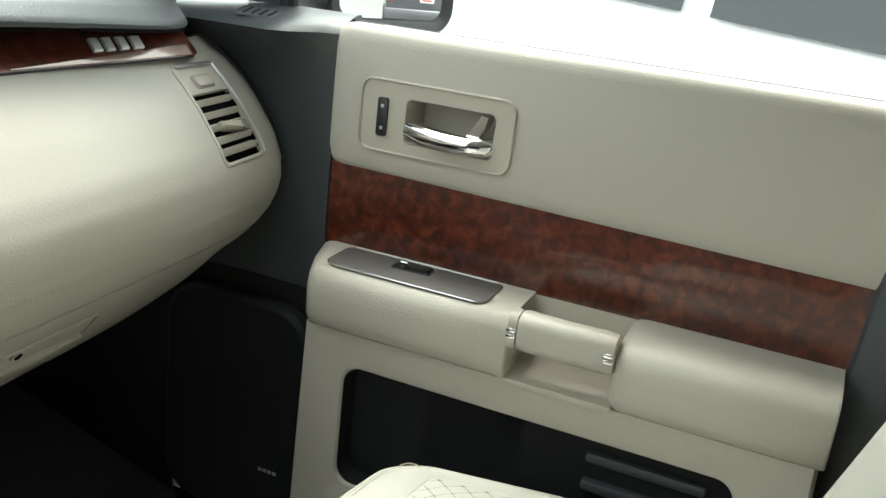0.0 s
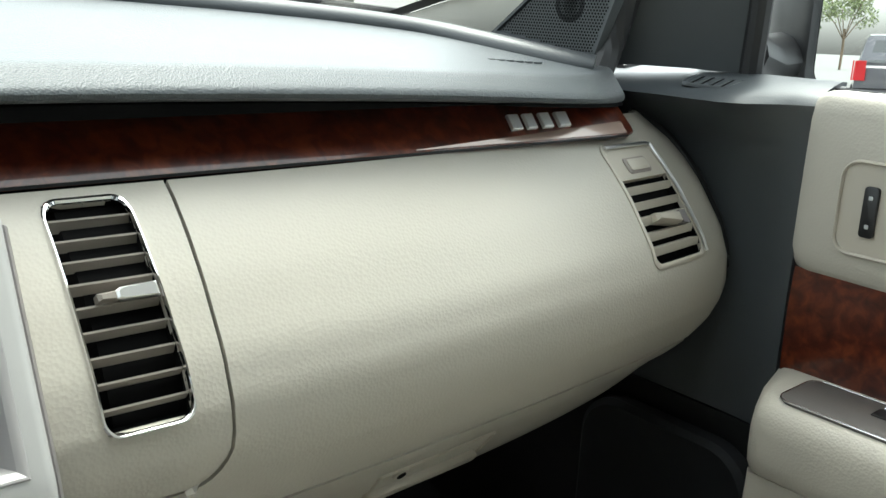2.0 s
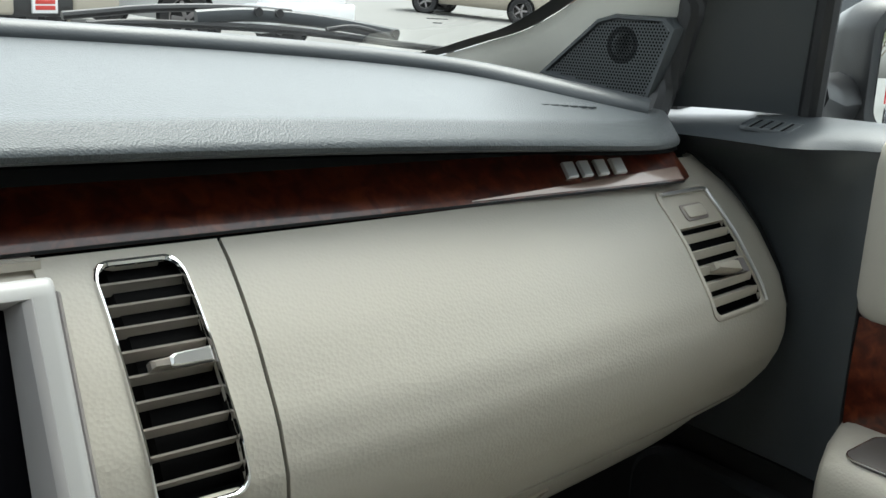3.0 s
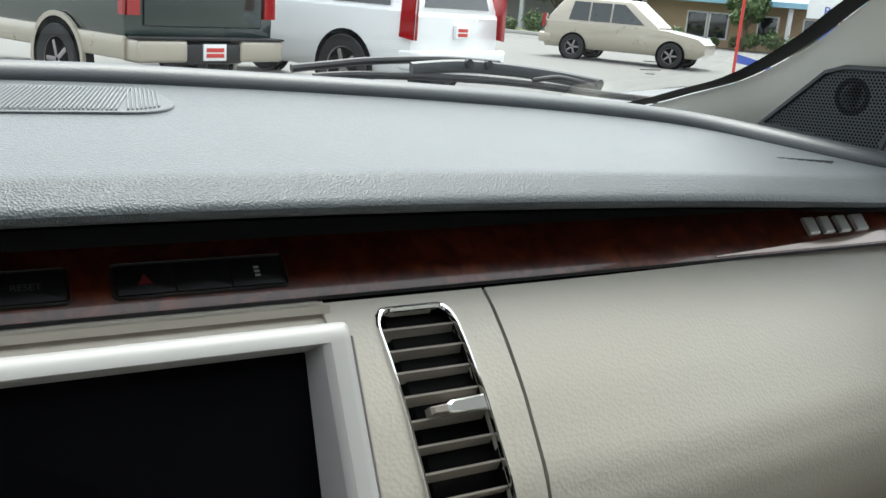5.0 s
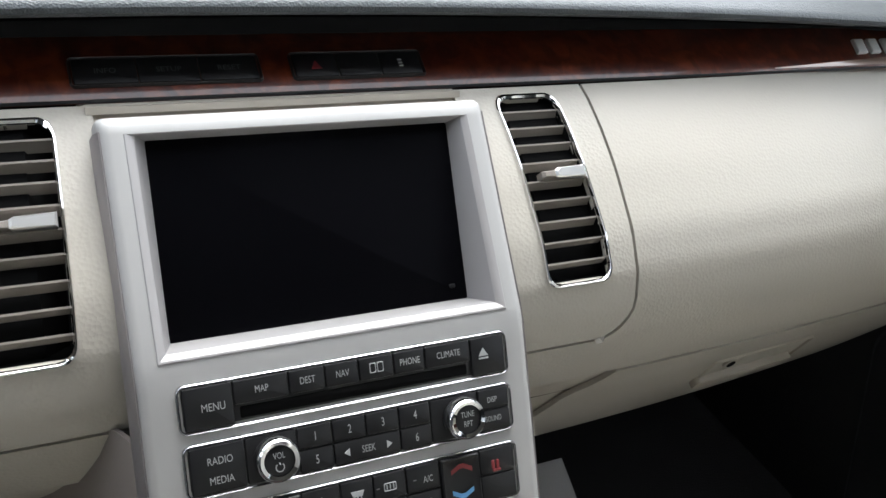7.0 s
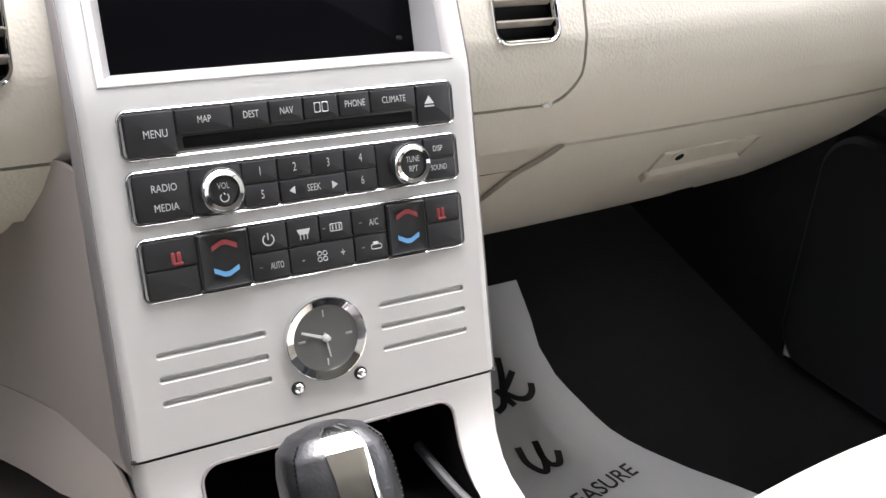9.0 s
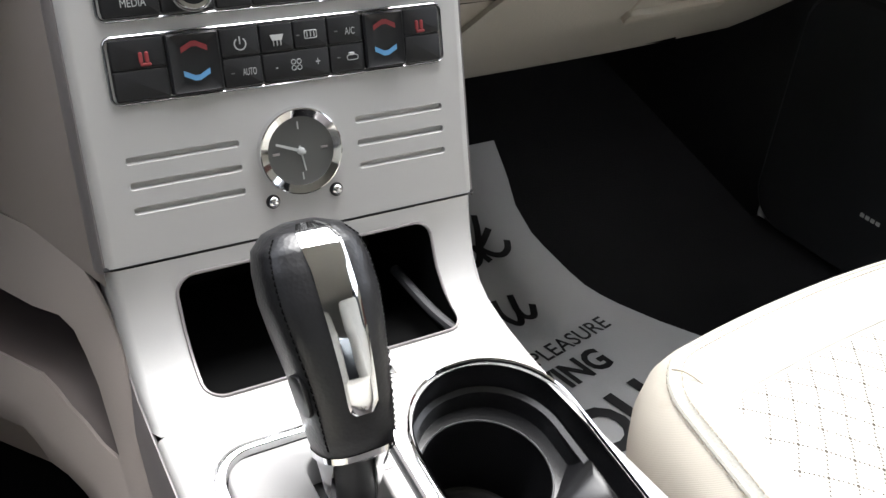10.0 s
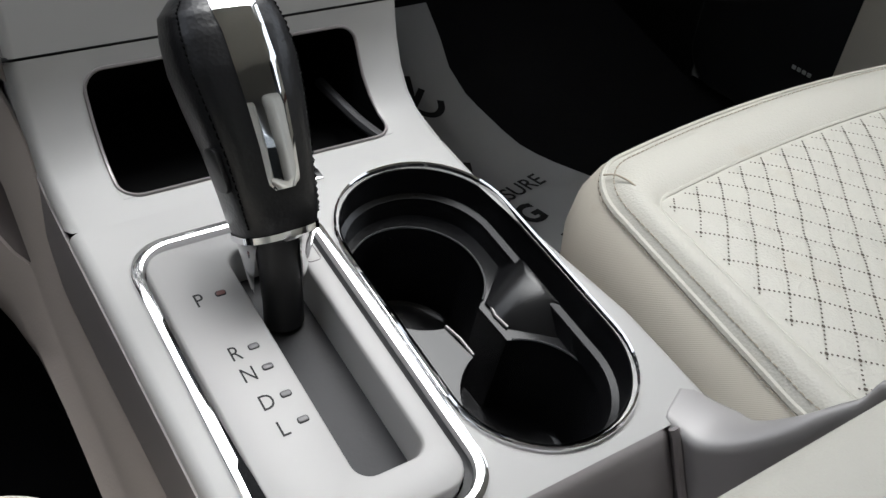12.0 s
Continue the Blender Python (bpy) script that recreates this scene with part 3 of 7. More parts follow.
tube(bm, edge, 0.0018, 8)
part("chrome_line", bm, M_satin, vent, "chrome line round top and outer edge")

# glovebox door below, with its latch pull
bm = bmesh.new()
zs_low = [0.523, 0.530, 0.538, 0.547, 0.556, 0.566, 0.576, 0.585, 0.595, 0.605, 0.615, 0.625, 0.635, 0.645, 0.655, 0.665, 0.6755]
sheet(bm, [[panel_at(a + (interp(PANEL_END, z) - 0.004 - a) * i / 24, z, 0.0008) for i in range(25)] for z in zs_low for a in (0.170 + 0.41 * (z - 0.541),)])
thick(bm, 0.004)
glove = part("glovebox_door", bm, M_beige, dash, "beige glovebox door with recessed latch")
lf = lambda u, v, w: panel_at(0.434 + u - 0.25 * (v - 0.0), 0.6185 + v, w)
bm = bmesh.new()
frame_ring(bm, lf, 0.128, 0.036, 0.004, 0.003, 0.0005, 0.003, 0, 0.0)
part("latch_rim", bm, M_beige_hard, glove)
bm = bmesh.new()
slab(bm, lf, 0.122, 0.012, 0.004, 0.0008, 0.007, -0.006, -0.014)
part("latch_pull", bm, M_beige_hard, glove, "beige pull ledge")
bm = bmesh.new()
rings(bm, lf, [(disc(0.0075, 20, -0.040, 0.010), 0.0005), (disc(0.0075, 20, -0.040, 0.010), 0.003), (disc(0.006, 20, -0.040, 0.010), 0.0035)], True)
part("lock", bm, M_beige_hard, glove, "round key lock")
bm = bmesh.new()
rings(bm, lf, [(disc(0.0045, 16, -0.040, 0.010), 0.0034), (disc(0.004, 16, -0.040, 0.010), 0.0042)], True)
part("keyhole", bm, M_void, glove)

# dark carcass behind the seams
bm = bmesh.new()
sheet(bm, [[(lambda p: Vector((p.x, p.y + (0.06 if abs(p.x) < 0.13 else 0.012), p.z)))(panel_at(interp(PANEL_END, z) * k, z)) for k in [-0.99 + 1.98 * i / 40 for i in range(41)]] for z in [0.528, 0.545, 0.565, 0.59, 0.62, 0.65, 0.68, 0.71, 0.74, 0.77, 0.80, 0.83, 0.86, 0.874]])
sheet(bm, [[(x, 0.158, 0.529), (x * 1.05, 0.40, 0.60), (x * 1.05, 0.50, 0.72), (x * 1.05, 0.48, 0.90)] for x in (-0.54, -0.3, 0.0, 0.3, 0.54)])
thick(bm, 0.003)
part("carcass", bm, M_void, dash)
# black rubber gap along the outer edge
for side in (1, -1):
    bm = bmesh.new()
    pts = [(side * (interp(PANEL_END, z) + 0.004), panel_y(interp(PANEL_END, z), z) - 0.002, z) for z in [0.56 + 0.33 * i / 30 for i in range(31)]]
    tube(bm, pts, 0.0062, 8)
    part("edge_seal", bm, M_seal, dash)

# hazard and trip switches let into the wood
for u0, u1, marks in ((0.008, 0.097, ("triangle", None, "car")), (-0.118, -0.010, ("INFO", "SETUP", "RESET"))):
    cx, w = (u0 + u1) / 2, u1 - u0
    sf = lambda u, v, q, cx=cx: wood_at(cx + u, 0.8885 + v * 0.67, 0.0) + Vector((0, -0.74, 0.67)) * q
    unit = thing("switch_panel", "narrow black switch panel set in burl wood", "switches", "switch panels", at=tuple(sf(0, 0, 0)))
    bm = bmesh.new()
    frame_ring(bm, sf, w, 0.0215, 0.003, 0.0016, -0.001, 0.0022)
    part("bezel", bm, M_black, unit)
    for i, mark in enumerate(marks):
        bw = (w - 0.004) / 3
        cu = -w / 2 + 0.002 + bw * (i + 0.5)
        bm = bmesh.new()
        slab(bm, sf, bw - 0.0006, 0.0175, 0.0012, -0.001, 0.0016, cu, 0)
        key = part("key", bm, M_button, unit)
        if mark == "triangle":
            bm = bmesh.new()
            rings(bm, sf, [([(cu - 0.0035, -0.003), (cu + 0.0035, -0.003), (cu, 0.0035)], 0.0014), ([(cu - 0.0035, -0.003), (cu + 0.0035, -0.003), (cu, 0.0035)], 0.0019)], True)
            part("legend", bm, M_red, key)
        elif mark == "car":
            bm = bmesh.new()
            for q in (-0.0025, 0.0, 0.0025):
                slab(bm, sf, 0.003, 0.0016, 0.0004, 0.0014, 0.0019, cu, q)
            part("legend", bm, M_legend, key)
        elif mark:
            part("legend", lettering(mark, 0.0052, sf, cu, 0, 0.0019), M_dim, key, smooth=0)
# ---- centre stack ----
SEAM = Vector((0, -0.122, 0.577))
FV, FN = Vector((0, 0.2925, 0.9563)), Vector((0, -0.9563, 0.2925))


def face(u, v, w=0.0):
    """The lower face of the stack: u across, v up from the seam, w out."""
    return SEAM + Vector((u, 0, 0)) + FV * v + FN * w


KNEE = face(0, 0.189)
UV, UN = Vector((0, 0.485, 0.8745)), Vector((0, -0.8745, 0.485))


def brow(u, v, w=0.0):
    """The upper face round the screen, which leans further back."""
    return KNEE + Vector((u, 0, 0)) + UV * v + UN * w


stack = thing("center_stack", "satin silver centre stack with recessed dark screen", "console", at=(0, -0.05, 0.577))
bm = bmesh.new()
HX = 0.1115
prof = [face(0, 0.0006), face(0, 0.03), face(0, 0.08), face(0, 0.13), face(0, 0.17), face(0, 0.186), brow(0, 0.004), brow(0, 0.05), brow(0, 0.09), brow(0, 0.1235), brow(0, 0.128), brow(0, 0.1315, -0.0015), brow(0, 0.1340, -0.005), brow(0, 0.1350, -0.012), brow(0, 0.134, -0.05)]
cols = [(-HX, -0.05), (-HX, -0.008), (-HX + 0.0008, -0.003), (-HX + 0.003, -0.0006), (-HX + 0.006, 0), (-0.0995, 0), (-0.06, 0), (0, 0), (0.06, 0), (0.0995, 0), (HX - 0.006, 0), (HX - 0.003, -0.0006), (HX - 0.0008, -0.003), (HX, -0.008), (HX, -0.05)]
rows = []
for i, p in enumerate(prof):
    nn = FN if i < 6 else UN
    rows.append([p + Vector((u, 0, 0)) + nn * w for u, w in cols])
skip = {(i, j) for i in range(6, 9) for j in range(5, 9)} | {(i, j) for i in range(2) for j in range(4, 10)}
sheet(bm, rows, skip)
# pressed grooves beside the clock
GROOVE = [(u1 - u0, (u0 + u1) / 2, v) for u0, u1, d in ((-0.0915, -0.0317, 0.0), (0.0365, 0.093, 0.002)) for v in (0.0282 + d, 0.0412 + d, 0.0545 + d)]
fill_loops(bm, face, [[(-HX + 0.006, 0.0006), (HX - 0.006, 0.0006), (HX - 0.006, 0.08), (-HX + 0.006, 0.08)]] + [rr(l, 0.0040, 0.0016, c, v, 4) for l, c, v in GROOVE], 0.0)
for l, c, v in GROOVE:
    rings(bm, face, [(rr(l, 0.0040, 0.0016, c, v, 4), 0.0), (rr(l - 0.0006, 0.0034, 0.0014, c, v, 4), -0.0004), (rr(l - 0.0014, 0.0022, 0.0009, c, v + 0.0003, 4), -0.0020)], True)
part("faceplate", bm, M_silver, stack, "satin silver painted faceplate", smooth=40)
# recess walls and the screen
front = [brow(-0.0995, 0.004), brow(0.0995, 0.004), brow(0.0995, 0.1235), brow(-0.0995, 0.1235)]
SC_T, SC_B = Vector((0, 0.0, 0.860)), Vector((0, -0.0375, 0.760))
inner = [SC_B + Vector((-0.088, 0, 0)), SC_B + Vector((0.088, 0, 0)), SC_T + Vector((0.088, 0, 0)), SC_T + Vector((-0.088, 0, 0))]
bm = bmesh.new()


def rim(across, down):
    """The surround's loop part of the way in towards the screen and down to it."""
    out = []
    for f, g in zip(front, inner):
        d = UN * (g - f).dot(UN)
        out.append(f + (g - f - d) * across + d * down)
    return out


sheet(bm, [front, rim(0.05, -0.03), rim(0.14, -0.02), rim(0.42, 0.10), rim(0.52, 0.22), inner], close=True)
# the surround's shade comes from this darker silver
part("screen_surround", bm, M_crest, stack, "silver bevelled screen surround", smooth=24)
bm = bmesh.new()
sv = (SC_T - SC_B).normalized()
sn = Vector((1, 0, 0)).cross(sv)
ctr = (SC_T + SC_B) / 2
scr = lambda u, v, w: ctr + Vector((u, 0, 0)) + sv * v + sn * w
slab(bm, scr, 0.1775, (SC_T - SC_B).length + 0.002, 0.003, -0.006, 0.0004)
part("screen", bm, M_screen, stack, "black switched-off display")
bm = bmesh.new()
slab(bm, scr, 0.004, 0.0025, 0.001, 0.0004, 0.0007, 0.079, -0.045)
part("sensor", bm, M_button, stack)
# beige cheeks either side of the stack and shadow gap round the top
for side in (1, -1):
    bm = bmesh.new()
    rows = []
    flare = 1.0 if side < 0 else 0.15
    for p in (face(0, -0.012), face(0, 0.03), face(0, 0.07), face(0, 0.11), face(0, 0.15)):
        rows.append([p + Vector((side * (HX - 0.001), 0, 0)) + FN * -0.012, p + Vector((side * (HX + 0.008 * flare), 0.03, 0)), p + Vector((side * (HX + 0.035 * flare), 0.09, 0)), p + Vector((side * (HX + 0.085 * flare), 0.16, 0)), p + Vector((side * (HX + 0.16 * flare), 0.22, 0))])
    sheet(bm, rows)
    thick(bm, 0.003)
    part("side_cheek", bm, M_mauve, stack, "taupe side panel")
# bevelled side edges, with the side's shade put into a grey strip
for side in (1, -1):
    bm = bmesh.new()
    pp = [face(0, -0.002), face(0, 0.05), face(0, 0.10), face(0, 0.15), face(0, 0.184), brow(0, 0.006), brow(0, 0.05), brow(0, 0.09), brow(0, 0.126)]
    sheet(bm, [[p + Vector((side * (HX + a), 0, 0)) + (FN if i < 5 else UN) * w for a, w in ((-0.0002, -0.0022), (0.0022, -0.0065), (0.0030, -0.016))] for i, p in enumerate(pp)])
    thick(bm, 0.001)
    part("edge_band", bm, M_edge, stack, "darker bevelled edge")
bm = bmesh.new()
sheet(bm, [[Vector((x, 0.030 + 0.05 * q, 0.8735 - 0.006 * q)) for q in (0.0, 0.3, 1.0)] for x in (-0.113, -0.05, 0, 0.05, 0.113)])
sheet(bm, [[Vector((x, panel_y(0.12, z) + 0.004, z)) for z in (0.850, 0.858, 0.864, 0.8695, 0.8735)] for x in (-0.1125, -0.05, 0, 0.05, 0.1125)])
thick(bm, 0.004)
part("top_fillet", bm, M_beige_hard, stack, "beige strip above the screen")


# ---- control panels ----
def legend(text, size, cu, cv, parent, material=None, w=0.0032, squeeze=0.78, turn=0.0):
    part("legend", lettering(text, size, face, cu, cv, w, turn, squeeze), material or M_legend, parent, smooth=0)


def key(unit, u0, u1, v0, v1, lift=0.0026, r=0.001, name="button"):
    bm = bmesh.new()
    slab(bm, face, u1 - u0 - 0.0007, v1 - v0 - 0.0007, r, 0.0004, lift, (u0 + u1) / 2, (v0 + v1) / 2, edge=0.0009)
    return part(name, bm, M_button, unit)


def lamp(unit, cu, cv):
    """A small unlit indicator window beside a legend."""
    bm = bmesh.new()
    slab(bm, face, 0.0022, 0.0009, 0.0003, 0.0022, 0.0030, cu, cv)
    part("indicator", bm, M_dim, unit, "unlit grey indicator", smooth=0)


def control_panel(label, v0, v1):
    u0, u1 = -0.0915, 0.0948
    unit = thing("control_panel", label, "control panel", "dash control panels", at=tuple(face(0, (v0 + v1) / 2)))
    bm = bmesh.new()
    slab(bm, face, u1 - u0 - 0.002, v1 - v0 - 0.002, 0.003, -0.001, 0.0008, (u0 + u1) / 2, (v0 + v1) / 2)
    part("backing", bm, M_black, unit)
    bm = bmesh.new()
    frame_ring(bm, face, u1 - u0 + 0.0034, v1 - v0 + 0.0034, 0.0046, 0.0016, -0.0004, 0.0018, (u0 + u1) / 2, (v0 + v1) / 2)
    part("chrome_frame", bm, M_frame, unit, "thin chrome frame")
    return unit


# top row: menu keys over the disc slot
A0, A1 = 0.1575, 0.1800
row = control_panel("black row of menu keys over a disc slot", A0, A1)
b = key(row, -0.0905, -0.0650, A0, A1)
legend("MENU", 0.0058, -0.0755, 0.1685, b)
us = [-0.0650, -0.0356, -0.0157, 0.0035, 0.0240, 0.0430, 0.0716]
for i, name in enumerate(("MAP", "DEST", "NAV", "book", "PHONE", "CLIMATE")):
    b = key(row, us[i], us[i + 1], 0.1670, A1)
    c = (us[i] + us[i + 1]) / 2
    if name == "book":
        for d in (-0.0022, 0.0022):
            bm = bmesh.new()
            frame_ring(bm, face, 0.0038, 0.0056, 0.0004, 0.0005, 0.0024, 0.0030, c + d, 0.1735, n=2)
            part("legend", bm, M_legend, b, smooth=0)
    else:
        legend(name, 0.0053, c, 0.1735, b, squeeze=0.7)
bm = bmesh.new()
slab(bm, face, 0.131, 0.0062, 0.001, 0.0006, 0.0012, 0.0035, 0.1628)
part("disc_slot", bm, M_void, row, "dark disc slot")
b = key(row, 0.0716, 0.0938, A0, A1)
bm = bmesh.new()
for loop in ([(0.0766, 0.1690), (0.0826, 0.1690), (0.0796, 0.1735)], [(0.0766, 0.1672), (0.0826, 0.1672), (0.0826, 0.1681), (0.0766, 0.1681)]):
    rings(bm, face, [(loop, 0.0022), (loop, 0.0031)], True)
part("legend", bm, M_legend, b, smooth=0)

# middle row: radio with two knobs
B0, B1 = 0.1245, 0.1495
row = control_panel("black radio row with two chrome-ringed knobs", B0, B1)
bm_mid = (B0 + B1) / 2
b = key(row, -0.0905, -0.0620, B0, B1)
legend("RADIO", 0.0055, -0.0752, 0.1412, b)
legend("MEDIA", 0.0055, -0.0752, 0.1312, b)
key(row, -0.0620, -0.0343, B0, B1, 0.0018)
for text, u0, u1, v0, v1 in (("1", -0.0343, -0.0150, bm_mid, B1), ("2", -0.0150, 0.0043, bm_mid, B1), ("3", 0.0043, 0.0238, bm_mid, B1), ("4", 0.0238, 0.0430, bm_mid, B1),
                             ("5", -0.0343, -0.0150, B0, bm_mid), ("SEEK", -0.0150, 0.0238, B0, bm_mid), ("6", 0.0238, 0.0430, B0, bm_mid)):
    b = key(row, u0, u1, v0, v1)
    c, d = (u0 + u1) / 2, (v0 + v1) / 2
    legend(text, 0.0068 if len(text) == 1 else 0.0054, c, d, b, squeeze=0.62 if len(text) == 1 else 0.7)
    if text == "SEEK":
        for s in (-1, 1):
            bm = bmesh.new()
            loop = [(c + s * 0.0140, d), (c + s * 0.0108, d + 0.0021), (c + s * 0.0108, d - 0.0021)]
            rings(bm, face, [(loop, 0.0022), (loop, 0.0031)], True)
            part("legend", bm, M_legend, b, smooth=0)
key(row, 0.0430, 0.0735, B0, B1, 0.0018)
b = key(row, 0.0735, 0.0938, bm_mid, B1)
legend("DISP", 0.0046, 0.0822, 0.1428, b, squeeze=0.7)
b = key(row, 0.0735, 0.0938, B0, bm_mid)
legend("SOUND", 0.0046, 0.0822, 0.1318, b, squeeze=0.65)
for cu, lines in ((-0.0470, ("VOL",)), (0.0620, ("TUNE", "RPT"))):
    cv = 0.1366
    bm = bmesh.new()
    rings(bm, face, [(disc(0.0112, 40, cu, cv), 0.0005), (disc(0.0112, 40, cu, cv), 0.0075), (disc(0.0105, 40, cu, cv), 0.0085)], True)
    knob = part("knob", bm, M_black, row, "round knob with chrome ring")
    bm = bmesh.new()
    rings(bm, face, [(disc(0.0118, 40, cu, cv), 0.0040), (disc(0.0118, 40, cu, cv), 0.0095), (disc(0.0110, 40, cu, cv), 0.0112), (disc(0.0102, 40, cu, cv), 0.0120), (disc(0.0082, 40, cu, cv), 0.0114), (disc(0.0078, 40, cu, cv), 0.0098)], False)
    part("chrome_ring", bm, M_chrome, knob)
    bm = bmesh.new()
    rings(bm, face, [(disc(0.0079, 32, cu, cv), 0.0085), (disc(0.0079, 32, cu, cv), 0.0098), (disc(0.0072, 32, cu, cv), 0.0102)], True)
    part("knob_face", bm, M_button, knob)
    for i, text in enumerate(lines):
        part("legend", lettering(text, 0.0047, face, cu, cv + (0.0025 if len(lines) == 1 else 0.0027 - 0.0054 * i), 0.0107, 0, 0.7), M_legend, knob, smooth=0)
    if len(lines) == 1:
        bm = bmesh.new()
        ring = lambda r: [(cu + r * math.sin(a), cv - 0.0035 + r * math.cos(a)) for a in [0.7 + 4.9 * i / 14 for i in range(15)]]
        sheet(bm, [[face(u, v, 0.0107) for u, v in ring(r)] for r in (0.0019, 0.0025)])
        box(bm, (-0.0003, -0.0015, 0), (0.0003, 0.0015, 0.0003), m=Matrix.Translation(face(cu, cv - 0.0015, 0.0106)))
        part("legend", bm, M_legend, knob, smooth=0)

# bottom row: climate keys
C0, C1 = 0.0840, 0.1150
row = control_panel("black climate row with red and blue temperature arrows", C0, C1)
mid = (C0 + C1) / 2
for cu, u0, u1 in ((-0.0765, -0.0905, -0.0630), (0.0784, 0.0705, 0.0938)):
    b = key(row, u0, u1, mid, C1)
    bm = bmesh.new()
    for du in (-0.0022, 0.0008):
        slab(bm, face, 0.0022, 0.0058, 0.001, 0.0022, 0.0031, cu + du + 0.003, 0.1050)
    slab(bm, face, 0.0056, 0.0018, 0.0008, 0.0022, 0.0031, cu + 0.003, 0.1016)
    part("legend", bm, M_red, b, "red heated-seat mark", smooth=0)
    key(row, u0, u1, C0, mid)
for u0, u1 in ((-0.0630, -0.0355), (0.0455, 0.0705)):
    bm = bmesh.new()
    c, w, h = (u0 + u1) / 2, (u1 - u0) - 0.0008, C1 - C0 - 0.0008
    rings(bm, face, [(rr(w, h, 0.0012, c, mid), 0.0004), (rr(w, h, 0.0012, c, mid), 0.0034), (rr(w - 0.0016, h - 0.0016, 0.0012, c, mid), 0.0042), (rr(w - 0.004, h - 0.004, 0.0012, c, mid), 0.0034), (rr(w * 0.4, h * 0.4, 0.001, c, mid), 0.0026)], True)
    b = part("rocker", bm, M_button, row, "dished black temperature rocker")
    for s, m in ((1, M_red), (-1, M_blue)):
        bm = bmesh.new()
        v = mid + (0.0095 if s > 0 else -0.0072)
        a = [(c - 0.0068, v - s * 0.0012), (c - 0.0013, v + s * 0.0016), (c + 0.0013, v + s * 0.0016), (c + 0.0068, v - s * 0.0012)]
        sheet(bm, [[face(u, q, 0.0042) for u, q in a], [face(u, q - s * 0.0028, 0.0042) for u, q in a]])
        part("legend", bm, m, b, smooth=0)
cells = [(-0.0355, -0.0140), (-0.0140, 0.0048), (0.0048, 0.0243), (0.0243, 0.0455)]
for i, (u0, u1) in enumerate(cells):
    b = key(row, u0, u1, mid, C1)
    c = (u0 + u1) / 2
    if i == 0:
        bm = bmesh.new()
        arc = lambda r: [(c + r * math.sin(a), 0.1062 + r * math.cos(a)) for a in [0.6 + 5.1 * j / 14 for j in range(15)]]
        sheet(bm, [[face(u, v, 0.0031) for u, v in arc(r)] for r in (0.0027, 0.0034)])
        slab(bm, face, 0.0007, 0.004, 0.0002, 0.0026, 0.0031, c, 0.1080)
        part("legend", bm, M_legend, b, smooth=0)
    elif i == 3:
        legend("A/C", 0.0054, c + 0.0025, 0.1062, b, squeeze=0.66)
        lamp(b, c - 0.0055, 0.1068)
    else:
        bm = bmesh.new()
        if i == 1:
            loop = [(c - 0.0038, 0.1088), (c + 0.0038, 0.1088), (c + 0.0026, 0.1058), (c - 0.0026, 0.1058)]
            rings(bm, face, [(loop, 0.0024), (loop, 0.0031)], True)
        else:
            frame_ring(bm, face, 0.0074, 0.0046, 0.0006, 0.0005, 0.0024, 0.0031, c, 0.1070, n=2)
            lamp(b, c - 0.0072, 0.1070)
        for d in (-0.002, 0, 0.002):
            slab(bm, face, 0.0006, 0.0032, 0.0002, 0.0024, 0.0031, c + d, 0.1044 if i == 1 else 0.1070)
        part("legend", bm, M_legend, b, smooth=0)
b = key(row, -0.0355, -0.0140, C0, mid)
legend("AUTO", 0.0054, -0.0215, 0.0915, b, squeeze=0.5)
lamp(b, -0.0305, 0.0915)
b = key(row, -0.0140, 0.0243, C0, mid)
legend("-", 0.0070, -0.0065, 0.0920, b)
legend("+", 0.0070, 0.0170, 0.0920, b)
bm = bmesh.new()
for du, dv in ((-0.0016, 0.0016), (0.0016, 0.0016), (-0.0016, -0.0016), (0.0016, -0.0016)):
    frame_ring(bm, face, 0.0028, 0.0028, 0.0012, 0.0004, 0.0024, 0.0031, 0.0048 + du, 0.0920 + dv, n=3)
part("legend", bm, M_legend, b, smooth=0)
b = key(row, 0.0243, 0.0455, C0, mid)
bm = bmesh.new()
frame_ring(bm, face, 0.0070, 0.0032, 0.0014, 0.0005, 0.0024, 0.0031, 0.0378, 0.0920, n=3)
slab(bm, face, 0.0036, 0.0016, 0.0006, 0.0024, 0.0031, 0.0374, 0.0941)
part("legend", bm, M_legend, b, "car outline mark", smooth=0)
lamp(b, 0.0296, 0.0925)

# ---- clock ----
CU, CV = 0.0016, 0.0450
clock = thing("clock", "round analogue clock with chrome bezel and grey dial", "clock", at=tuple(face(CU, CV)))
bm = bmesh.new()
rings(bm, face, [(disc(0.0248, 56, CU, CV), -0.0004), (disc(0.0246, 56, CU, CV), 0.0022), (disc(0.0240, 56, CU, CV), 0.0036), (disc(0.0234, 56, CU, CV), 0.0038), (disc(0.0192, 56, CU, CV), 0.0022), (disc(0.0188, 56, CU, CV), 0.0008)], False)
part("bezel", bm, M_chrome, clock, "polished chrome bezel")
M_dial = surface("grey_clock_dial", (0.055, 0.056, 0.054), 0.34, vary=0.12, vary_scale=30, coat=0.35)
bm = bmesh.new()
rings(bm, face, [(disc(0.0203, 48, CU, CV), -0.0003), (disc(0.0203, 48, CU, CV), 0.0009)], True)
part("dial", bm, M_dial, clock, "grey dial under glass")
for i in range(4):
    a = i * math.pi / 2
    bm = bmesh.new()
    ff = lambda u, v, w: face(CU + u * math.cos(a) - v * math.sin(a), CV + u * math.sin(a) + v * math.cos(a), w)
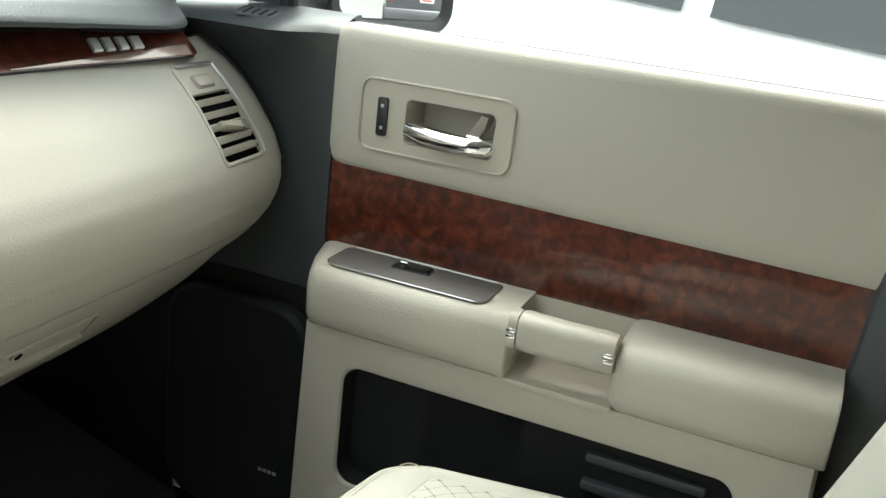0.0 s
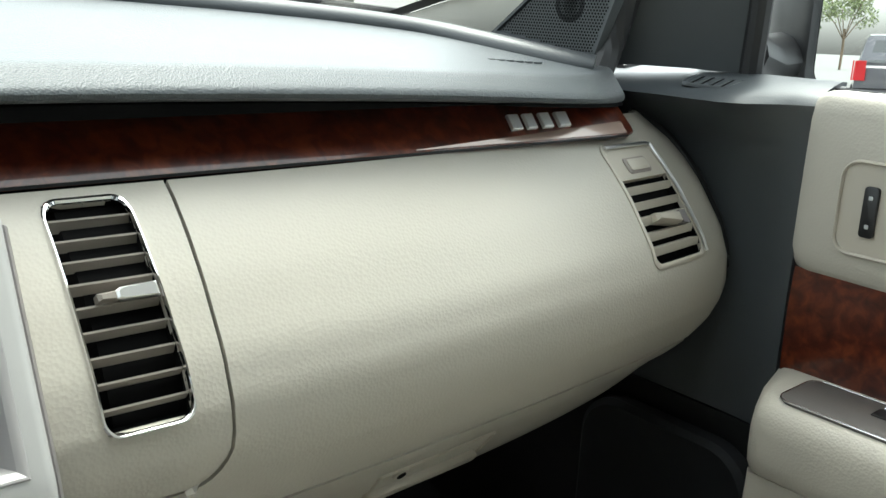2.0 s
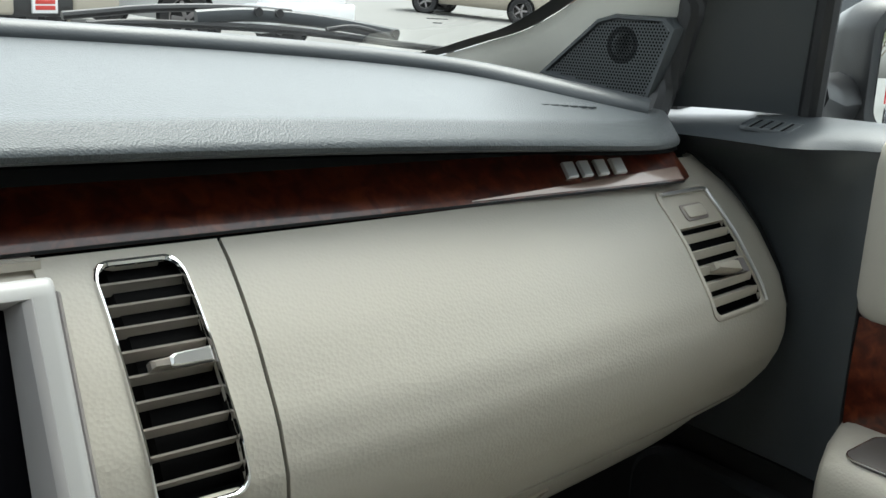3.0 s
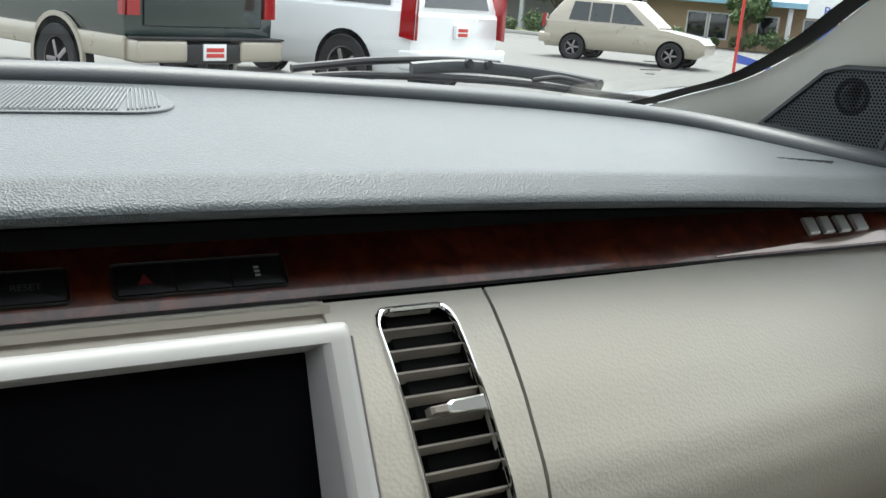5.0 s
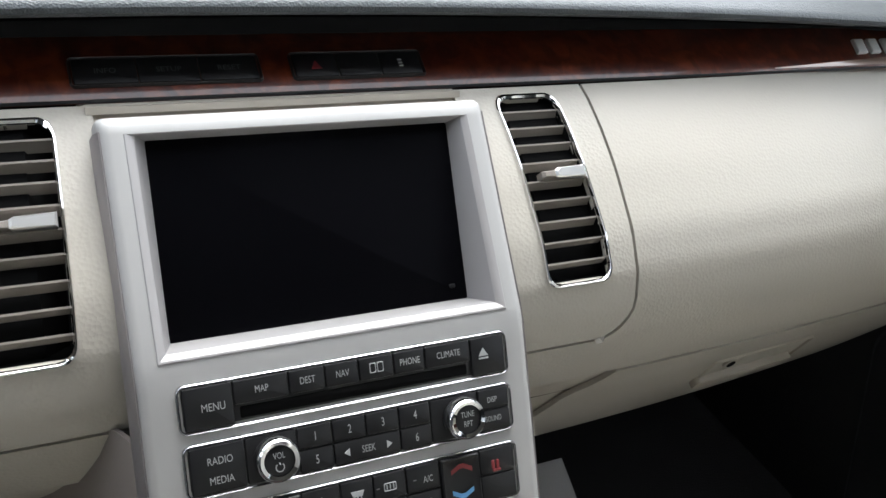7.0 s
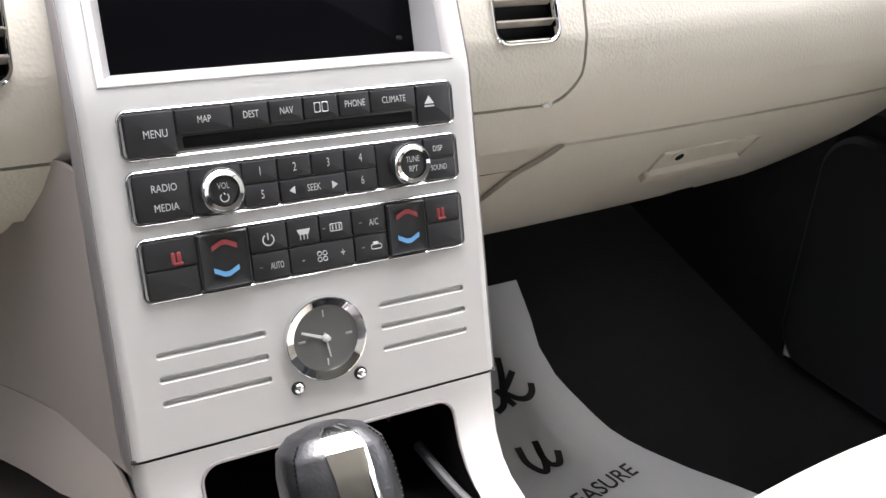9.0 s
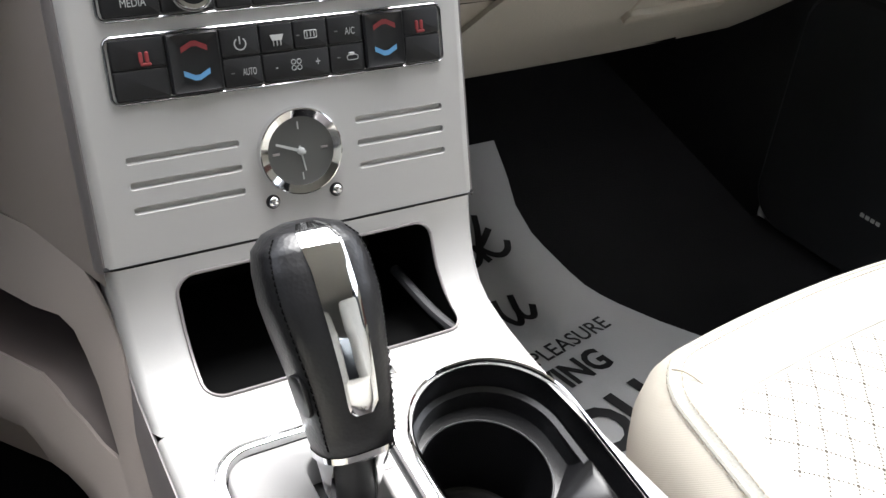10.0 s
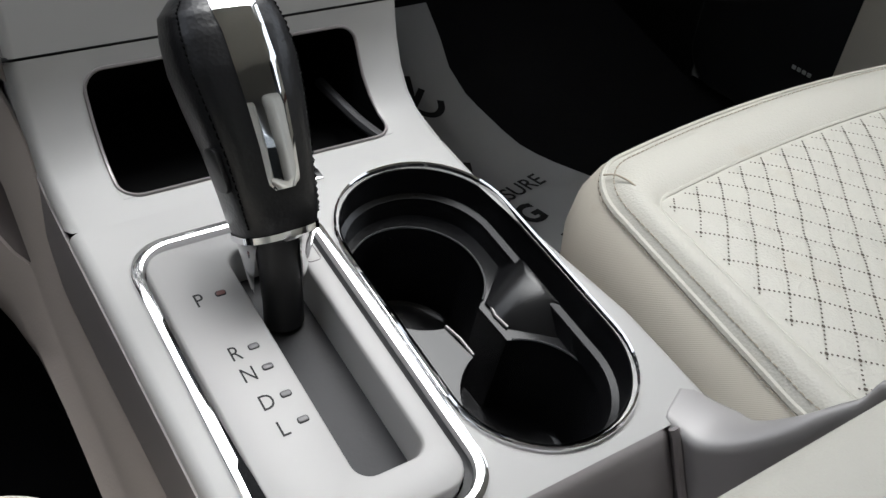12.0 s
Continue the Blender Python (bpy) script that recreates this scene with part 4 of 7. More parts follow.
    slab(bm, ff, 0.0042, 0.0009 if i % 2 else 0.0014, 0.0002, 0.0008, 0.0013, 0.0142, 0)
    part("hour_mark", bm, M_legend if i % 2 else M_edge, clock)
for ang, ln, wd in ((158, 0.0150, 0.0018), (279, 0.0115, 0.0010)):
    a = radians(ang)
    bm = bmesh.new()
    ff = lambda u, v, w: face(CU + u * math.cos(a) - v * math.sin(a), CV + u * math.sin(a) + v * math.cos(a), w)
    rings(bm, ff, [([(-0.003, -wd / 2), (ln, -wd / 3), (ln, wd / 3), (-0.003, wd / 2)], 0.0014), ([(-0.003, -wd / 2), (ln, -wd / 3), (ln, wd / 3), (-0.003, wd / 2)], 0.0020)], True, True)
    part("clock_hand", bm, M_legend, clock, "white tapered hand")
bm = bmesh.new()
rings(bm, face, [(disc(0.0022, 20, CU, CV), 0.0012), (disc(0.0022, 20, CU, CV), 0.0026), (disc(0.0012, 20, CU, CV), 0.0032)], True)
part("hub", bm, M_legend, clock)
for cu in (-0.0176, 0.0204):
    pinned = thing("set_button", "small round chrome clock-setting button in the faceplate", "button", "clock buttons", at=tuple(face(cu, 0.0194)))
    bm = bmesh.new()
    rings(bm, face, [(disc(0.0040, 24, cu, 0.0194), -0.0002), (disc(0.0040, 24, cu, 0.0194), 0.0006)], True)
    part("collar", bm, M_black, pinned)
    bm = bmesh.new()
    rings(bm, face, [(disc(0.0030, 24, cu, 0.0194), 0.0004), (disc(0.0029, 24, cu, 0.0194), 0.0026), (disc(0.0020, 24, cu, 0.0194), 0.0036), (disc(0.0008, 24, cu, 0.0194), 0.0040)], True)
    part("plunger", bm, M_chrome, pinned)
# ---- centre console ----
def con(u, v, w=0.0):
    """The console's top: u across, v along (metres towards the windscreen), w up."""
    return Vector((u, v, 0.510 + 0.14 * (v + 0.25))) + Vector((0, -0.1386, 0.990)) * w


SIDES = [(-0.42, -0.104, 0.124), (-0.34, -0.105, 0.1225), (-0.28, -0.1065, 0.113), (-0.23, -0.1075, 0.1065), (-0.19, -0.1085, 0.1055), (-0.155, -0.109, 0.107), (-0.12, -0.1105, 0.1105)]


def side_x(v, s):
    return interp([(a, b if s < 0 else c) for a, b, c in SIDES], v)


M_trough = surface("dark_mauve_grey_plastic", (0.27, 0.252, 0.252), 0.45, metal=0.1, vary=0.05)
console = thing("center_console", "satin silver floor console between the front seats", "console", at=(0, -0.28, 0.22))
PLATE = dict(w=0.0985, h=0.189, r=0.022, cu=-0.0434, cv=-0.3030)
CUP = dict(w=0.1020, h=0.1945, r=0.049, cu=0.0572, cv=-0.2977)
bm = bmesh.new()
vv = [-0.19 - 0.212 * i / 20 for i in range(21)]
outline = [(side_x(v, 1) - 0.006, v) for v in vv] + [(side_x(v, -1) + 0.006, v) for v in reversed(vv)]
fill_loops(bm, con, [outline, rr(PLATE["w"] - 0.006, PLATE["h"] - 0.006, 0.02, PLATE["cu"], PLATE["cv"], 6), rr(CUP["w"] - 0.006, CUP["h"] - 0.006, 0.05, CUP["cu"], CUP["cv"], 10)], 0.0)
for s in (1, -1):
    sheet(bm, [[con(side_x(v, s) - s * a, v, -d) for a, d in ((0.006, 0.0), (0.0035, 0.0005), (0.0012, 0.002), (0.0, 0.005), (-0.001, 0.012))] for v in vv])
part("top_plate", bm, M_silver, console, "satin silver top plate", smooth=50)
# swept front with the storage opening
SWEEP = [(-0.1226, 0.5764), (-0.1253, 0.5665), (-0.1290, 0.5560), (-0.1375, 0.5405), (-0.1490, 0.5295), (-0.1610, 0.5235), (-0.1760, 0.5206), (-0.1830, 0.5195), (-0.1905, 0.5184)]
bm = bmesh.new()
rows = []
for y, z in SWEEP:
    l, r = side_x(y, -1), side_x(y, 1)
    rows.append([(l - 0.0005, y + 0.03, z - 0.014), (l, y + 0.010, z - 0.004), (l + 0.002, y + 0.002, z - 0.001), (l + 0.006, y, z), (-0.0775, y, z), (-0.03, y, z), (0.03, y, z), (0.0785, y, z), (r - 0.006, y, z), (r - 0.002, y + 0.002, z - 0.001), (r, y + 0.010, z - 0.004), (r + 0.0005, y + 0.03, z - 0.014)])
sheet(bm, rows, {(i, j) for i in range(1, 6) for j in range(4, 7)})
part("swept_front", bm, M_silver, console, "curved silver front", smooth=50)
# inside of the storage opening
bm = bmesh.new()
mouth = SWEEP[1:7]
sheet(bm, [[(x, y, z) for y, z in mouth] + [(x, -0.173, 0.500)] for x in (-0.0775,)] + [[(-0.072, y + 0.12, max(z - 0.01, 0.505)) for y, z in mouth] + [(-0.072, -0.05, 0.498)]])
sheet(bm, [[(x, y, z) for y, z in mouth] + [(x, -0.173, 0.500)] for x in (0.0785,)] + [[(0.073, y + 0.12, max(z - 0.01, 0.505)) for y, z in mouth] + [(0.073, -0.05, 0.498)]])
sheet(bm, [[(-0.0775, -0.176, 0.5206), (0.0785, -0.176, 0.5206)], [(-0.0775, -0.170, 0.500), (0.0785, -0.170, 0.500)], [(-0.072, -0.04, 0.498), (0.073, -0.04, 0.498)], [(-0.072, -0.01, 0.57), (0.073, -0.01, 0.57)], [(-0.0775, -0.1253, 0.5665), (0.0785, -0.1253, 0.5665)]])
part("storage_bin", bm, M_void, console, "black storage bin")
# rounded corners of the opening and its black rim
LEN = [0.0]
for (ya, za), (yb, zb) in zip(mouth, mouth[1:]):
    LEN.append(LEN[-1] + math.hypot(yb - ya, zb - za))


def on_sweep(x, s, lift=0.0):
    """A point on the swept front: s metres down from the opening's top."""
    return Vector((x, interp([(l, m[0]) for l, m in zip(LEN, mouth)], s) - 0.7 * lift, interp([(l, m[1]) for l, m in zip(LEN, mouth)], s) + 0.7 * lift))


RC = 0.011
for cx, sx in ((0.0785, 1), (-0.0775, -1)):
    for cs, ss in ((0.0, 1), (LEN[-1], -1)):
        arc = [(cx - sx * RC * (1 - math.cos(q * math.pi / 12)), cs + ss * RC * (1 - math.sin(q * math.pi / 12))) for q in range(7)]
        pts = [on_sweep(cx + sx * 0.0006, cs - ss * 0.0004, 0.0004)] + [on_sweep(u, v, 0.0004) for u, v in arc]
        bm = bmesh.new()
        vs = [bm.verts.new(p) for p in pts]
        for k in range(1, len(vs) - 1):
            bm.faces.new((vs[0], vs[k], vs[k + 1]))
        part("corner_web", bm, M_silver, console)
loop = []
for cx, cs, q0 in ((0.0785 - RC, RC, 0), (-0.0775 + RC, RC, 6), (-0.0775 + RC, LEN[-1] - RC, 12), (0.0785 - RC, LEN[-1] - RC, 18)):
    loop += [(cx + RC * math.cos((q0 + q) * math.pi / 12), cs - RC * math.sin((q0 + q) * math.pi / 12)) for q in range(7)]
full = []
for (ua, va), (ub, vb) in zip(loop, loop[1:] + loop[:1]):
    m = max(1, int(math.hypot(ub - ua, vb - va) / 0.006))
    full += [(ua + (ub - ua) * k / m, va + (vb - va) * k / m) for k in range(m)]
bm = bmesh.new()
tube(bm, [on_sweep(u, v, 0.0004) for u, v in full], 0.0010, 6, close=True)
part("bin_rim", bm, M_edge, console)
bm = bmesh.new()
tube(bm, smooth_curve([(0.0645, -0.110, 0.5245), (0.0665, -0.130, 0.5215), (0.0710, -0.152, 0.5165), (0.0755, -0.170, 0.5145)], 12), 0.0034, 8)
part("bin_lip", bm, M_rubber, console, "grey rubber liner edge")
# seam line under the stack
bm = bmesh.new()
tube(bm, [(-HX, -0.120, 0.5768), (0, -0.1208, 0.5768), (HX, -0.120, 0.5768)], 0.0012, 6)
part("seam", bm, M_seal, console)
# edge bands, their side shade put into the grey, and taupe sides down to the carpet
for s in (1, -1):
    bm = bmesh.new()
    ys = [-0.60, -0.50, -0.42, -0.36, -0.30, -0.25, -0.20, -0.17, -0.145, -0.13]
    rows = []
    for y in ys:
        z = con(0, y).z if y < -0.19 else interp(sorted((a, b) for a, b in SWEEP), y)
        x = side_x(max(y, -0.42), s)
        dy = 0.012 if y > -0.2 else 0.0
        rows.append([(x - s * 0.001, y + dy, z - 0.006), (x + s * 0.003, y + dy, z - 0.022), (x + s * 0.004, y + dy, z - 0.036)])
    sheet(bm, rows)
    thick(bm, 0.002)
    part("edge_band", bm, M_edge, console, "shaded grey edge band")
    bm = bmesh.new()
    if s > 0:
        rows = []
        for y in [-0.60, -0.45, -0.36, -0.30, -0.26, -0.22, -0.19, -0.155, -0.115, -0.06, 0.0, 0.06, 0.12]:
            zt = (con(0, y).z - 0.036) if y < -0.19 else min(0.60, 0.482 + 1.05 * (y + 0.19))
            near = min(1.0, max(0.0, (-0.16 - y) / 0.06))
            x = side_x(max(y, -0.42), s) + s * (0.004 - 0.012 * (1 - near))
            h = zt - 0.20
            rows.append([(x + s * 0.034 * near * (1 - (1 - k) ** 1.6), y, zt - h * k) for k in (0, 0.06, 0.16, 0.3, 0.45, 0.62, 0.8, 1.0)])
        sheet(bm, rows)
        thick(bm, 0.003)
        part("side_panel", bm, M_mauve, console, "taupe plastic side panel")
        continue
    # driver's side: a flared panel with a long pocket, ending in a rolled lower edge
    FLARE = [(-0.6, 0.0), (-0.125, 0.0), (-0.096, 0.008), (-0.036, 0.035), (0.034, 0.085), (0.094, 0.16)]
    CREST = [(-0.6, 0.43), (-0.42, 0.452), (-0.19, 0.482), (-0.16, 0.50), (-0.13, 0.535), (-0.10, 0.562), (-0.05, 0.568), (0.1, 0.568)]
    HIGH = [(-0.6, 0.012), (-0.158, 0.018), (-0.123, 0.022), (-0.107, 0.021), (-0.076, 0.030), (-0.05, 0.034), (0.1, 0.04)]
    LOWER = [(-0.6, 0.020), (-0.158, 0.020), (-0.145, 0.034), (-0.131, 0.045), (-0.118, 0.053), (-0.095, 0.060), (-0.05, 0.070), (0.1, 0.08)]
    FOOT = [(-0.6, 0.034), (-0.27, 0.036), (-0.22, 0.038), (-0.185, 0.043), (-0.154, 0.057), (-0.12, 0.089), (-0.09, 0.097), (-0.05, 0.11), (0.1, 0.13)]

    DEEP = [(-0.17, 0.03), (-0.10, 0.04), (-0.05, 0.075), (0.1, 0.10)]

    def flank(y, d, inward=0.0):
        return Vector((-(0.1155 + interp(FLARE, y) + 0.45 * d) + inward, y, interp(CREST, y) - d))

    ys = [-0.60, -0.50, -0.42, -0.36, -0.30, -0.26, -0.23, -0.205, -0.185, -0.17, -0.158, -0.145, -0.131, -0.118, -0.107, -0.095, -0.076, -0.05, -0.02, 0.03, 0.06, 0.094]
    rows, skip = [], set()
    for i, y in enumerate(ys):
        h, l, ft = interp(HIGH, y), interp(LOWER, y), interp(FOOT, y)
        r = [flank(y, -0.004, 0.003), flank(y, h * 0.5), flank(y, h, 0.0006), flank(y, l, 0.0012 if y > -0.158 else 0.0004), flank(y, (l + ft) / 2, -0.003), flank(y, ft - 0.006, -0.001), flank(y, ft, 0.003), flank(y, ft + 0.006, 0.014), flank(y, ft + 0.05, 0.05)]
        rows.append(r)
        if i >= 10 and i < len(ys) - 1:
            skip.add((i, 2))
    sheet(bm, rows, skip)
    thick(bm, 0.003)
    part("side_panel", bm, M_mauve, console, "taupe plastic side panel with open pocket")
    # pocket lining, its depth's shade put into a darker taupe
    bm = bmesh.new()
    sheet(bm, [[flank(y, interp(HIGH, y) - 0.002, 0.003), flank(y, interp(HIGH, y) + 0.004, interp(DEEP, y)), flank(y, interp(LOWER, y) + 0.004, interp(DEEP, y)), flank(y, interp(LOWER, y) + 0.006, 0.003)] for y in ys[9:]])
    part("pocket_lining", bm, surface("shaded_taupe_lining", (0.10, 0.08, 0.074), 0.7, vary=0.08), console, "taupe pocket lining darkened to paint its inner shade")
    bm = bmesh.new()
    sheet(bm, [[(-0.085 - (0.04 if y > 0 else 0), y, 0.2), (-0.085 - (0.04 if y > 0 else 0), y, 0.50)] for y in (-0.7, -0.3, -0.1, 0.1, 0.5)])
    thick(bm, 0.004)
    part("carpet_side", bm, M_carpet, console, "black carpeted tunnel side")

# cup holder
cups = thing("cup_holder", "glossy black twin cup holder with chrome rim", "cup holder", at=tuple(con(CUP["cu"], CUP["cv"])))
bm = bmesh.new()
frame_ring(bm, con, CUP["w"], CUP["h"], CUP["r"], 0.0028, -0.0006, 0.0030, CUP["cu"], CUP["cv"], n=12)
part("chrome_rim", bm, M_chrome, cups, "polished chrome rim")
M_gloss = surface("gloss_black", (0.010, 0.010, 0.011), 0.24, vary=0.15, rough_vary=0.05, spec=0.4)
bm = bmesh.new()
loops = []
for inset, w in ((0.0044, 0.0), (0.0052, -0.017), (0.0085, -0.0185), (0.0100, -0.030)):
    loops.append((rr(CUP["w"] - 2 * inset, CUP["h"] - 2 * inset, CUP["r"] - inset, CUP["cu"], CUP["cv"], 12), w))
rings(bm, con, loops, False)
part("liner", bm, M_gloss, cups, "gloss black upper liner")
WELL_A, WELL_B = (0.0515, -0.2560, 0.0375), (0.0630, -0.3490, 0.0370)
arc = lambda c, a0, a1, n, k=1.0: [(c[0] + c[2] * k * math.cos(radians(a0 + (a1 - a0) * j / n)), c[1] + c[2] * k * math.sin(radians(a0 + (a1 - a0) * j / n))) for j in range(n + 1)]
eight = arc(WELL_A, -59, 261, 44) + arc(WELL_B, 112, 436, 44)
mid_u, mid_v = 0.0570, -0.302
bm = bmesh.new()
fill_loops(bm, con, [loops[-1][0], eight], -0.030)
part("shelf", bm, M_gloss, cups, "black shelf with rounded tongues", smooth=0)
bm = bmesh.new()
squeeze8 = lambda k: [(mid_u + (u - mid_u) * k, mid_v + (v - mid_v) * k) for u, v in eight]
rings(bm, con, [(eight, -0.030), (squeeze8(0.985), -0.033), (squeeze8(0.95), -0.088), (squeeze8(0.90), -0.090)], True)
part("well", bm, M_gloss, cups, "deep black joined well", smooth=40)
for c, a0, a1 in ((WELL_A, -50, 170), (WELL_B, -60, 72)):
    bm = bmesh.new()
    tube(bm, [con(u, v, -0.0296) for u, v in arc(c, a0, a1, 30)], 0.0006, 6)
    part("well_edge", bm, M_rubber, cups, "thin paler edge line")
for pts, lift in (([(0.0775, -0.2875), (0.0752, -0.297), (0.0766, -0.3065)], 0.0), ([(0.0490, -0.2900), (0.0515, -0.300), (0.0520, -0.312)], -0.004)):
    bm = bmesh.new()
    tube(bm, [con(u, v, -0.0290 + lift) for u, v in pts], 0.0009, 6)
    part("tongue_edge", bm, M_edge, cups, "pale tongue edge")
bm = bmesh.new()
rings(bm, con, [([(0.1045, -0.262), (0.1045, -0.328), (0.0768, -0.3065), (0.0747, -0.2875)], -0.0302), ([(0.1065, -0.264), (0.1065, -0.326), (0.0772, -0.306), (0.0752, -0.288)], -0.0285), ([(0.1085, -0.270), (0.1085, -0.322), (0.100, -0.306), (0.098, -0.288)], -0.016)], True)
part("grip_tongue", bm, M_gloss, cups, "dark sloping grip tongue", smooth=40)

# gear selector
M_lens_red = surface("dull_red_lens", (0.22, 0.10, 0.09), 0.3)
M_slot = surface("slot_rubber", (0.028, 0.028, 0.031), 0.6, vary=0.1, grain=0.1, grain_scale=500)
M_lens = surface("grey_lens", (0.17, 0.165, 0.17), 0.3)
gear = thing("gear_selector", "automatic gear selector with leather knob in chrome-framed silver plate", "gear selector", at=tuple(con(PLATE["cu"], PLATE["cv"])))
bm = bmesh.new()
pf = lambda d, w: (rr(PLATE["w"] - 2 * d, PLATE["h"] - 2 * d, PLATE["r"] - d * 0.7, PLATE["cu"], PLATE["cv"], 8), w)
rings(bm, con, [pf(0.0, -0.0008), pf(0.0002, 0.0010), pf(0.0010, 0.0020), pf(0.0035, 0.0026), pf(0.0056, 0.0021), pf(0.0064, 0.0008), pf(0.0066, -0.0040)], False)
part("chrome_frame", bm, M_chrome, gear, "broad chrome frame")
bm = bmesh.new()
pw, ph = 0.0800, 0.1675
SLOT = dict(w=0.0325, h=0.135, r=0.008, cu=-0.0322, cv=-0.2995)
pl = lambda i: rr(pw - 2 * i, ph - 2 * i, 0.0125 - i, PLATE["cu"] - 0.002, PLATE["cv"], 6)
sl = lambda i: rr(SLOT["w"] + 2 * i, SLOT["h"] + 2 * i, SLOT["r"] + i, SLOT["cu"], SLOT["cv"], 6)
fill_loops(bm, con, [pl(0.0015), sl(0.0015)], 0.0042)
rings(bm, con, [(pl(0.0015), 0.0042), (pl(0.0004), 0.0036), (pl(0), 0.0022), (pl(0), -0.008)], False)
rings(bm, con, [(sl(0.0015), 0.0042), (sl(0.0004), 0.0034), (sl(0), 0.0015), (sl(-0.001), -0.022)], False)
part("gear_plate", bm, M_plate, gear, "pale silver plate with gear slot", smooth=50)
bm = bmesh.new()
rings(bm, con, [(rr(PLATE["w"] - 0.006, PLATE["h"] - 0.006, 0.019, PLATE["cu"], PLATE["cv"], 6), -0.004), (pl(-0.001), -0.004)], False)
part("shadow_gap", bm, M_seal, gear)
bm = bmesh.new()
rings(bm, con, [(sl(0.001), -0.0185), (sl(-0.012), -0.0175)], True)
part("slot_floor", bm, M_slot, gear, "dark rubber slot cover")
for i, (text, v, u, lit) in enumerate((("P", -0.2545, -0.0703, True), ("R", -0.2885, -0.0679, False), ("N", -0.3010, -0.0670, False), ("D", -0.3170, -0.0660, False), ("L", -0.3315, -0.0656, False))):
    part("gear_letter", lettering(text, 0.0112, con, u, v - 0.001, 0.0044, 0.0, 0.82), M_ink, gear, smooth=0)
    bm = bmesh.new()
    slab(bm, con, 0.0052, 0.0034, 0.0012, 0.0040, 0.0046, -0.0598 + 0.0009 * i, v)
    mark = part("gear_mark", bm, M_black, gear)
    bm = bmesh.new()
    slab(bm, con, 0.0043, 0.0025, 0.0009, 0.0044, 0.0049, -0.0598 + 0.0009 * i, v)
    part("lens", bm, M_lens_red if lit else M_lens, mark, "dull red position lens" if lit else "grey position lens")
bm = bmesh.new()
frame_ring(bm, con, 0.0075, 0.012, 0.002, 0.0004, 0.0040, 0.0046, -0.0108, -0.2470, n=4)
part("release_cover", bm, M_edge, gear, "small square release cover")
# the lever and its knob
KNOB = [((-0.0325, -0.2550, 0.5430), 0.0178, 0.0190), ((-0.0328, -0.2530, 0.5500), 0.0192, 0.0205), ((-0.0335, -0.2480, 0.5630), 0.0203, 0.0220), ((-0.0343, -0.2405, 0.5790), 0.0220, 0.0240), ((-0.0352, -0.2310, 0.5950), 0.0245, 0.0258),
        ((-0.0358, -0.2220, 0.6085), 0.0262, 0.0256), ((-0.0362, -0.2140, 0.6200), 0.0258, 0.0235), ((-0.0365, -0.2080, 0.6280), 0.0238, 0.0205), ((-0.0366, -0.2042, 0.6332), 0.0178, 0.0145), ((-0.0367, -0.2022, 0.6358), 0.0080, 0.0065)]


def knob_at(i, a, grow=0.0):
    """A point on the knob's skin: i along its length, a round it (0 faces the rear seats)."""
    j = min(int(i), len(KNOB) - 2)
    f = i - j
    c = Vector(KNOB[j][0]).lerp(Vector(KNOB[j + 1][0]), f)
    wx = KNOB[j][1] * (1 - f) + KNOB[j + 1][1] * f + grow
    wy = KNOB[j][2] * (1 - f) + KNOB[j + 1][2] * f + grow
    sx, cy = math.sin(a), -math.cos(a)
    px = math.copysign(abs(sx) ** 0.68, sx) * wx
    py = math.copysign(abs(cy) ** 0.68, cy) * wy
    return c + Vector((px, 0, 0)) + Vector((0, 0.88, -0.47)) * py


bm = bmesh.new()
vs = sheet(bm, [[knob_at(i / 4, 2 * math.pi * k / 40) for k in range(40)] for i in range(4 * (len(KNOB) - 1) + 1)], close=True)
bm.faces.new(vs[0])
bm.faces.new(list(reversed(vs[-1])))
knob = part("knob", bm, M_knob, gear, "black stitched leather knob", smooth=60)
bm = bmesh.new()
spans = [(1.9 + 7.0 * i / 40) for i in range(41)]
rows = []
for i in spans:
    half = 0.21 if i > 2.2 else 0.21 * math.sqrt(max(0.15, 1 - ((2.2 - i) / 0.36) ** 2))
    if i > 6.0:
        half += 0.05 * (i - 6.0)
    rows.append([knob_at(i, 0.03 + half * k / 6, 0.0007 + 0.0011 * math.cos(0.5 * math.pi * k / 6.2)) for k in range(-6, 7)])
sheet(bm, rows)
thick(bm, 0.0012)
part("chrome_inlay", bm, M_chrome, knob, "polished chrome inlay", smooth=60)
for a0 in (0.95, -0.98):
    bm = bmesh.new()
    for j in range(34):
        i = 0.6 + 7.2 * j / 34
        tube(bm, [knob_at(i, a0, 0.0), knob_at(i + 0.07, a0, 0.0005), knob_at(i + 0.14, a0, 0.0)], 0.00035, 5)
    tagged(part("stitching", bm, M_void, knob, "black thread seam"), kind="stuff")
bm = bmesh.new()
bf = lambda u, v, w: knob_at(2.6 + v / 0.0175, -1.35 + u / 0.024, w)
slab(bm, bf, 0.011, 0.020, 0.004, -0.001, 0.0022)
part("release_button", bm, M_black, knob, "release button")
# chrome forks and the stem
bm = bmesh.new()
st = [((-0.0325, -0.2555, 0.5440), 0.0125), ((-0.0325, -0.2575, 0.5340), 0.0106), ((-0.0323, -0.2595, 0.5220), 0.0099), ((-0.0320, -0.2620, 0.5050), 0.0098), ((-0.0320, -0.2630, 0.4920), 0.0098)]
sheet(bm, [[Vector(c) + Vector((r * math.cos(a), r * 0.9 * math.sin(a), 0)) for a in [2 * math.pi * k / 28 for k in range(28)]] for c, r in st], close=True)
part("stem", bm, M_black, gear, "black lever stem")
bm = bmesh.new()
rows = []
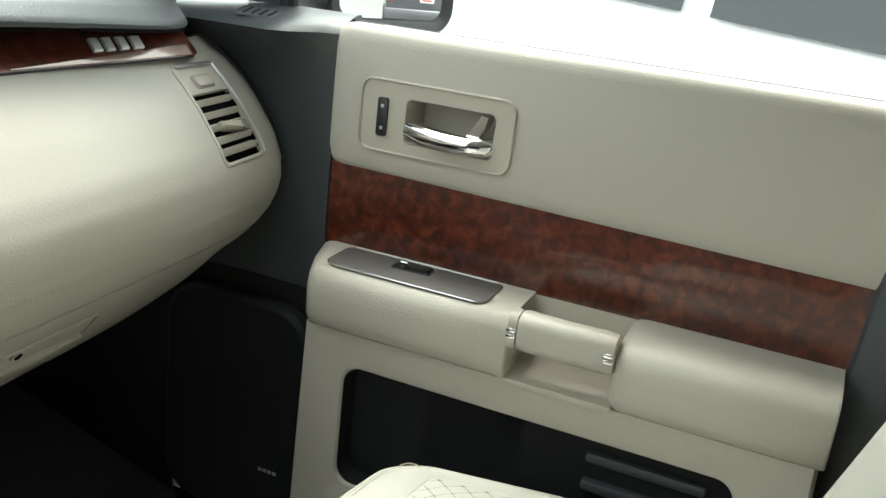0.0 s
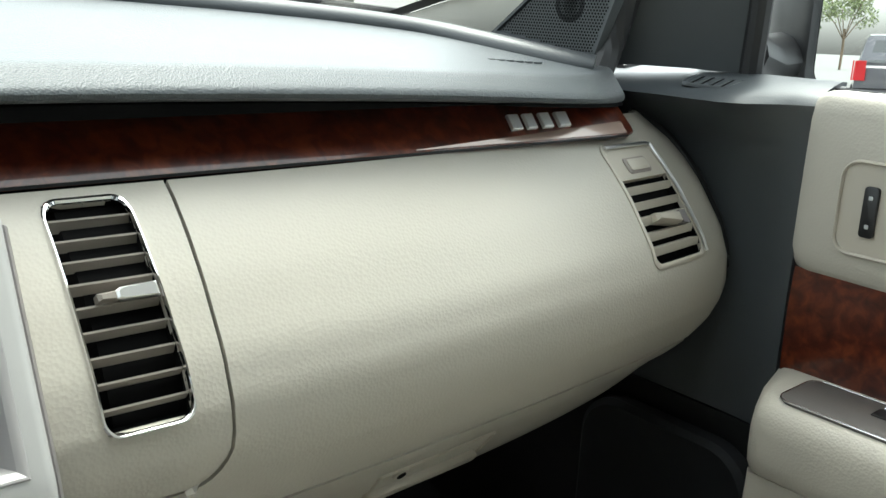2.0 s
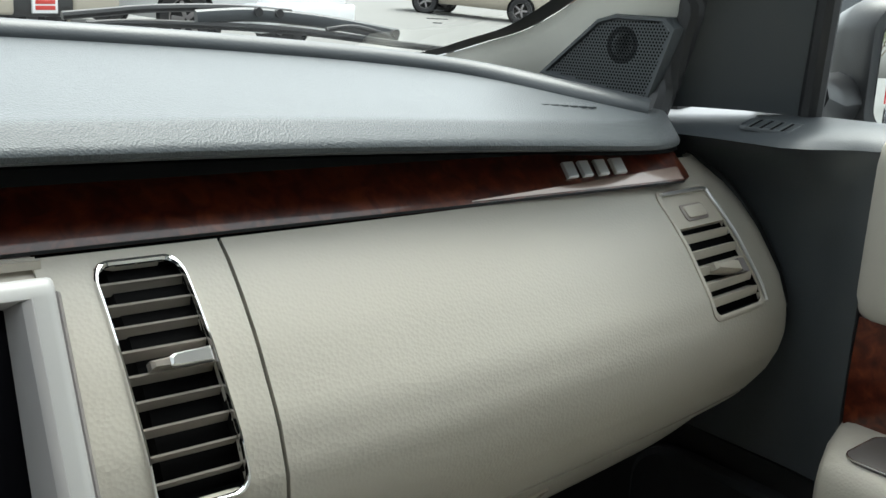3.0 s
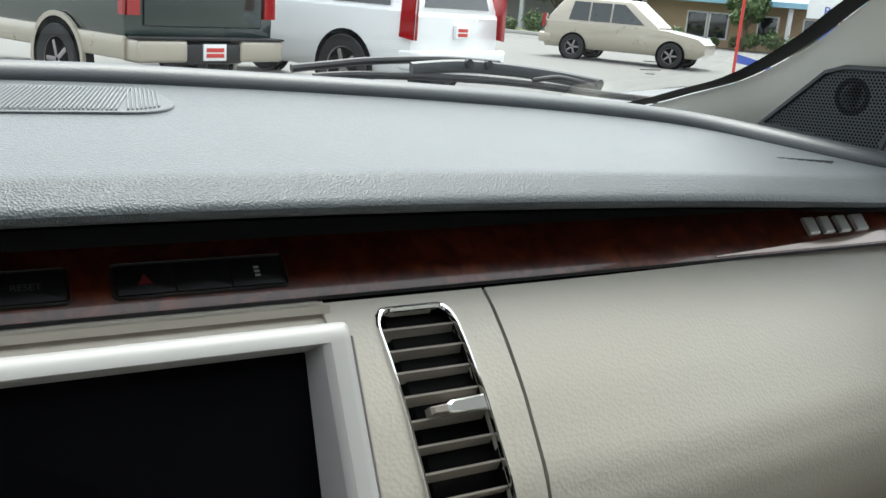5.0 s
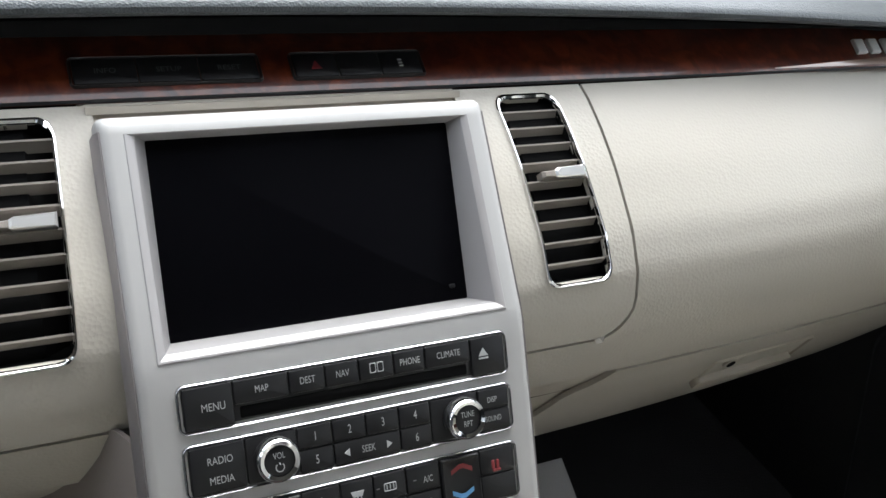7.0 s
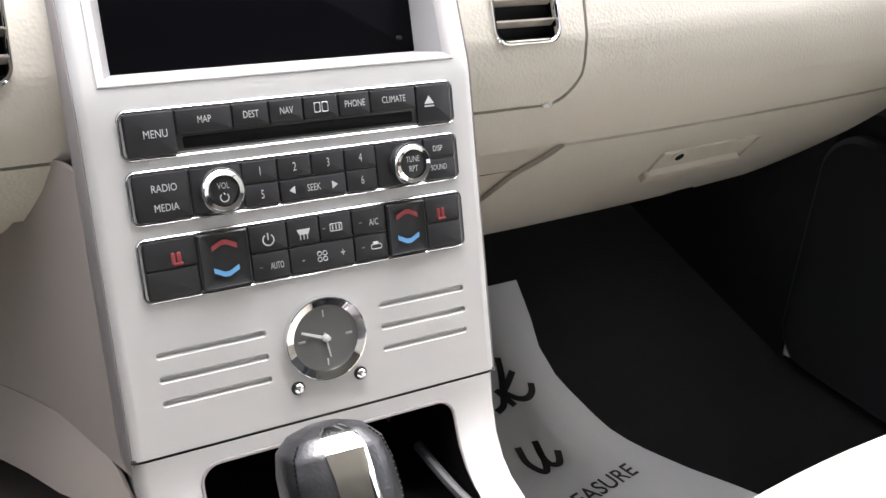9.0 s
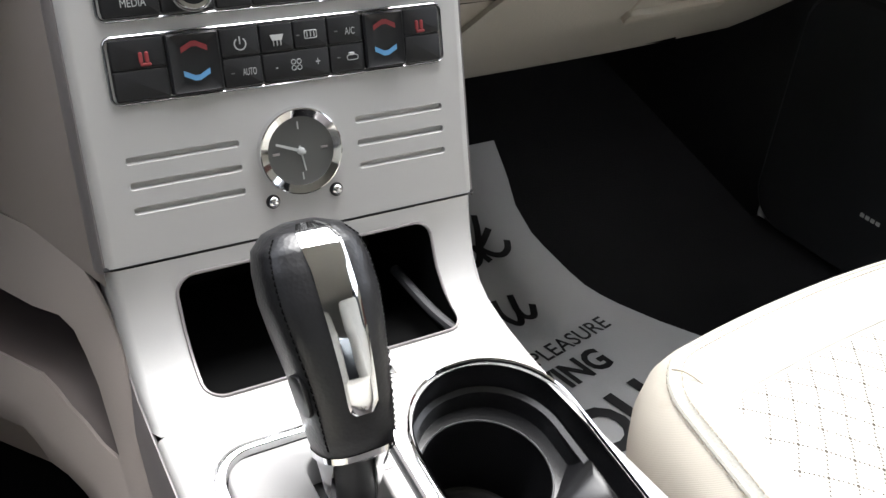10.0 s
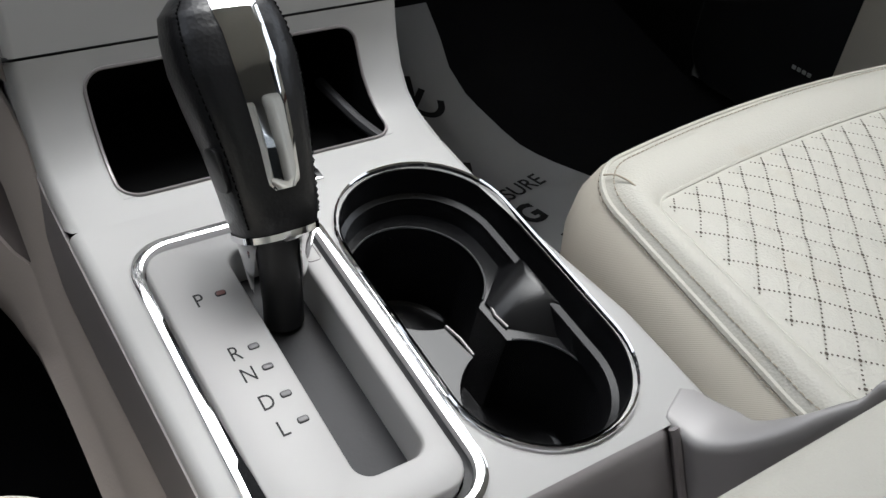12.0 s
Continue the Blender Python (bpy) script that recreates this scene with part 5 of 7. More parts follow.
for q in range(57):
    a = 2 * math.pi * q / 56
    dip = 0.034 * max(0.0, math.cos(2 * (a + 0.42))) ** 3
    k = a + math.pi / 2
    rows.append([knob_at(0, k, 0.0006), knob_at(0, k, 0.0008) + Vector((0, -0.0008, -0.0030)), knob_at(0, k, -0.0012) + Vector((0, -0.0011, -0.0042)),
                 Vector((-0.0325 + 0.0148 * math.cos(a), -0.2568 + 0.0150 * math.sin(a), 0.5395 - 0.007 * math.sin(a) - dip * 0.5)), Vector((-0.0324 + 0.0116 * math.cos(a), -0.2583 + 0.0116 * math.sin(a), 0.5385 - 0.006 * math.sin(a) - dip))])
sheet(bm, rows)
part("chrome_fork", bm, M_chrome, gear, "chrome collar with two pointed forks")
# small plate in front of the cup holder: plain bars instead of a trade mark
bm = bmesh.new()
slab(bm, con, 0.030, 0.0085, 0.001, -0.0004, 0.0010, 0.0085, -0.1925)
tag = lone("name_tag", bm, M_chrome_soft, "small silver rectangular tag fixed on the console", "tag", at=tuple(con(0.0085, -0.1925)))
for d in (-0.009, -0.003, 0.003, 0.009):
    bm = bmesh.new()
    slab(bm, con, 0.004, 0.0035, 0.0004, 0.0010, 0.0013, 0.0085 + d, -0.1925)
    part("bar", bm, M_ink, tag, "dark printed bar")

# raised bin behind the cup holder with its padded lid
box_rear = thing("armrest_bin", "grey console bin with padded cream leather armrest lid", "armrest", at=(0.01, -0.58, 0.22))
bm = bmesh.new()
xs = [-0.104, -0.09, -0.04, 0.02, 0.06, 0.085, 0.0925]
sheet(bm, [[(x, y + (0.004 if x > 0.09 else 0), z) for x in xs] for y, z in ((-0.4000, 0.4890), (-0.4035, 0.4882), (-0.4060, 0.4855), (-0.4085, 0.480), (-0.4180, 0.462), (-0.4260, 0.440), (-0.432, 0.434), (-0.450, 0.432), (-0.470, 0.433), (-0.478, 0.440), (-0.482, 0.470), (-0.484, 0.535))])
thick(bm, 0.003)
part("trough", bm, M_trough, box_rear, "dark grey moulded trough", smooth=50)
# flank that climbs beside the lid, with its silver crest
CLIMB = [((0.0925, -0.398, 0.4900), (0.119, -0.385, 0.4905)), ((0.0935, -0.407, 0.4895), (0.123, -0.400, 0.4900)), ((0.0950, -0.416, 0.4900), (0.1255, -0.412, 0.4925)), ((0.1040, -0.428, 0.4970), (0.1225, -0.4245, 0.5000)), ((0.1190, -0.441, 0.5100), (0.1275, -0.4385, 0.5140)), ((0.1380, -0.452, 0.5250), (0.1430, -0.4505, 0.5270)), ((0.1560, -0.470, 0.5400), (0.1600, -0.469, 0.5415)), ((0.1600, -0.60, 0.5420), (0.1640, -0.60, 0.5430)), ((0.1600, -0.80, 0.5420), (0.1640, -0.80, 0.5430))]
inn, out = smooth_curve([a for a, b in CLIMB], 50), smooth_curve([b for a, b in CLIMB], 50)
bm = bmesh.new()
sheet(bm, [[b + Vector((0.002, 0, -0.06)), b + Vector((0.001, 0, -0.008)), b + Vector((0.0004, 0, -0.002)), b.lerp(a, 0.1), a.lerp(b, 0.5) + Vector((0, 0, 0.0006)), a.lerp(b, 0.15), a + Vector((0, -0.001, -0.0012)),
            a + Vector((0.0002, -0.0035, -0.0045)), a + Vector((0.001, -0.006, -0.010)), a + Vector((0.0016, -0.009, -0.018)), a + Vector((0.002, -0.014, -0.034)), a + Vector((0.0, -0.026, -0.07))] for a, b in zip(inn, out)])
thick(bm, 0.002)
# shade of the crest and flank is in the darker silver
part("crest", bm, M_crest, box_rear, "silver crest and flank climbing beside the lid, shaded grey", smooth=120)
bm = bmesh.new()
tube(bm, smooth_curve([(0.0925, -0.4045, 0.4890), (0.0930, -0.4080, 0.4840), (0.0930, -0.4135, 0.4720), (0.0935, -0.4210, 0.4560), (0.0960, -0.4290, 0.4390), (0.1020, -0.436, 0.432)], 16), 0.0026, 8)
part("corner_ridge", bm, M_edge, box_rear, "rounded pale corner ridge")
bm = bmesh.new()
box(bm, (-0.112, -0.84, 0.21), (0.158, -0.486, 0.532), 0.012)
part("bin_body", bm, M_trough, box_rear, "grey plastic bin")
bm = bmesh.new()
lid = lambda u, v, w: Vector((u, v, 0.5325 + w))
lr = lambda i, r: rr(0.262 - 2 * i, 0.40 - 2 * i, r, 0.024, -0.6655, 6)
rings(bm, lid, [(lr(0.006, 0.018), 0.0), (lr(0.001, 0.022), 0.005), (lr(0.0, 0.024), 0.012), (lr(0.0015, 0.025), 0.020), (lr(0.006, 0.026), 0.0265), (lr(0.014, 0.03), 0.0305), (lr(0.04, 0.03), 0.0335), (lr(0.09, 0.03), 0.035)], True, True)
part("armrest_lid", bm, M_leather, box_rear, "padded cream leather lid", smooth=60)
bm = bmesh.new()
slab(bm, lambda u, v, w: Vector((0.022 + u, -0.4665 + w, 0.538 + v)), 0.030, 0.007, 0.003, -0.004, 0.004)
part("latch", bm, M_chrome, box_rear, "chrome lid latch")

# ---- front seats ----
def seat(side):
    """A front seat; side +1 is the passenger's."""
    cx = 0.392 if side > 0 else 0.354
    ob = thing("front_seat", "cream leather front seat with perforated quilted cushion" if side > 0 else "cream leather driver seat with stitched edge seam", "car seat", "front seats", at=(side * cx, -0.5, 0.22))
    W, D, cy = (0.553, 0.56, -0.505) if side > 0 else (0.525, 0.56, -0.586)

    def P(u, v, w):
        """Cushion plan: narrower towards the front, its front edge bowed."""
        k = (0.255 - 0.18 * max(0.0, v - 0.065)) / 0.255
        bow = 0.027 * min(1.0, max(0.0, v + 0.1) / 0.38) * (1 - (u / 0.277) ** 2)
        return Vector((side * (cx + u * k), cy + v + bow, w))

    bm = bmesh.new()
    ins = lambda i, r: long_rr(W - 2 * i, D - 2 * i, r, 0, 0, 10)
    rings(bm, P, [(ins(0.03, 0.05), 0.30), (ins(0.010, 0.055), 0.38), (ins(0.001, 0.058), 0.44), (ins(0.0, 0.058), 0.462), (ins(0.004, 0.055), 0.482), (ins(0.012, 0.048), 0.4965), (ins(0.0205, 0.038), 0.5045)], False, True)
    part("side_skirt", bm, M_cloth, ob, "cream woven vinyl skirt with scuffs", smooth=60)
    bm = bmesh.new()
    iw, f_in, b_in = W - 0.088, 0.0675, 0.052
    iv0, iv1 = -D / 2 + b_in, D / 2 - f_in

    def band(t):
        """Outline of the leather border: t from the seam to the insert."""
        fi, bi = 0.0205 + (f_in + 0.002 - 0.0205) * t, 0.0205 + (b_in - 0.0205) * t
        return long_rr(W - 0.041 - (W - 0.041 - iw + 0.004) * t, D - fi - bi, 0.038 - 0.024 * t, 0, (bi - fi) / 2, 10)

    def crown(t):
        return 0.5045 + 0.0105 * math.sin(min(1.0, t / 0.55) * math.pi / 2) - 0.0055 * max(0.0, (t - 0.6) / 0.4) ** 2
    rows = [[P(u, v, crown(t)) for u, v in band(t)] for t in (0, 0.06, 0.14, 0.25, 0.4, 0.55, 0.7, 0.82, 0.92, 1.0)]
    sheet(bm, rows, close=True)
    part("bolster", bm, M_leather, ob, "smooth cream leather bolster", smooth=60)
    # insert with quilting puffs
    bm = bmesh.new()
    nx, ny = 110, 104

    def top(u, v):
        a = min(1.0, max(0.0, (iw / 2 - abs(u)) / 0.03))
        b = min(1.0, max(0.0, min(v - iv0, iv1 - v) / 0.03))
        puff = abs(math.sin(math.pi * (u + v) / 0.0235)) * abs(math.sin(math.pi * (u - v) / 0.0235))
        wrinkle = 0.0016 * math.sin(150 * (v + 0.35 * u)) * math.exp(-((u + 0.15) ** 2 + (v - 0.01) ** 2) / 0.0035) + 0.0012 * math.sin(120 * (u + v)) * math.exp(-((u + 0.16) ** 2 + (v - 0.15) ** 2) / 0.0025)
        sag = 0.010 * (1 - (2 * u / iw) ** 2) * max(0.0, (v - iv0) * (iv1 - v)) / 0.0484
        return 0.5085 + 0.0070 * min(a, b) ** 0.5 + 0.0011 * puff * min(a, b) - sag + wrinkle
    sheet(bm, [[P(-iw / 2 + iw * i / nx, iv0 + (iv1 - iv0) * j / ny, top(-iw / 2 + iw * i / nx, iv0 + (iv1 - iv0) * j / ny)) for i in range(nx + 1)] for j in range(ny + 1)])
    thick(bm, 0.004)
    part("insert", bm, M_leather, ob, "quilted perforated leather insert", smooth=70)
    if side > 0:
        bm = bmesh.new()
        step = 0.0235
        for fam in (1, -1):
            for k in range(-24, 25):
                for j in range(-120, 121):
                    q, d = k * step, j * step / 6
                    u, v = (q + d) / 2, fam * (q - d) / 2
                    if abs(u) < iw / 2 - 0.006 and iv0 + 0.12 < v < iv1 - 0.006:
                        z = top(u, v) + 0.0004
                        r = 0.0007 if j % 6 else 0.0012
                        bm.faces.new([bm.verts.new(P(u + r * math.cos(a), v + r * math.sin(a), z)) for a in (0, 1.05, 2.09, 3.14, 4.19, 5.24)])
        tagged(part("perforation", bm, M_hole, ob, "rows of small perforations", smooth=0), kind="stuff")
    # seams running out from the insert's front corners
    for k in (-1, 1):
        bm = bmesh.new()
        tube(bm, smooth_curve([P(k * (iw / 2 - 0.002), iv1 - 0.001, 0.5090), P(k * (iw / 2 + 0.005), iv1 + 0.014, 0.5147), P(k * (iw / 2 + 0.009), iv1 + 0.027, 0.5138), P(k * (iw / 2 + 0.011), iv1 + 0.037, 0.5080)], 14), 0.0006, 6)
        part("corner_seam", bm, M_stitch, ob)
    # double seam round the edge
    for pts in ([P(u, v, 0.5030) for u, v in ins(0.0180, 0.040)], [P(u, v, crown(0.17) + 0.0004) for u, v in band(0.17)]):
        bm = bmesh.new()
        n = len(pts)
        for a in range(n):
            p, q = pts[a], pts[(a + 1) % n]
            m = max(1, int((q - p).length / 0.0045))
            for b in range(m):
                s, e = p.lerp(q, (b + 0.15) / m), p.lerp(q, (b + 0.8) / m)
                tube(bm, [s, s.lerp(e, 0.5) + Vector((0, 0, 0.0004)), e], 0.00042, 4)
        tagged(part("stitching", bm, M_stitch, ob, "pale tan double-stitched seam"), kind="stuff")
    bm = bmesh.new()
    tube(bm, [P(u, v, 0.5046) for u, v in ins(0.0205, 0.038)], 0.0020, 6, close=True)
    part("piping", bm, M_leather, ob)
    bm = bmesh.new()
    tube(bm, [P(u, v, 0.5093) for u, v in band(0.97)], 0.0018, 8, close=True)
    part("insert_welt", bm, M_leather, ob)
    # backrest
    B = lambda u, v, w: Vector((side * (cx + u), cy - (0.116 if side > 0 else 0.247) - 0.34 * v - w * 0.94, 0.46 + 0.94 * v - 0.34 * w))
    bm = bmesh.new()
    bk = lambda i: rr(0.53 - 2 * i, 0.60 - 2 * i, 0.09, 0, 0.30, 8)
    rings(bm, B, [(bk(0.02), 0.12), (bk(0.0), 0.10), (bk(0.0), 0.03), (bk(0.012), -0.01), (bk(0.04), -0.035), (bk(0.075), -0.040), (bk(0.10), -0.018), (bk(0.16), -0.012)], True, True)
    part("backrest", bm, M_leather, ob, "cream leather backrest", smooth=60)
    bm = bmesh.new()
    box(bm, (side * cx - 0.20, cy - 0.242, 0.205), (side * cx + 0.20, cy + 0.228, 0.30), 0.01)
    part("seat_base", bm, M_black, ob)
    return ob


seat(1)
seat(-1)

# ---- floor ----
def floor_z(y):
    return 0.22 if y < 0.15 else 0.22 + (y - 0.15) * 0.26


bm = bmesh.new()
rows = []
for y in [-2.6, -1.5, -0.9, -0.5, -0.3, -0.1, 0.0, 0.1, 0.15, 0.2, 0.25, 0.3, 0.35, 0.42]:
    rows.append([(x, y, floor_z(y) + max(0.0, (abs(x) - 0.60) / 0.14) ** 2 * 0.05) for x in [-0.74 + 1.48 * i / 24 for i in range(25)]])
rows.append([(x, 0.50, 0.36) for x in [-0.74 + 1.48 * i / 24 for i in range(25)]])
rows.append([(x, 0.55, 0.62) for x in [-0.74 + 1.48 * i / 24 for i in range(25)]])
rows.append([(x, 0.55, 0.93) for x in [-0.74 + 1.48 * i / 24 for i in range(25)]])
sheet(bm, rows)
thick(bm, 0.01)
lone("floor", bm, M_carpet, "black carpeted footwell floor", "floor", kind="structure")

# paper floor mat with printed thanks
mat_ob = thing("paper_floor_mat", "printed white paper mat lying in the passenger footwell", "floor mat", at=(0.36, 0.1, 0.22))
EDGE = [(-0.20, 0.600), (-0.06, 0.585), (0.013, 0.545), (0.065, 0.513), (0.117, 0.488), (0.175, 0.470), (0.246, 0.457), (0.30, 0.463), (0.353, 0.482), (0.418, 0.500)]


def paper(x, y, w=0.0):
    return Vector((x, y, floor_z(y) + 0.003 + w + 0.0015 * math.sin(9 * x + 5 * y)))


bm = bmesh.new()
rows = []
for i in range(27):
    y = -0.20 + 0.618 * i / 26
    r = interp(EDGE, y)
    rows.append([paper(0.165 + (r - 0.165) * k / 16, y) for k in range(17)])
sheet(bm, rows)
thick(bm, 0.0006)
part("sheet", bm, M_paper, mat_ob, "white embossed paper", smooth=50)
pf = lambda u, v, w: paper(u, v, w)


def brush(pts, r):
    """A brush stroke printed on the paper."""
    bm = bmesh.new()
    c = smooth_curve([(x, y, 0) for x, y in pts], 10 * len(pts))
    rows = []
    for i, p in enumerate(c):
        d = (c[min(i + 1, len(c) - 1)] - c[max(i - 1, 0)]).normalized()
        s = Vector((-d.y, d.x, 0)) * r
        rows.append([paper(q.x, q.y, 0.0012) for q in (p - s, p, p + s)])
    sheet(bm, rows)
    return bm


TURN = radians(12)
for stroke in ([(0.3986, 0.2982), (0.389, 0.272), (0.3763, 0.2464), (0.366, 0.228), (0.3529, 0.2214)], [(0.4056, 0.2726), (0.388, 0.256), (0.3763, 0.2464)], [(0.3690, 0.252), (0.3740, 0.238), (0.3799, 0.2236)],
               [(0.3763, 0.2464), (0.388, 0.233), (0.4006, 0.2291), (0.412, 0.236), (0.4182, 0.2486)], [(0.3497, 0.1684), (0.3487, 0.1415), (0.3587, 0.1237), (0.3690, 0.140), (0.3745, 0.1703)],
               [(0.3745, 0.1703), (0.3705, 0.145), (0.3724, 0.1324), (0.3828, 0.1304), (0.3937, 0.1502)]):
    part("brush_stroke", brush(stroke, 0.0043), M_ink, mat_ob, smooth=0)


def islands(bm):
    """Splits a flat text mesh into its letters."""
    left, out = set(bm.verts), []
    while left:
        todo, group = [next(iter(left))], set()
        while todo:
            v = todo.pop()
            if v in group:
                continue
            group.add(v)
            todo += [e.other_vert(v) for e in v.link_edges]
        left -= group
        one, at = bmesh.new(), {}
        for v in sorted(group, key=lambda q: q.index):
            at[v] = one.verts.new(v.co)
        for fc in bm.faces:
            if fc.verts[0] in group:
                one.faces.new([at[v] for v in fc.verts])
        out.append((min(v.co.x for v in group), one))
    return [o for _, o in sorted(out, key=lambda q: q[0])]


for text, size, u, v, turn, k in (("FOR THE PLEASURE", 0.030, 0.3344, 0.0606, TURN + 0.01, 0.945), ("OF SERVING", 0.046, 0.303, 0.0140, TURN - 0.01, 0.9), ("YOU", 0.085, 0.345, -0.060, TURN + 0.02, 0.95)):
    bm = lettering(text, size, pf, u, v, 0.0012, turn, k, bold=size * (0.012 if size < 0.04 else 0.035))
    bm.verts.index_update()
    for one in islands(bm):
        part("printed_letter", one, M_ink, mat_ob, smooth=0)
    bm.free()
# ---- passenger door ----
door_f = plane_frame((0.744, 0, 0), (0, -1, 0), (0, 0, 1))
door = thing("car_door", "closed passenger door with beige insert, burl wood band and armrest", "car door", at=(0.76, -0.3, 0.25))
INNER = [(0.26, 0.750), (0.60, 0.750), (0.75, 0.762), (0.82, 0.759), (0.86, 0.748), (0.88, 0.733), (0.895, 0.712), (0.904, 0.694), (0.909, 0.682)]


def dark_x(y, z):
    """Inner skin of the dark front part of the door; it draws in towards the dash at the top."""
    k = min(1.0, max(0.0, (-0.012 - y) / 0.045))
    k = k * k * (3 - 2 * k)
    lean = max(0.0, (z - 0.74) / 0.19)
    x = interp(INNER, z) - 0.012 * max(0.0, (y - 0.06) / 0.08) * lean
    return x + (0.7465 - x) * k


bm = bmesh.new()
rows = []
for i in range(18):
    y = 0.225 - 0.286 * i / 17
    r = [(dark_x(y, z), y, z) for z in (0.606, 0.64, 0.68, 0.75, 0.79, 0.82, 0.84, 0.86, 0.875, 0.888, 0.897, 0.904, 0.909)]
    x0 = r[-1][0]
    e = 0.795 - x0
    r += [(x0 + 0.10 * e, y, 0.9145), (x0 + 0.26 * e, y, 0.9195), (x0 + 0.58 * e, y, 0.9255), (x0 + 0.84 * e, y, 0.9290), (0.795, y, 0.9285)]
    rows.append(r)
sheet(bm, rows)
thick(bm, 0.004)
part("dark_trim", bm, M_charcoal, door, "charcoal front trim of the door", smooth=50)
bm = bmesh.new()
sheet(bm, [[(dark_x(y, z) + 0.002, y, z) for z in (0.26, 0.40, 0.52, 0.58, 0.603)] for y in [0.225 - 0.286 * i / 8 for i in range(9)]])
thick(bm, 0.004)
part("lower_trim", bm, M_black, door, "black lower front trim of the door", smooth=50)
bm = bmesh.new()
box(bm, (0.786, -0.74, 0.25), (0.798, 0.165, 0.905), 0.003)
part("door_shell", bm, M_charcoal, door)
# demister vent on the dark top
bm = bmesh.new()
vf0 = plane_frame((0.724, 0.012, 0.9214), (0.30, -0.95, -0.045), (0.96, 0.2, 0.17))
frame_ring(bm, vf0, 0.076, 0.033, 0.008, 0.0022, -0.002, 0.0010)
dv = part("demister_vent", bm, M_charcoal, door, "small slatted demister vent")
bm = bmesh.new()
slab(bm, vf0, 0.072, 0.029, 0.005, -0.002, 0.0004)
part("vent_dark", bm, M_void, dv)
for i in range(8):
    bm = bmesh.new()
    slab(bm, vf0, 0.0060, 0.028, 0.001, 0.0002, 0.0012, -0.0318 + 0.0091 * i, 0)
    part("vent_bar", bm, M_charcoal, dv)
# beige insert: soft slab that rolls over at the window
bm = bmesh.new()
iu0, iu1, iv0, iv1 = 0.053, 0.676, 0.766, 0.9235
cu, cv = (iu0 + iu1) / 2, (iv0 + iv1) / 2
W, H = iu1 - iu0, iv1 - iv0


def soft(i, w):
    return rr(W - 2 * i, H - 2 * i, 0.021 - i * 0.4, cu, cv, 8), w


def insert_f(u, v, w):
    """The insert's lower edge falls away slightly towards the rear."""
    k = min(1.0, max(0.0, (0.800 - v) / 0.034))
    return door_f(u, v - k * min(0.018, max(0.0, 0.003 + 0.040 * (u - 0.06))), w)


rings(bm, insert_f, [soft(0.0, -0.026), soft(0.0, -0.013), soft(0.0015, -0.008), soft(0.004, -0.004), soft(0.009, -0.001), soft(0.018, 0.0005)], False)
fill_loops(bm, insert_f, [soft(0.018, 0)[0], rr(0.102, 0.0475, 0.006, 0.2035, 0.8290, 4)], 0.0005)
part("upper_insert", bm, M_beige, door, "padded beige vinyl insert", smooth=60)
bm = bmesh.new()
sheet(bm, [[(0.748, y, 0.919), (0.758, y, 0.9225), (0.775, y, 0.9235)] for y in (-0.10, -0.3, -0.5, -0.69)])
thick(bm, 0.003)
part("sill_roll", bm, M_beige, door)
bm = bmesh.new()
sheet(bm, [[(0.7765, y, 0.918), (0.777, y, 0.9225), (0.7795, y, 0.9225), (0.780, y, 0.916)] for y in (0.02, -0.3, -0.5, -0.74)])
thick(bm, 0.002)
part("window_seal", bm, M_seal, door, "black rubber window seal")
bm = bmesh.new()
sheet(bm, [[(0.780, y, 0.9165), (0.787, y, 0.9205), (0.792, y, 0.9205), (0.80, y, 0.905), (0.82, y, 0.80)] for y in (0.03, -0.3, -0.74)])
thick(bm, 0.002)
part("outer_sill", bm, surface("silver_body_paint", (0.62, 0.63, 0.64), 0.3, metal=0.3, coat=1.0), door, "silver outer sill")
# bezel with lock switch and handle bowl
bz = plane_frame((0.7437, 0, 0), (0, -1, 0), (0, 0, 1))
bm = bmesh.new()
frame_ring(bm, bz, 0.1825, 0.0815, 0.016, 0.0034, -0.001, 0.0038, 0.1868, 0.8308)
bezel = part("handle_bezel", bm, M_beige_hard, door, "beige bezel round the handle")
bm = bmesh.new()
fill_loops(bm, bz, [rr(0.1770, 0.0765, 0.013, 0.1868, 0.8315, 5), rr(0.103, 0.0485, 0.006, 0.2035, 0.8290, 4)], 0.0006)
rings(bm, bz, [(rr(0.103, 0.0485, 0.006, 0.2035, 0.8290, 4), 0.0006), (rr(0.101, 0.0465, 0.006, 0.2035, 0.8290, 4), -0.003), (rr(0.094, 0.041, 0.008, 0.2035, 0.8290, 4), -0.038)], True)
part("bowl", bm, M_beige_hard, bezel, "beige recessed handle bowl")
# thin taupe line in place of the shading along the bowl's edge
bm = bmesh.new()
tube(bm, [bz(u, v, 0.0004) for u, v in rr(0.103, 0.0485, 0.006, 0.2035, 0.8290, 4)], 0.0008, 6, close=True)
part("bowl_edge_shade", bm, M_mauve, bezel)
bm = bmesh.new()
slab(bm, bz, 0.0125, 0.0425, 0.003, 0.0, 0.0035, 0.1245, 0.8295)
lock = part("lock_switch", bm, M_black, bezel, "black lock rocker")
for d in (-0.012, 0.012):
    bm = bmesh.new()
    slab(bm, bz, 0.0035, 0.0035, 0.0006, 0.0034, 0.0038, 0.1245, 0.8295 + d)
    part("legend", bm, M_legend, lock)
bm = bmesh.new()
bar = smooth_curve([bz(0.155, 0.8205, -0.006), bz(0.175, 0.8190, 0.002), bz(0.200, 0.8170, 0.006), bz(0.225, 0.8165, 0.007), bz(0.245, 0.8165, 0.001), bz(0.251, 0.8165, -0.008)], 30)
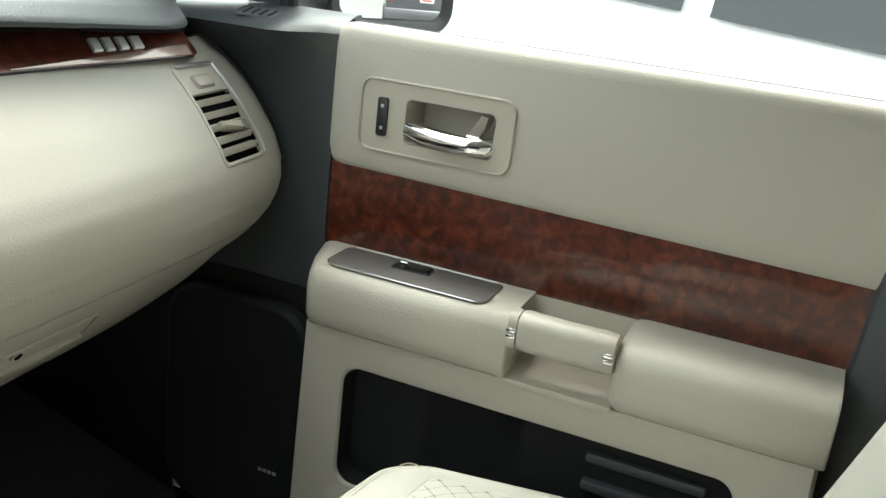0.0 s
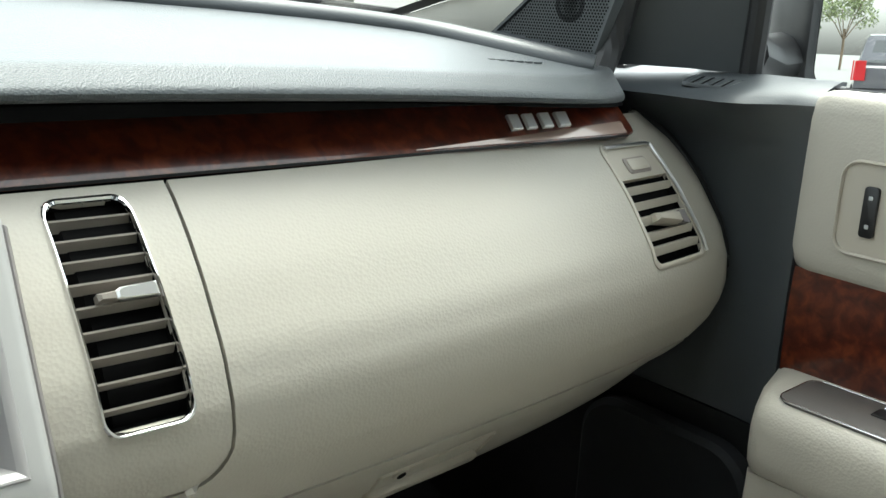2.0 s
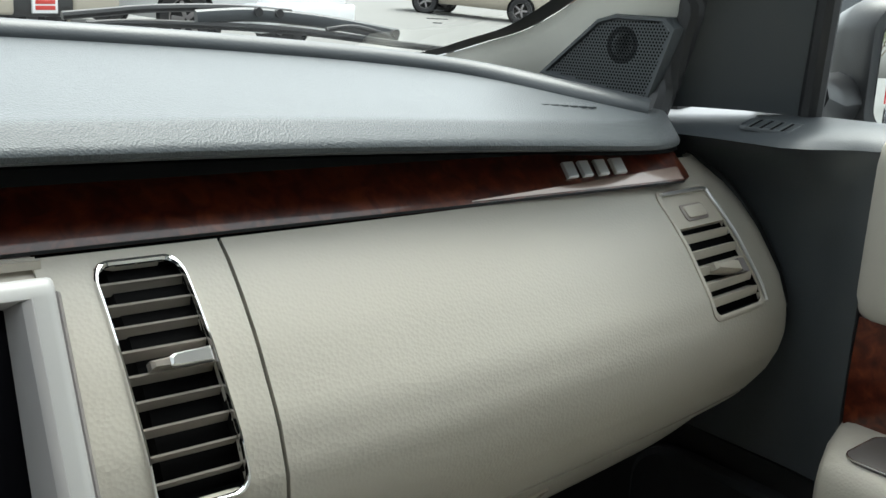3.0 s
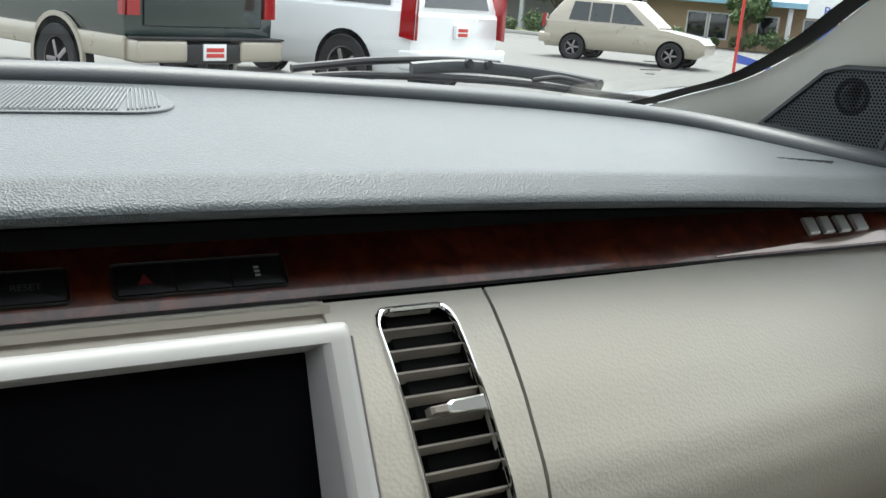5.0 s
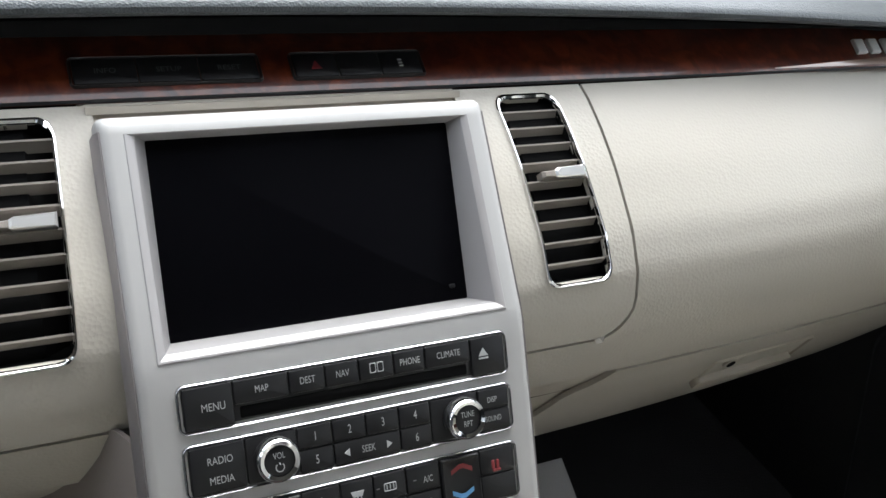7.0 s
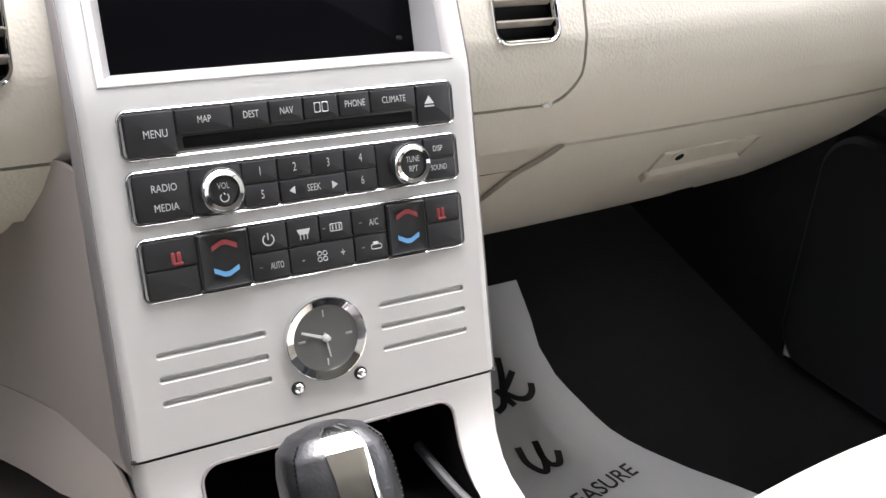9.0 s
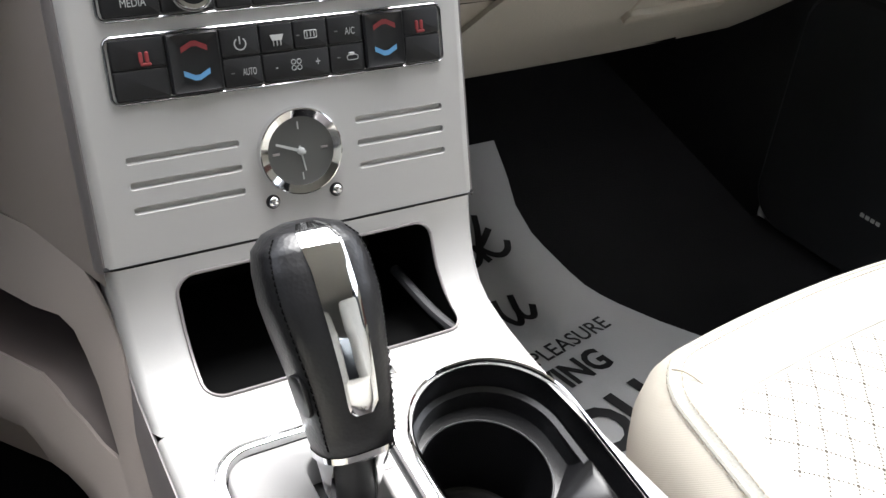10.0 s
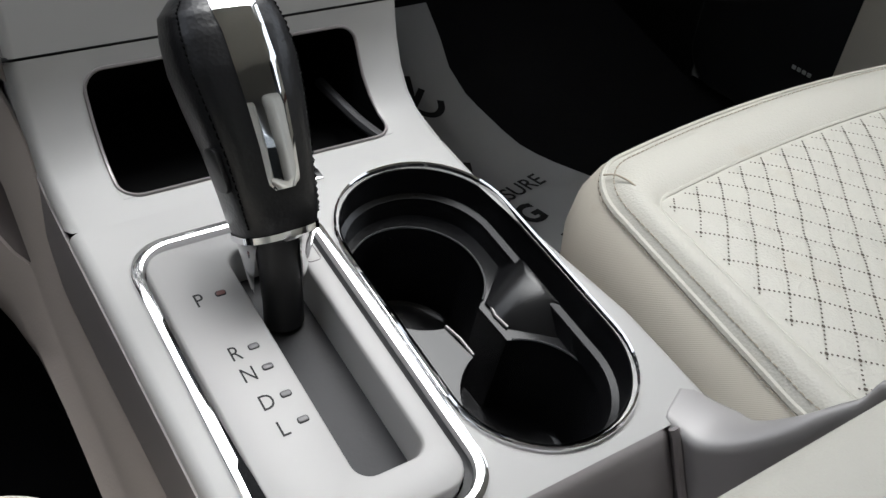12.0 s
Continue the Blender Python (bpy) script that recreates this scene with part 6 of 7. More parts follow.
tube(bm, bar, 0.0092, 16, flat=1.1)
part("door_handle", bm, M_chrome, bezel, "curved chrome door handle")
bm = bmesh.new()
loop = [(0.222, 0.823), (0.238, 0.823), (0.245, 0.836), (0.248, 0.850), (0.240, 0.8515), (0.232, 0.838)]
rings(bm, bz, [(loop, -0.016), (loop, 0.0), ([(u * 0.9 + 0.0238, v * 0.9 + 0.0838) for u, v in loop], 0.002)], True)
part("handle_web", bm, M_chrome, bezel, "chrome upright of the handle")
# wood band
bm = bmesh.new()
sheet(bm, [[door_f(u, v, -0.004 + 0.003 * math.sin(math.pi * (v - 0.668) / 0.1)) for v in (0.662, 0.675, 0.69, 0.71, 0.73, 0.75, 0.768)] for u in [0.064 + 0.600 * i / 20 for i in range(21)]])
thick(bm, 0.004)
part("wood_band", bm, M_burl, door, "glossy burl wood band")
# armrest: two padded blocks with a pull grip between
ARM = [(0.752, 0.674), (0.735, 0.673), (0.705, 0.6715), (0.684, 0.6690), (0.673, 0.6640), (0.667, 0.654), (0.665, 0.638), (0.666, 0.618), (0.669, 0.604), (0.676, 0.599), (0.72, 0.597)]


def arm_block(u0, u1, slant, rise=0.0):
    bm = bmesh.new()
    rows = []
    for k, i in ((0.0, 0.006), (0.006, 0.0015), (0.014, 0.0), (0.5, 0.0), (1.0, 0.0)):
        u = u0 + (u1 - u0) * k if k in (0.5, 1.0) else u0 + k
        rows.append([(x + i * (1 if x < 0.7 else 0), -(u + slant * max(0.0, (x - 0.665) / 0.08) * (1 if k < 0.4 else 0)), z + rise * (1 if z > 0.65 else 0) - i * (1 if z > 0.65 else -1)) for x, z in ARM])
    rows.append([(x + 0.002, -(u1 + 0.002), z) for x, z in ARM])
    vs = sheet(bm, rows)
    bm.faces.new(vs[0])
    bm.faces.new(list(reversed(vs[-1])))
    return bm


arm = part("armrest", arm_block(0.087, 0.322, -0.024), M_beige, door, "beige padded armrest with switch plate", smooth=50)
part("rear_armrest", arm_block(0.432, 0.634, 0.0), M_beige, door, "beige padded elbow rest", smooth=50)
bm = bmesh.new()
sheet(bm, [[(0.748, y, 0.674), (0.746, y, 0.650), (0.742, y, 0.615), (0.700, y, 0.604), (0.672, y, 0.602), (0.672, y, 0.597)] for y in (-0.318, -0.376, -0.436)])
thick(bm, 0.002)
part("grip_tray", bm, M_beige_hard, door)
bm = bmesh.new()
gf2 = lambda u, v, w: Vector((0.6775 + u, -w, 0.6565 + v))
rings(bm, gf2, [(rr(0.029, 0.038, 0.011, 0, 0, 5), 0.334), (rr(0.031, 0.041, 0.012, 0, 0, 5), 0.338), (rr(0.031, 0.041, 0.012, 0, -0.001, 5), 0.38), (rr(0.031, 0.041, 0.012, 0, 0, 5), 0.421), (rr(0.029, 0.038, 0.011, 0, 0, 5), 0.425)], True, True)
grip = part("pull_grip", bm, M_beige, door, "beige padded pull grip")
for w in (0.3285, 0.4280):
    bm = bmesh.new()
    rings(bm, gf2, [(rr(0.030, 0.040, 0.011, 0, 0, 5), w - 0.0045), (rr(0.0285, 0.0385, 0.011, 0, 0, 5), w + 0.0045)], True, True)
    part("grip_collar", bm, M_beige_hard, grip)
    bm = bmesh.new()
    for d in (-0.0042, 0.0020):
        slab(bm, lambda u, v, q: Vector((0.6615 - q, -(w + u), 0.658 + v + d)), 0.0095, 0.0042, 0.001, 0.0, 0.0022)
    part("chrome_clip", bm, M_chrome, grip, "chrome clip")
# switch plate
sp = plane_frame((0.722, 0, 0.6735), (0, -1, 0), (1, 0, 0.02))
sp_f = lambda u, v, w: Vector((0.7225 + v, -u, 0.6725 - 0.05 * max(0.0, 0.0 - v) + w))
M_switch = surface("grey_brown_plastic", (0.115, 0.105, 0.10), 0.42, vary=0.05, grain=0.1, grain_scale=900)
bm = bmesh.new()
slab(bm, sp_f, 0.190, 0.062, 0.013, -0.006, 0.0012, 0.195, -0.0095, n=6)
part("switch_plate", bm, M_switch, arm, "dark grey-brown switch plate")
bm = bmesh.new()
tube(bm, [sp_f(u, v, 0.0006) for u, v in rr(0.191, 0.063, 0.013, 0.195, -0.0095, 6)], 0.0008, 6, close=True)
part("plate_edge", bm, M_chrome_soft, arm)
bm = bmesh.new()
slab(bm, sp_f, 0.046, 0.018, 0.002, 0.0010, 0.0018, 0.189, -0.001)
part("switch_well", bm, M_black, arm)
bm = bmesh.new()
rings(bm, sp_f, [(rr(0.030, 0.015, 0.002, 0.195, -0.001, 3), 0.0015), (rr(0.029, 0.014, 0.002, 0.195, -0.001, 3), 0.0055), (rr(0.022, 0.010, 0.002, 0.196, -0.001, 3), 0.0045)], True)
part("window_switch", bm, M_black, arm, "black window switch")
bm = bmesh.new()
tube(bm, [sp_f(0.170, 0.0075, 0.003), sp_f(0.211, 0.0075, 0.003)], 0.0011, 6)
part("switch_trim", bm, M_chrome, arm, "chrome line on the switch")
# lower panel with map pocket and speaker
low = plane_frame((0.677, 0, 0), (0, -1, 0), (0, 0, 1))
bm = bmesh.new()
outer = [(0.080, 0.30), (0.083, 0.45), (0.087, 0.598), (0.36, 0.598), (0.628, 0.598), (0.632, 0.45), (0.635, 0.30)]
pocket = rr(0.435, 0.152, 0.022, 0.3515, 0.4850, 6)
fill_loops(bm, low, [outer, pocket], 0.0)
rings(bm, low, [(pocket, 0.0), (rr(0.432, 0.149, 0.0215, 0.3515, 0.4850, 6), -0.0008), (rr(0.429, 0.146, 0.021, 0.3515, 0.4850, 6), -0.004)], False)
rings(bm, low, [(outer, 0.0), ([(u + (0.004 if u > 0.3 else -0.004), v) for u, v in outer], -0.006), ([(u + (0.006 if u > 0.3 else -0.006), v) for u, v in outer], -0.073)], False)
part("lower_panel", bm, M_beige, door, "beige lower panel with open map pocket", smooth=45)
bm = bmesh.new()
rings(bm, low, [(rr(0.429, 0.146, 0.021, 0.3515, 0.4850, 6), -0.004), (rr(0.425, 0.142, 0.02, 0.3515, 0.4850, 6), -0.030)], False)
rows = []
for i in range(61):
    u = 0.13 + 0.445 * i / 60
    # a round bottle bay between two flat bays
    q = (u - 0.285) / 0.055
    dip = -0.030 - (0.022 * math.sqrt(1 - q * q) if abs(q) < 1 else 0.0)
    rows.append([low(u, v, dip) for v in (0.40, 0.45, 0.50, 0.57)])
sheet(bm, rows)
part("pocket_liner", bm, M_mesh, door, "charcoal moulded map pocket", smooth=60)
for v in (0.528, 0.495):
    bm = bmesh.new()
    slab(bm, low, 0.125, 0.012, 0.004, -0.031, -0.020, 0.478, v, edge=0.003)
    part("pocket_rib", bm, M_charcoal, door)
# speaker in the dark front corner
spk = plane_frame((0.7435, 0, 0), (0, -1, 0), (0, 0, 1))
bm = bmesh.new()
rings(bm, spk, [(rr(0.215, 0.31, 0.05, -0.045, 0.425, 8), -0.004), (rr(0.213, 0.308, 0.05, -0.045, 0.425, 8), 0.010), (rr(0.200, 0.296, 0.045, -0.045, 0.425, 8), 0.016), (rr(0.190, 0.286, 0.04, -0.045, 0.425, 8), 0.014)], True)
speaker = part("speaker_cover", bm, M_mesh, door, "black speaker cover")
for k in range(4):
    bm = bmesh.new()
    slab(bm, spk, 0.0055, 0.0050, 0.001, 0.013, 0.0146, 0.002 + 0.0072 * k, 0.352)
    part("maker_bar", bm, M_legend, speaker, "pale plain bar")
bm = bmesh.new()
tube(bm, [(0.764, -0.612, 0.893), (0.764, -0.612, 0.918)], 0.0042, 10)
tube(bm, [(0.764, -0.612, 0.893), (0.764, -0.612, 0.897)], 0.008, 12)
part("lock_pin", bm, M_black, door, "black lock pin")
# window pane and frame
bm = bmesh.new()
sheet(bm, [[(0.789, y, 0.925), (0.770, y, 1.08), (0.730, y, 1.24)] for y in (0.015, -0.35, -0.735)])
pane = part("window_pane", bm, M_glass, door, "clear side window")
pane.visible_shadow = False
bm = bmesh.new()
tube(bm, [(0.782, 0.028, 0.92), (0.764, 0.012, 1.08), (0.735, -0.01, 1.22)], 0.011, 10)
tube(bm, [(0.735, -0.01, 1.22), (0.722, -0.05, 1.25), (0.722, -0.74, 1.26)], 0.014, 10)
box(bm, (0.735, -0.80, 0.92), (0.79, -0.735, 1.26), 0.006)
part("window_frame", bm, M_seal, door, "black window frame")
# sail panel ahead of the window
bm = bmesh.new()
sheet(bm, [[(0.776, 0.03, 0.928), (0.757, 0.02, 1.06), (0.735, -0.005, 1.22)], [(0.748, 0.075, 0.93), (0.735, 0.07, 1.06), (0.705, 0.03, 1.20)], [(0.722, 0.122, 0.93), (0.708, 0.115, 1.03), (0.680, 0.06, 1.16)], [(0.697, 0.165, 0.925), (0.692, 0.140, 1.03), (0.662, 0.075, 1.15)]])
thick(bm, 0.006)
part("sail_panel", bm, M_charcoal, door, "charcoal mirror sail")

# ---- exterior mirror ----
MN = Vector((-0.42, -0.907, 0.02)).normalized()
MU = Vector((0.907, -0.42, 0)).normalized()
mirror = thing("door_mirror", "black exterior door mirror on the passenger side", "mirror", at=(0.86, 0.06, 0.93))
mf = plane_frame((0.992, 0.002, 0.967), MU, MN.cross(MU))
bm = bmesh.new()
rings(bm, mf, [(rr(0.175, 0.110, 0.02, 0, 0, 6), -0.001), (rr(0.174, 0.109, 0.02, 0, 0, 6), 0.001)], True)
part("mirror_glass", bm, M_mirror, mirror, "clear mirror glass")
bm = bmesh.new()
o = lambda i, w: (rr(0.215 - 2 * i, 0.146 - 2 * i, 0.035, 0, 0, 8), w)
rings(bm, mf, [(rr(0.173, 0.108, 0.02, 0, 0, 8), -0.0015), (rr(0.182, 0.116, 0.022, 0, 0, 8), 0.004), (rr(0.206, 0.138, 0.032, 0, 0, 8), 0.008), o(0, 0.002), o(-0.003, -0.03), o(0.006, -0.07), o(0.03, -0.10), o(0.06, -0.112)], True)
part("housing", bm, M_black, mirror, "black housing", smooth=60)
bm = bmesh.new()
tube(bm, [(0.79, 0.055, 0.945), (0.86, 0.075, 0.935), (0.93, 0.075, 0.94)], 0.035, 12, flat=0.8)
part("mirror_arm", bm, M_black, mirror)

# ---- cabin shell ----
# dark pillar trim behind the door's rear edge
bm = bmesh.new()
sheet(bm, [[(0.790, y0 + 0.004, z), (0.752, y0, z), (0.738, y0 - 0.006, z), (0.731, y0 - 0.018, z), (0.729, y0 - 0.040, z), (0.731, y0 - 0.13, z), (0.790, y0 - 0.14, z)]
           for z, y0 in ((0.24, -0.627), (0.45, -0.628), (0.55, -0.630), (0.65, -0.634), (0.75, -0.640), (0.82, -0.648), (0.91, -0.658))])
thick(bm, 0.003)
lone("door_pillar_trim", bm, M_charcoal, "charcoal pillar trim behind the door", "trim", kind="structure")
PIL_A = [(0.520, 0.515, 0.940), (0.610, 0.470, 0.947), (0.650, 0.410, 0.962), (0.660, 0.350, 0.978), (0.660, 0.277, 0.996), (0.656, 0.199, 1.030), (0.645, 0.130, 1.068), (0.612, -0.05, 1.152), (0.565, -0.30, 1.248)]
PIL_B = [(0.610, 0.440, 0.928), (0.665, 0.400, 0.930), (0.692, 0.335, 0.932), (0.702, 0.265, 0.938), (0.704, 0.200, 0.952), (0.704, 0.132, 0.985), (0.700, 0.088, 1.032), (0.672, -0.060, 1.130), (0.632, -0.300, 1.240)]
EDGE_A, EDGE_B = smooth_curve(PIL_A, 40), smooth_curve(PIL_B, 40)
for s in (1, -1):
    bm = bmesh.new()
    F = lambda p: Vector((s * p.x, p.y, p.z))
    sheet(bm, [[F(a), F(a.lerp(b, 0.15)) + Vector((-s * 0.004, 0, 0.002)), F(a.lerp(b, 0.38)) + Vector((-s * 0.010, 0, 0.006)), F(a.lerp(b, 0.65)) + Vector((-s * 0.007, -0.002, 0.004)), F(a.lerp(b, 0.88)) + Vector((-s * 0.001, -0.001, 0.001)), F(b)] for a, b in zip(EDGE_A, EDGE_B)])
    thick(bm, 0.004)
    lone("pillar_trim", bm, M_pillar, "cream windscreen pillar trim", "trim", kind="structure")
# tweeter grille at the pillar's foot
tw = plane_frame((0.667, 0, 0), (0, -1, 0), (0, 0, 1))
tri = [(-0.255, 0.953), (-0.190, 1.006), (-0.170, 1.011), (-0.115, 1.009), (-0.105, 1.000), (-0.128, 0.933)]
tweeter = thing("tweeter_grille", "triangular black perforated tweeter grille on the pillar", "speaker", at=(0.69, 0.19, 0.94))


tw_f = lambda u, v, w: tw(u, v, w + 0.12 * (-u - 0.20))
bm = bmesh.new()
ctr_u, ctr_v = -0.163, 0.976
shr = lambda k: [(ctr_u + (u - ctr_u) * k, ctr_v + (v - ctr_v) * k) for u, v in tri]
rings(bm, tw_f, [(shr(1.06), -0.02), (shr(1.04), 0.001), (shr(1.0), 0.004), (shr(0.93), 0.004), (shr(0.90), 0.001)], True)
part("grille_frame", bm, M_charcoal, tweeter, "charcoal rim")
bm = bmesh.new()


def inside(u, v, poly):
    hit = False
    for (u0, v0), (u1, v1) in zip(poly, poly[1:] + poly[:1]):
        if (v0 > v) != (v1 > v) and u < (u1 - u0) * (v - v0) / (v1 - v0) + u0:
            hit = not hit
    return hit


poly = shr(0.89)
for i in range(60):
    for j in range(40):
        u, v = -0.260 + 0.0034 * i + (0.0017 if j % 2 else 0), 0.930 + 0.0029 * j
        if inside(u, v, poly):
            bm.faces.new([bm.verts.new(tw_f(u + 0.0011 * math.cos(q), v + 0.0011 * math.sin(q), 0.0014)) for q in (0, 1.05, 2.09, 3.14, 4.19, 5.24)])
tagged(part("perforation", bm, M_void, tweeter, "grid of small holes", smooth=0), kind="stuff")
bm = bmesh.new()
rings(bm, tw_f, [(disc(0.018, 28, -0.161, 0.984), 0.0009), (disc(0.016, 28, -0.161, 0.984), 0.0012), (disc(0.012, 28, -0.161, 0.984), 0.0010)], True)
part("cone", bm, M_mesh, tweeter)
# black seal between tweeter and door
bm = bmesh.new()
tube(bm, smooth_curve([(0.668, 0.118, 0.915), (0.690, 0.120, 0.95), (0.695, 0.105, 1.01), (0.690, 0.085, 1.06), (0.66, -0.06, 1.145), (0.64, -0.25, 1.225)], 30), 0.012, 10)
lone("door_seal", bm, M_seal, "black rubber door seal", "seal", kind="structure")
# windscreen with black printed border
bm = bmesh.new()


def ws(u, t):
    """The windscreen: u from side to side, t from the bottom up, bulging forwards in the middle."""
    k = t * (len(EDGE_A) - 1)
    j = min(int(k), len(EDGE_A) - 2)
    e = EDGE_A[j].lerp(EDGE_A[j + 1], k - j) + Vector((0.006, 0.008, 0.003))
    bow = (1 - abs(u) ** 2.2)
    return Vector((u * e.x, e.y + 0.10 * bow * (0.35 + 0.65 * t) , e.z - 0.012 * bow * (1 - t)))


sheet(bm, [[ws(-1 + 2 * i / 24, j / 24) for i in range(25)] for j in range(25)])
lone("windscreen", bm, M_laminated, "clear raked windscreen glass", "window", kind="structure")
bm = bmesh.new()
for s in (1, -1):
    sheet(bm, [[Vector((s * (p.x + a), p.y + b, p.z + c)) for p in EDGE_A] for a, b, c in ((0.012, 0.010, 0.004), (0.003, 0.003, 0.001), (-0.002, 0.004, 0.0005), (-0.017, 0.010, 0.0030))])
lone("windscreen_border", bm, M_seal, "black printed windscreen border", "trim", kind="structure")
# small print in the lower corner of the windscreen
bm = bmesh.new()
for j, (u0, u1) in enumerate(((0.582, 0.600), (0.590, 0.602), (0.578, 0.606), (0.586, 0.598))):
    z = 1.009 - 0.0042 * j
    sheet(bm, [[Vector((u, 0.345, q)) for u in (u0, (u0 + u1) / 2, u1)] for q in (z, z + 0.0009)])
tagged(lone("windscreen_print", bm, M_rubber, "tiny dark printed bars in the windscreen corner", "marking"), kind="structure")
# roof, rear and sides, out of view; the walls are dark to cut bounced light
bm = bmesh.new()
sheet(bm, [[(x, y, 1.30 - 0.06 * (x / 0.62) ** 2 - 0.03 * max(0.0, (y + 0.6) / 0.4) ** 2) for x in (-0.775, -0.70, -0.64, -0.40, 0.0, 0.40, 0.64, 0.70, 0.775)] for y in (-0.24, -0.5, -0.8, -1.4, -2.2, -2.7)])
thick(bm, 0.02)
lone("ceiling", bm, M_roof, "cream cloth headliner", "ceiling", kind="structure")
for s in (1, -1):
    bm = bmesh.new()
    if s < 0:
        box(bm, (-0.80, -0.74, 0.2), (-0.752, 0.30, 0.92), 0.004)
        # block over the driver's window, added to hold back light from the left
        box(bm, (-0.79, -0.80, 0.9), (-0.72, -0.20, 1.27), 0.01)
    box(bm, (min(s * 0.752, s * 0.80), -2.7, 0.2), (max(s * 0.752, s * 0.80), -0.745, 0.92), 0.004)
    box(bm, (min(s * 0.70, s * 0.78), -0.92, 0.9), (max(s * 0.70, s * 0.78), -0.80, 1.28), 0.01)
    box(bm, (min(s * 0.70, s * 0.78), -1.95, 0.9), (max(s * 0.70, s * 0.78), -1.82, 1.28), 0.01)
    lone("wall_right" if s > 0 else "wall_left_block", bm, M_charcoal, "plain dark unseen side wall of the cabin", "wall", kind="structure")
bm = bmesh.new()
box(bm, (-0.80, -2.75, 0.2), (0.80, -2.70, 0.95), 0.004)
lone("wall_rear", bm, M_charcoal, "plain dark rear wall of the cabin", "wall", kind="structure")
M_privacy = clear_glass("privacy_glass", (0.22, 0.228, 0.228))
for s in (1, -1):
    for k, (y0, y1) in enumerate(((-1.82, -0.92), (-2.70, -1.95))):
        bm = bmesh.new()
        sheet(bm, [[(s * 0.788, y, 0.915), (s * 0.765, y, 1.1), (s * 0.70, y, 1.275)] for y in (y0, y1)])
        g = lone("window_%d" % (2 * k + (1 if s > 0 else 2)), bm, M_privacy, "dark tinted rear side window", "window", kind="structure")
bm = bmesh.new()
sheet(bm, [[(x, -2.72, 0.94), (x, -2.70, 1.27)] for x in (-0.78, 0.78)])
lone("window_5", bm, M_privacy, "dark tinted rear window", "window", kind="structure")
# kick panel and firewall ends
for s in (1, -1):
    bm = bmesh.new()
    box(bm, (min(s * 0.735, s * 0.79), 0.14, 0.2), (max(s * 0.735, s * 0.79), 0.60, 0.93), 0.006)
    lone("kick_panel", bm, M_black, "black kick panel beside the footwell", "trim", kind="structure")
# wiper and cowl outside the glass
bm = bmesh.new()
sheet(bm, [[(x, 0.50 - 0.08 * (abs(x) / 0.7) ** 2.2 + d, 0.918 + h) for d, h in ((-0.01, 0.004), (0.06, 0.012), (0.16, 0.012), (0.2, 0.0))] for x in [-0.72 + 1.44 * i / 16 for i in range(17)]])
thick(bm, 0.003)
lone("cowl", bm, M_black, "black plastic cowl under the windscreen", "trim", kind="structure")
wiper = thing("wiper", "black windscreen wiper resting on the glass", "wiper", at=(0.3, 0.45, 0.95))
bm = bmesh.new()
tube(bm, smooth_curve([(0.27, 0.531, 0.988), (0.31, 0.529, 0.993), (0.36, 0.525, 0.999), (0.44, 0.518, 1.003), (0.51, 0.508, 1.001)], 24), 0.0055, 8, flat=0.8)
part("wiper_arm", bm, M_black, wiper, "black steel wiper arm")
bm = bmesh.new()
tube(bm, smooth_curve([(0.40, 0.512, 0.992), (0.46, 0.510, 0.997), (0.52, 0.503, 0.995), (0.58, 0.492, 0.989), (0.635, 0.478, 0.981)], 24), 0.0050, 8, flat=1.5)
part("wiper_bridge", bm, M_charcoal, wiper, "grey-black bridge of the blade")
for x, y, z in ((0.468, 0.505, 1.000), (0.492, 0.503, 0.9995), (0.628, 0.474, 0.983)):
    bm = bmesh.new()
    tube(bm, [(x, y - 0.004, z), (x, y + 0.004, z)], 0.0048, 10)
    part("pivot", bm, M_seal, wiper)
bm = bmesh.new()
tube(bm, smooth_curve([(0.545, 0.490, 0.984), (0.58, 0.484, 0.988), (0.62, 0.475, 0.980)], 12), 0.003, 8)
part("yoke", bm, M_black, wiper)
bm = bmesh.new()
tube(bm, smooth_curve([(0.29, 0.520, 0.980), (0.35, 0.515, 0.984), (0.50, 0.500, 0.982), (0.62, 0.470, 0.972), (0.69, 0.440, 0.966)], 24), 0.0035, 8, flat=1.2)
part("wiper_blade", bm, M_seal, wiper, "black rubber wiper blade")
# ---- outside ----
TILT = math.radians(4.6)
GROUND = Matrix.Translation((0, -0.4, -0.42)) @ Matrix.Rotation(TILT, 4, "X")
M_asphalt = surface("pale_worn_asphalt", (0.17, 0.17, 0.16), 0.9, vary=0.12, vary_scale=0.6, grain=0.4, grain_scale=60)
M_grass = surface("dry_grass", (0.10, 0.12, 0.04), 0.9, vary=0.3, vary_scale=1.5, grain=0.5, grain_scale=20)
M_concrete = surface("pale_concrete", (0.42, 0.41, 0.39), 0.85, vary=0.08, vary_scale=3)
M_white = surface("white_car_paint", (0.86, 0.87, 0.88), 0.25, vary=0.02, coat=1.0)
M_green = surface("dark_green_car_paint", (0.008, 0.022, 0.018), 0.2, vary=0.05, coat=1.0)
M_tan = surface("champagne_car_paint", (0.42, 0.38, 0.31), 0.3, metal=0.3, vary=0.03, coat=1.0)
M_dark_red = surface("grey_car_paint", (0.05, 0.05, 0.06), 0.25, vary=0.03, coat=1.0)
M_tyre = surface("tyre_rubber", (0.02, 0.02, 0.021), 0.8, vary=0.1)
M_tail = surface("red_lamp_lens", (0.30, 0.008, 0.011), 0.15, vary=0.1, coat=1.0)
M_carglass = surface("dark_car_glass", (0.02, 0.024, 0.026), 0.05, vary=0.1, spec=0.8)
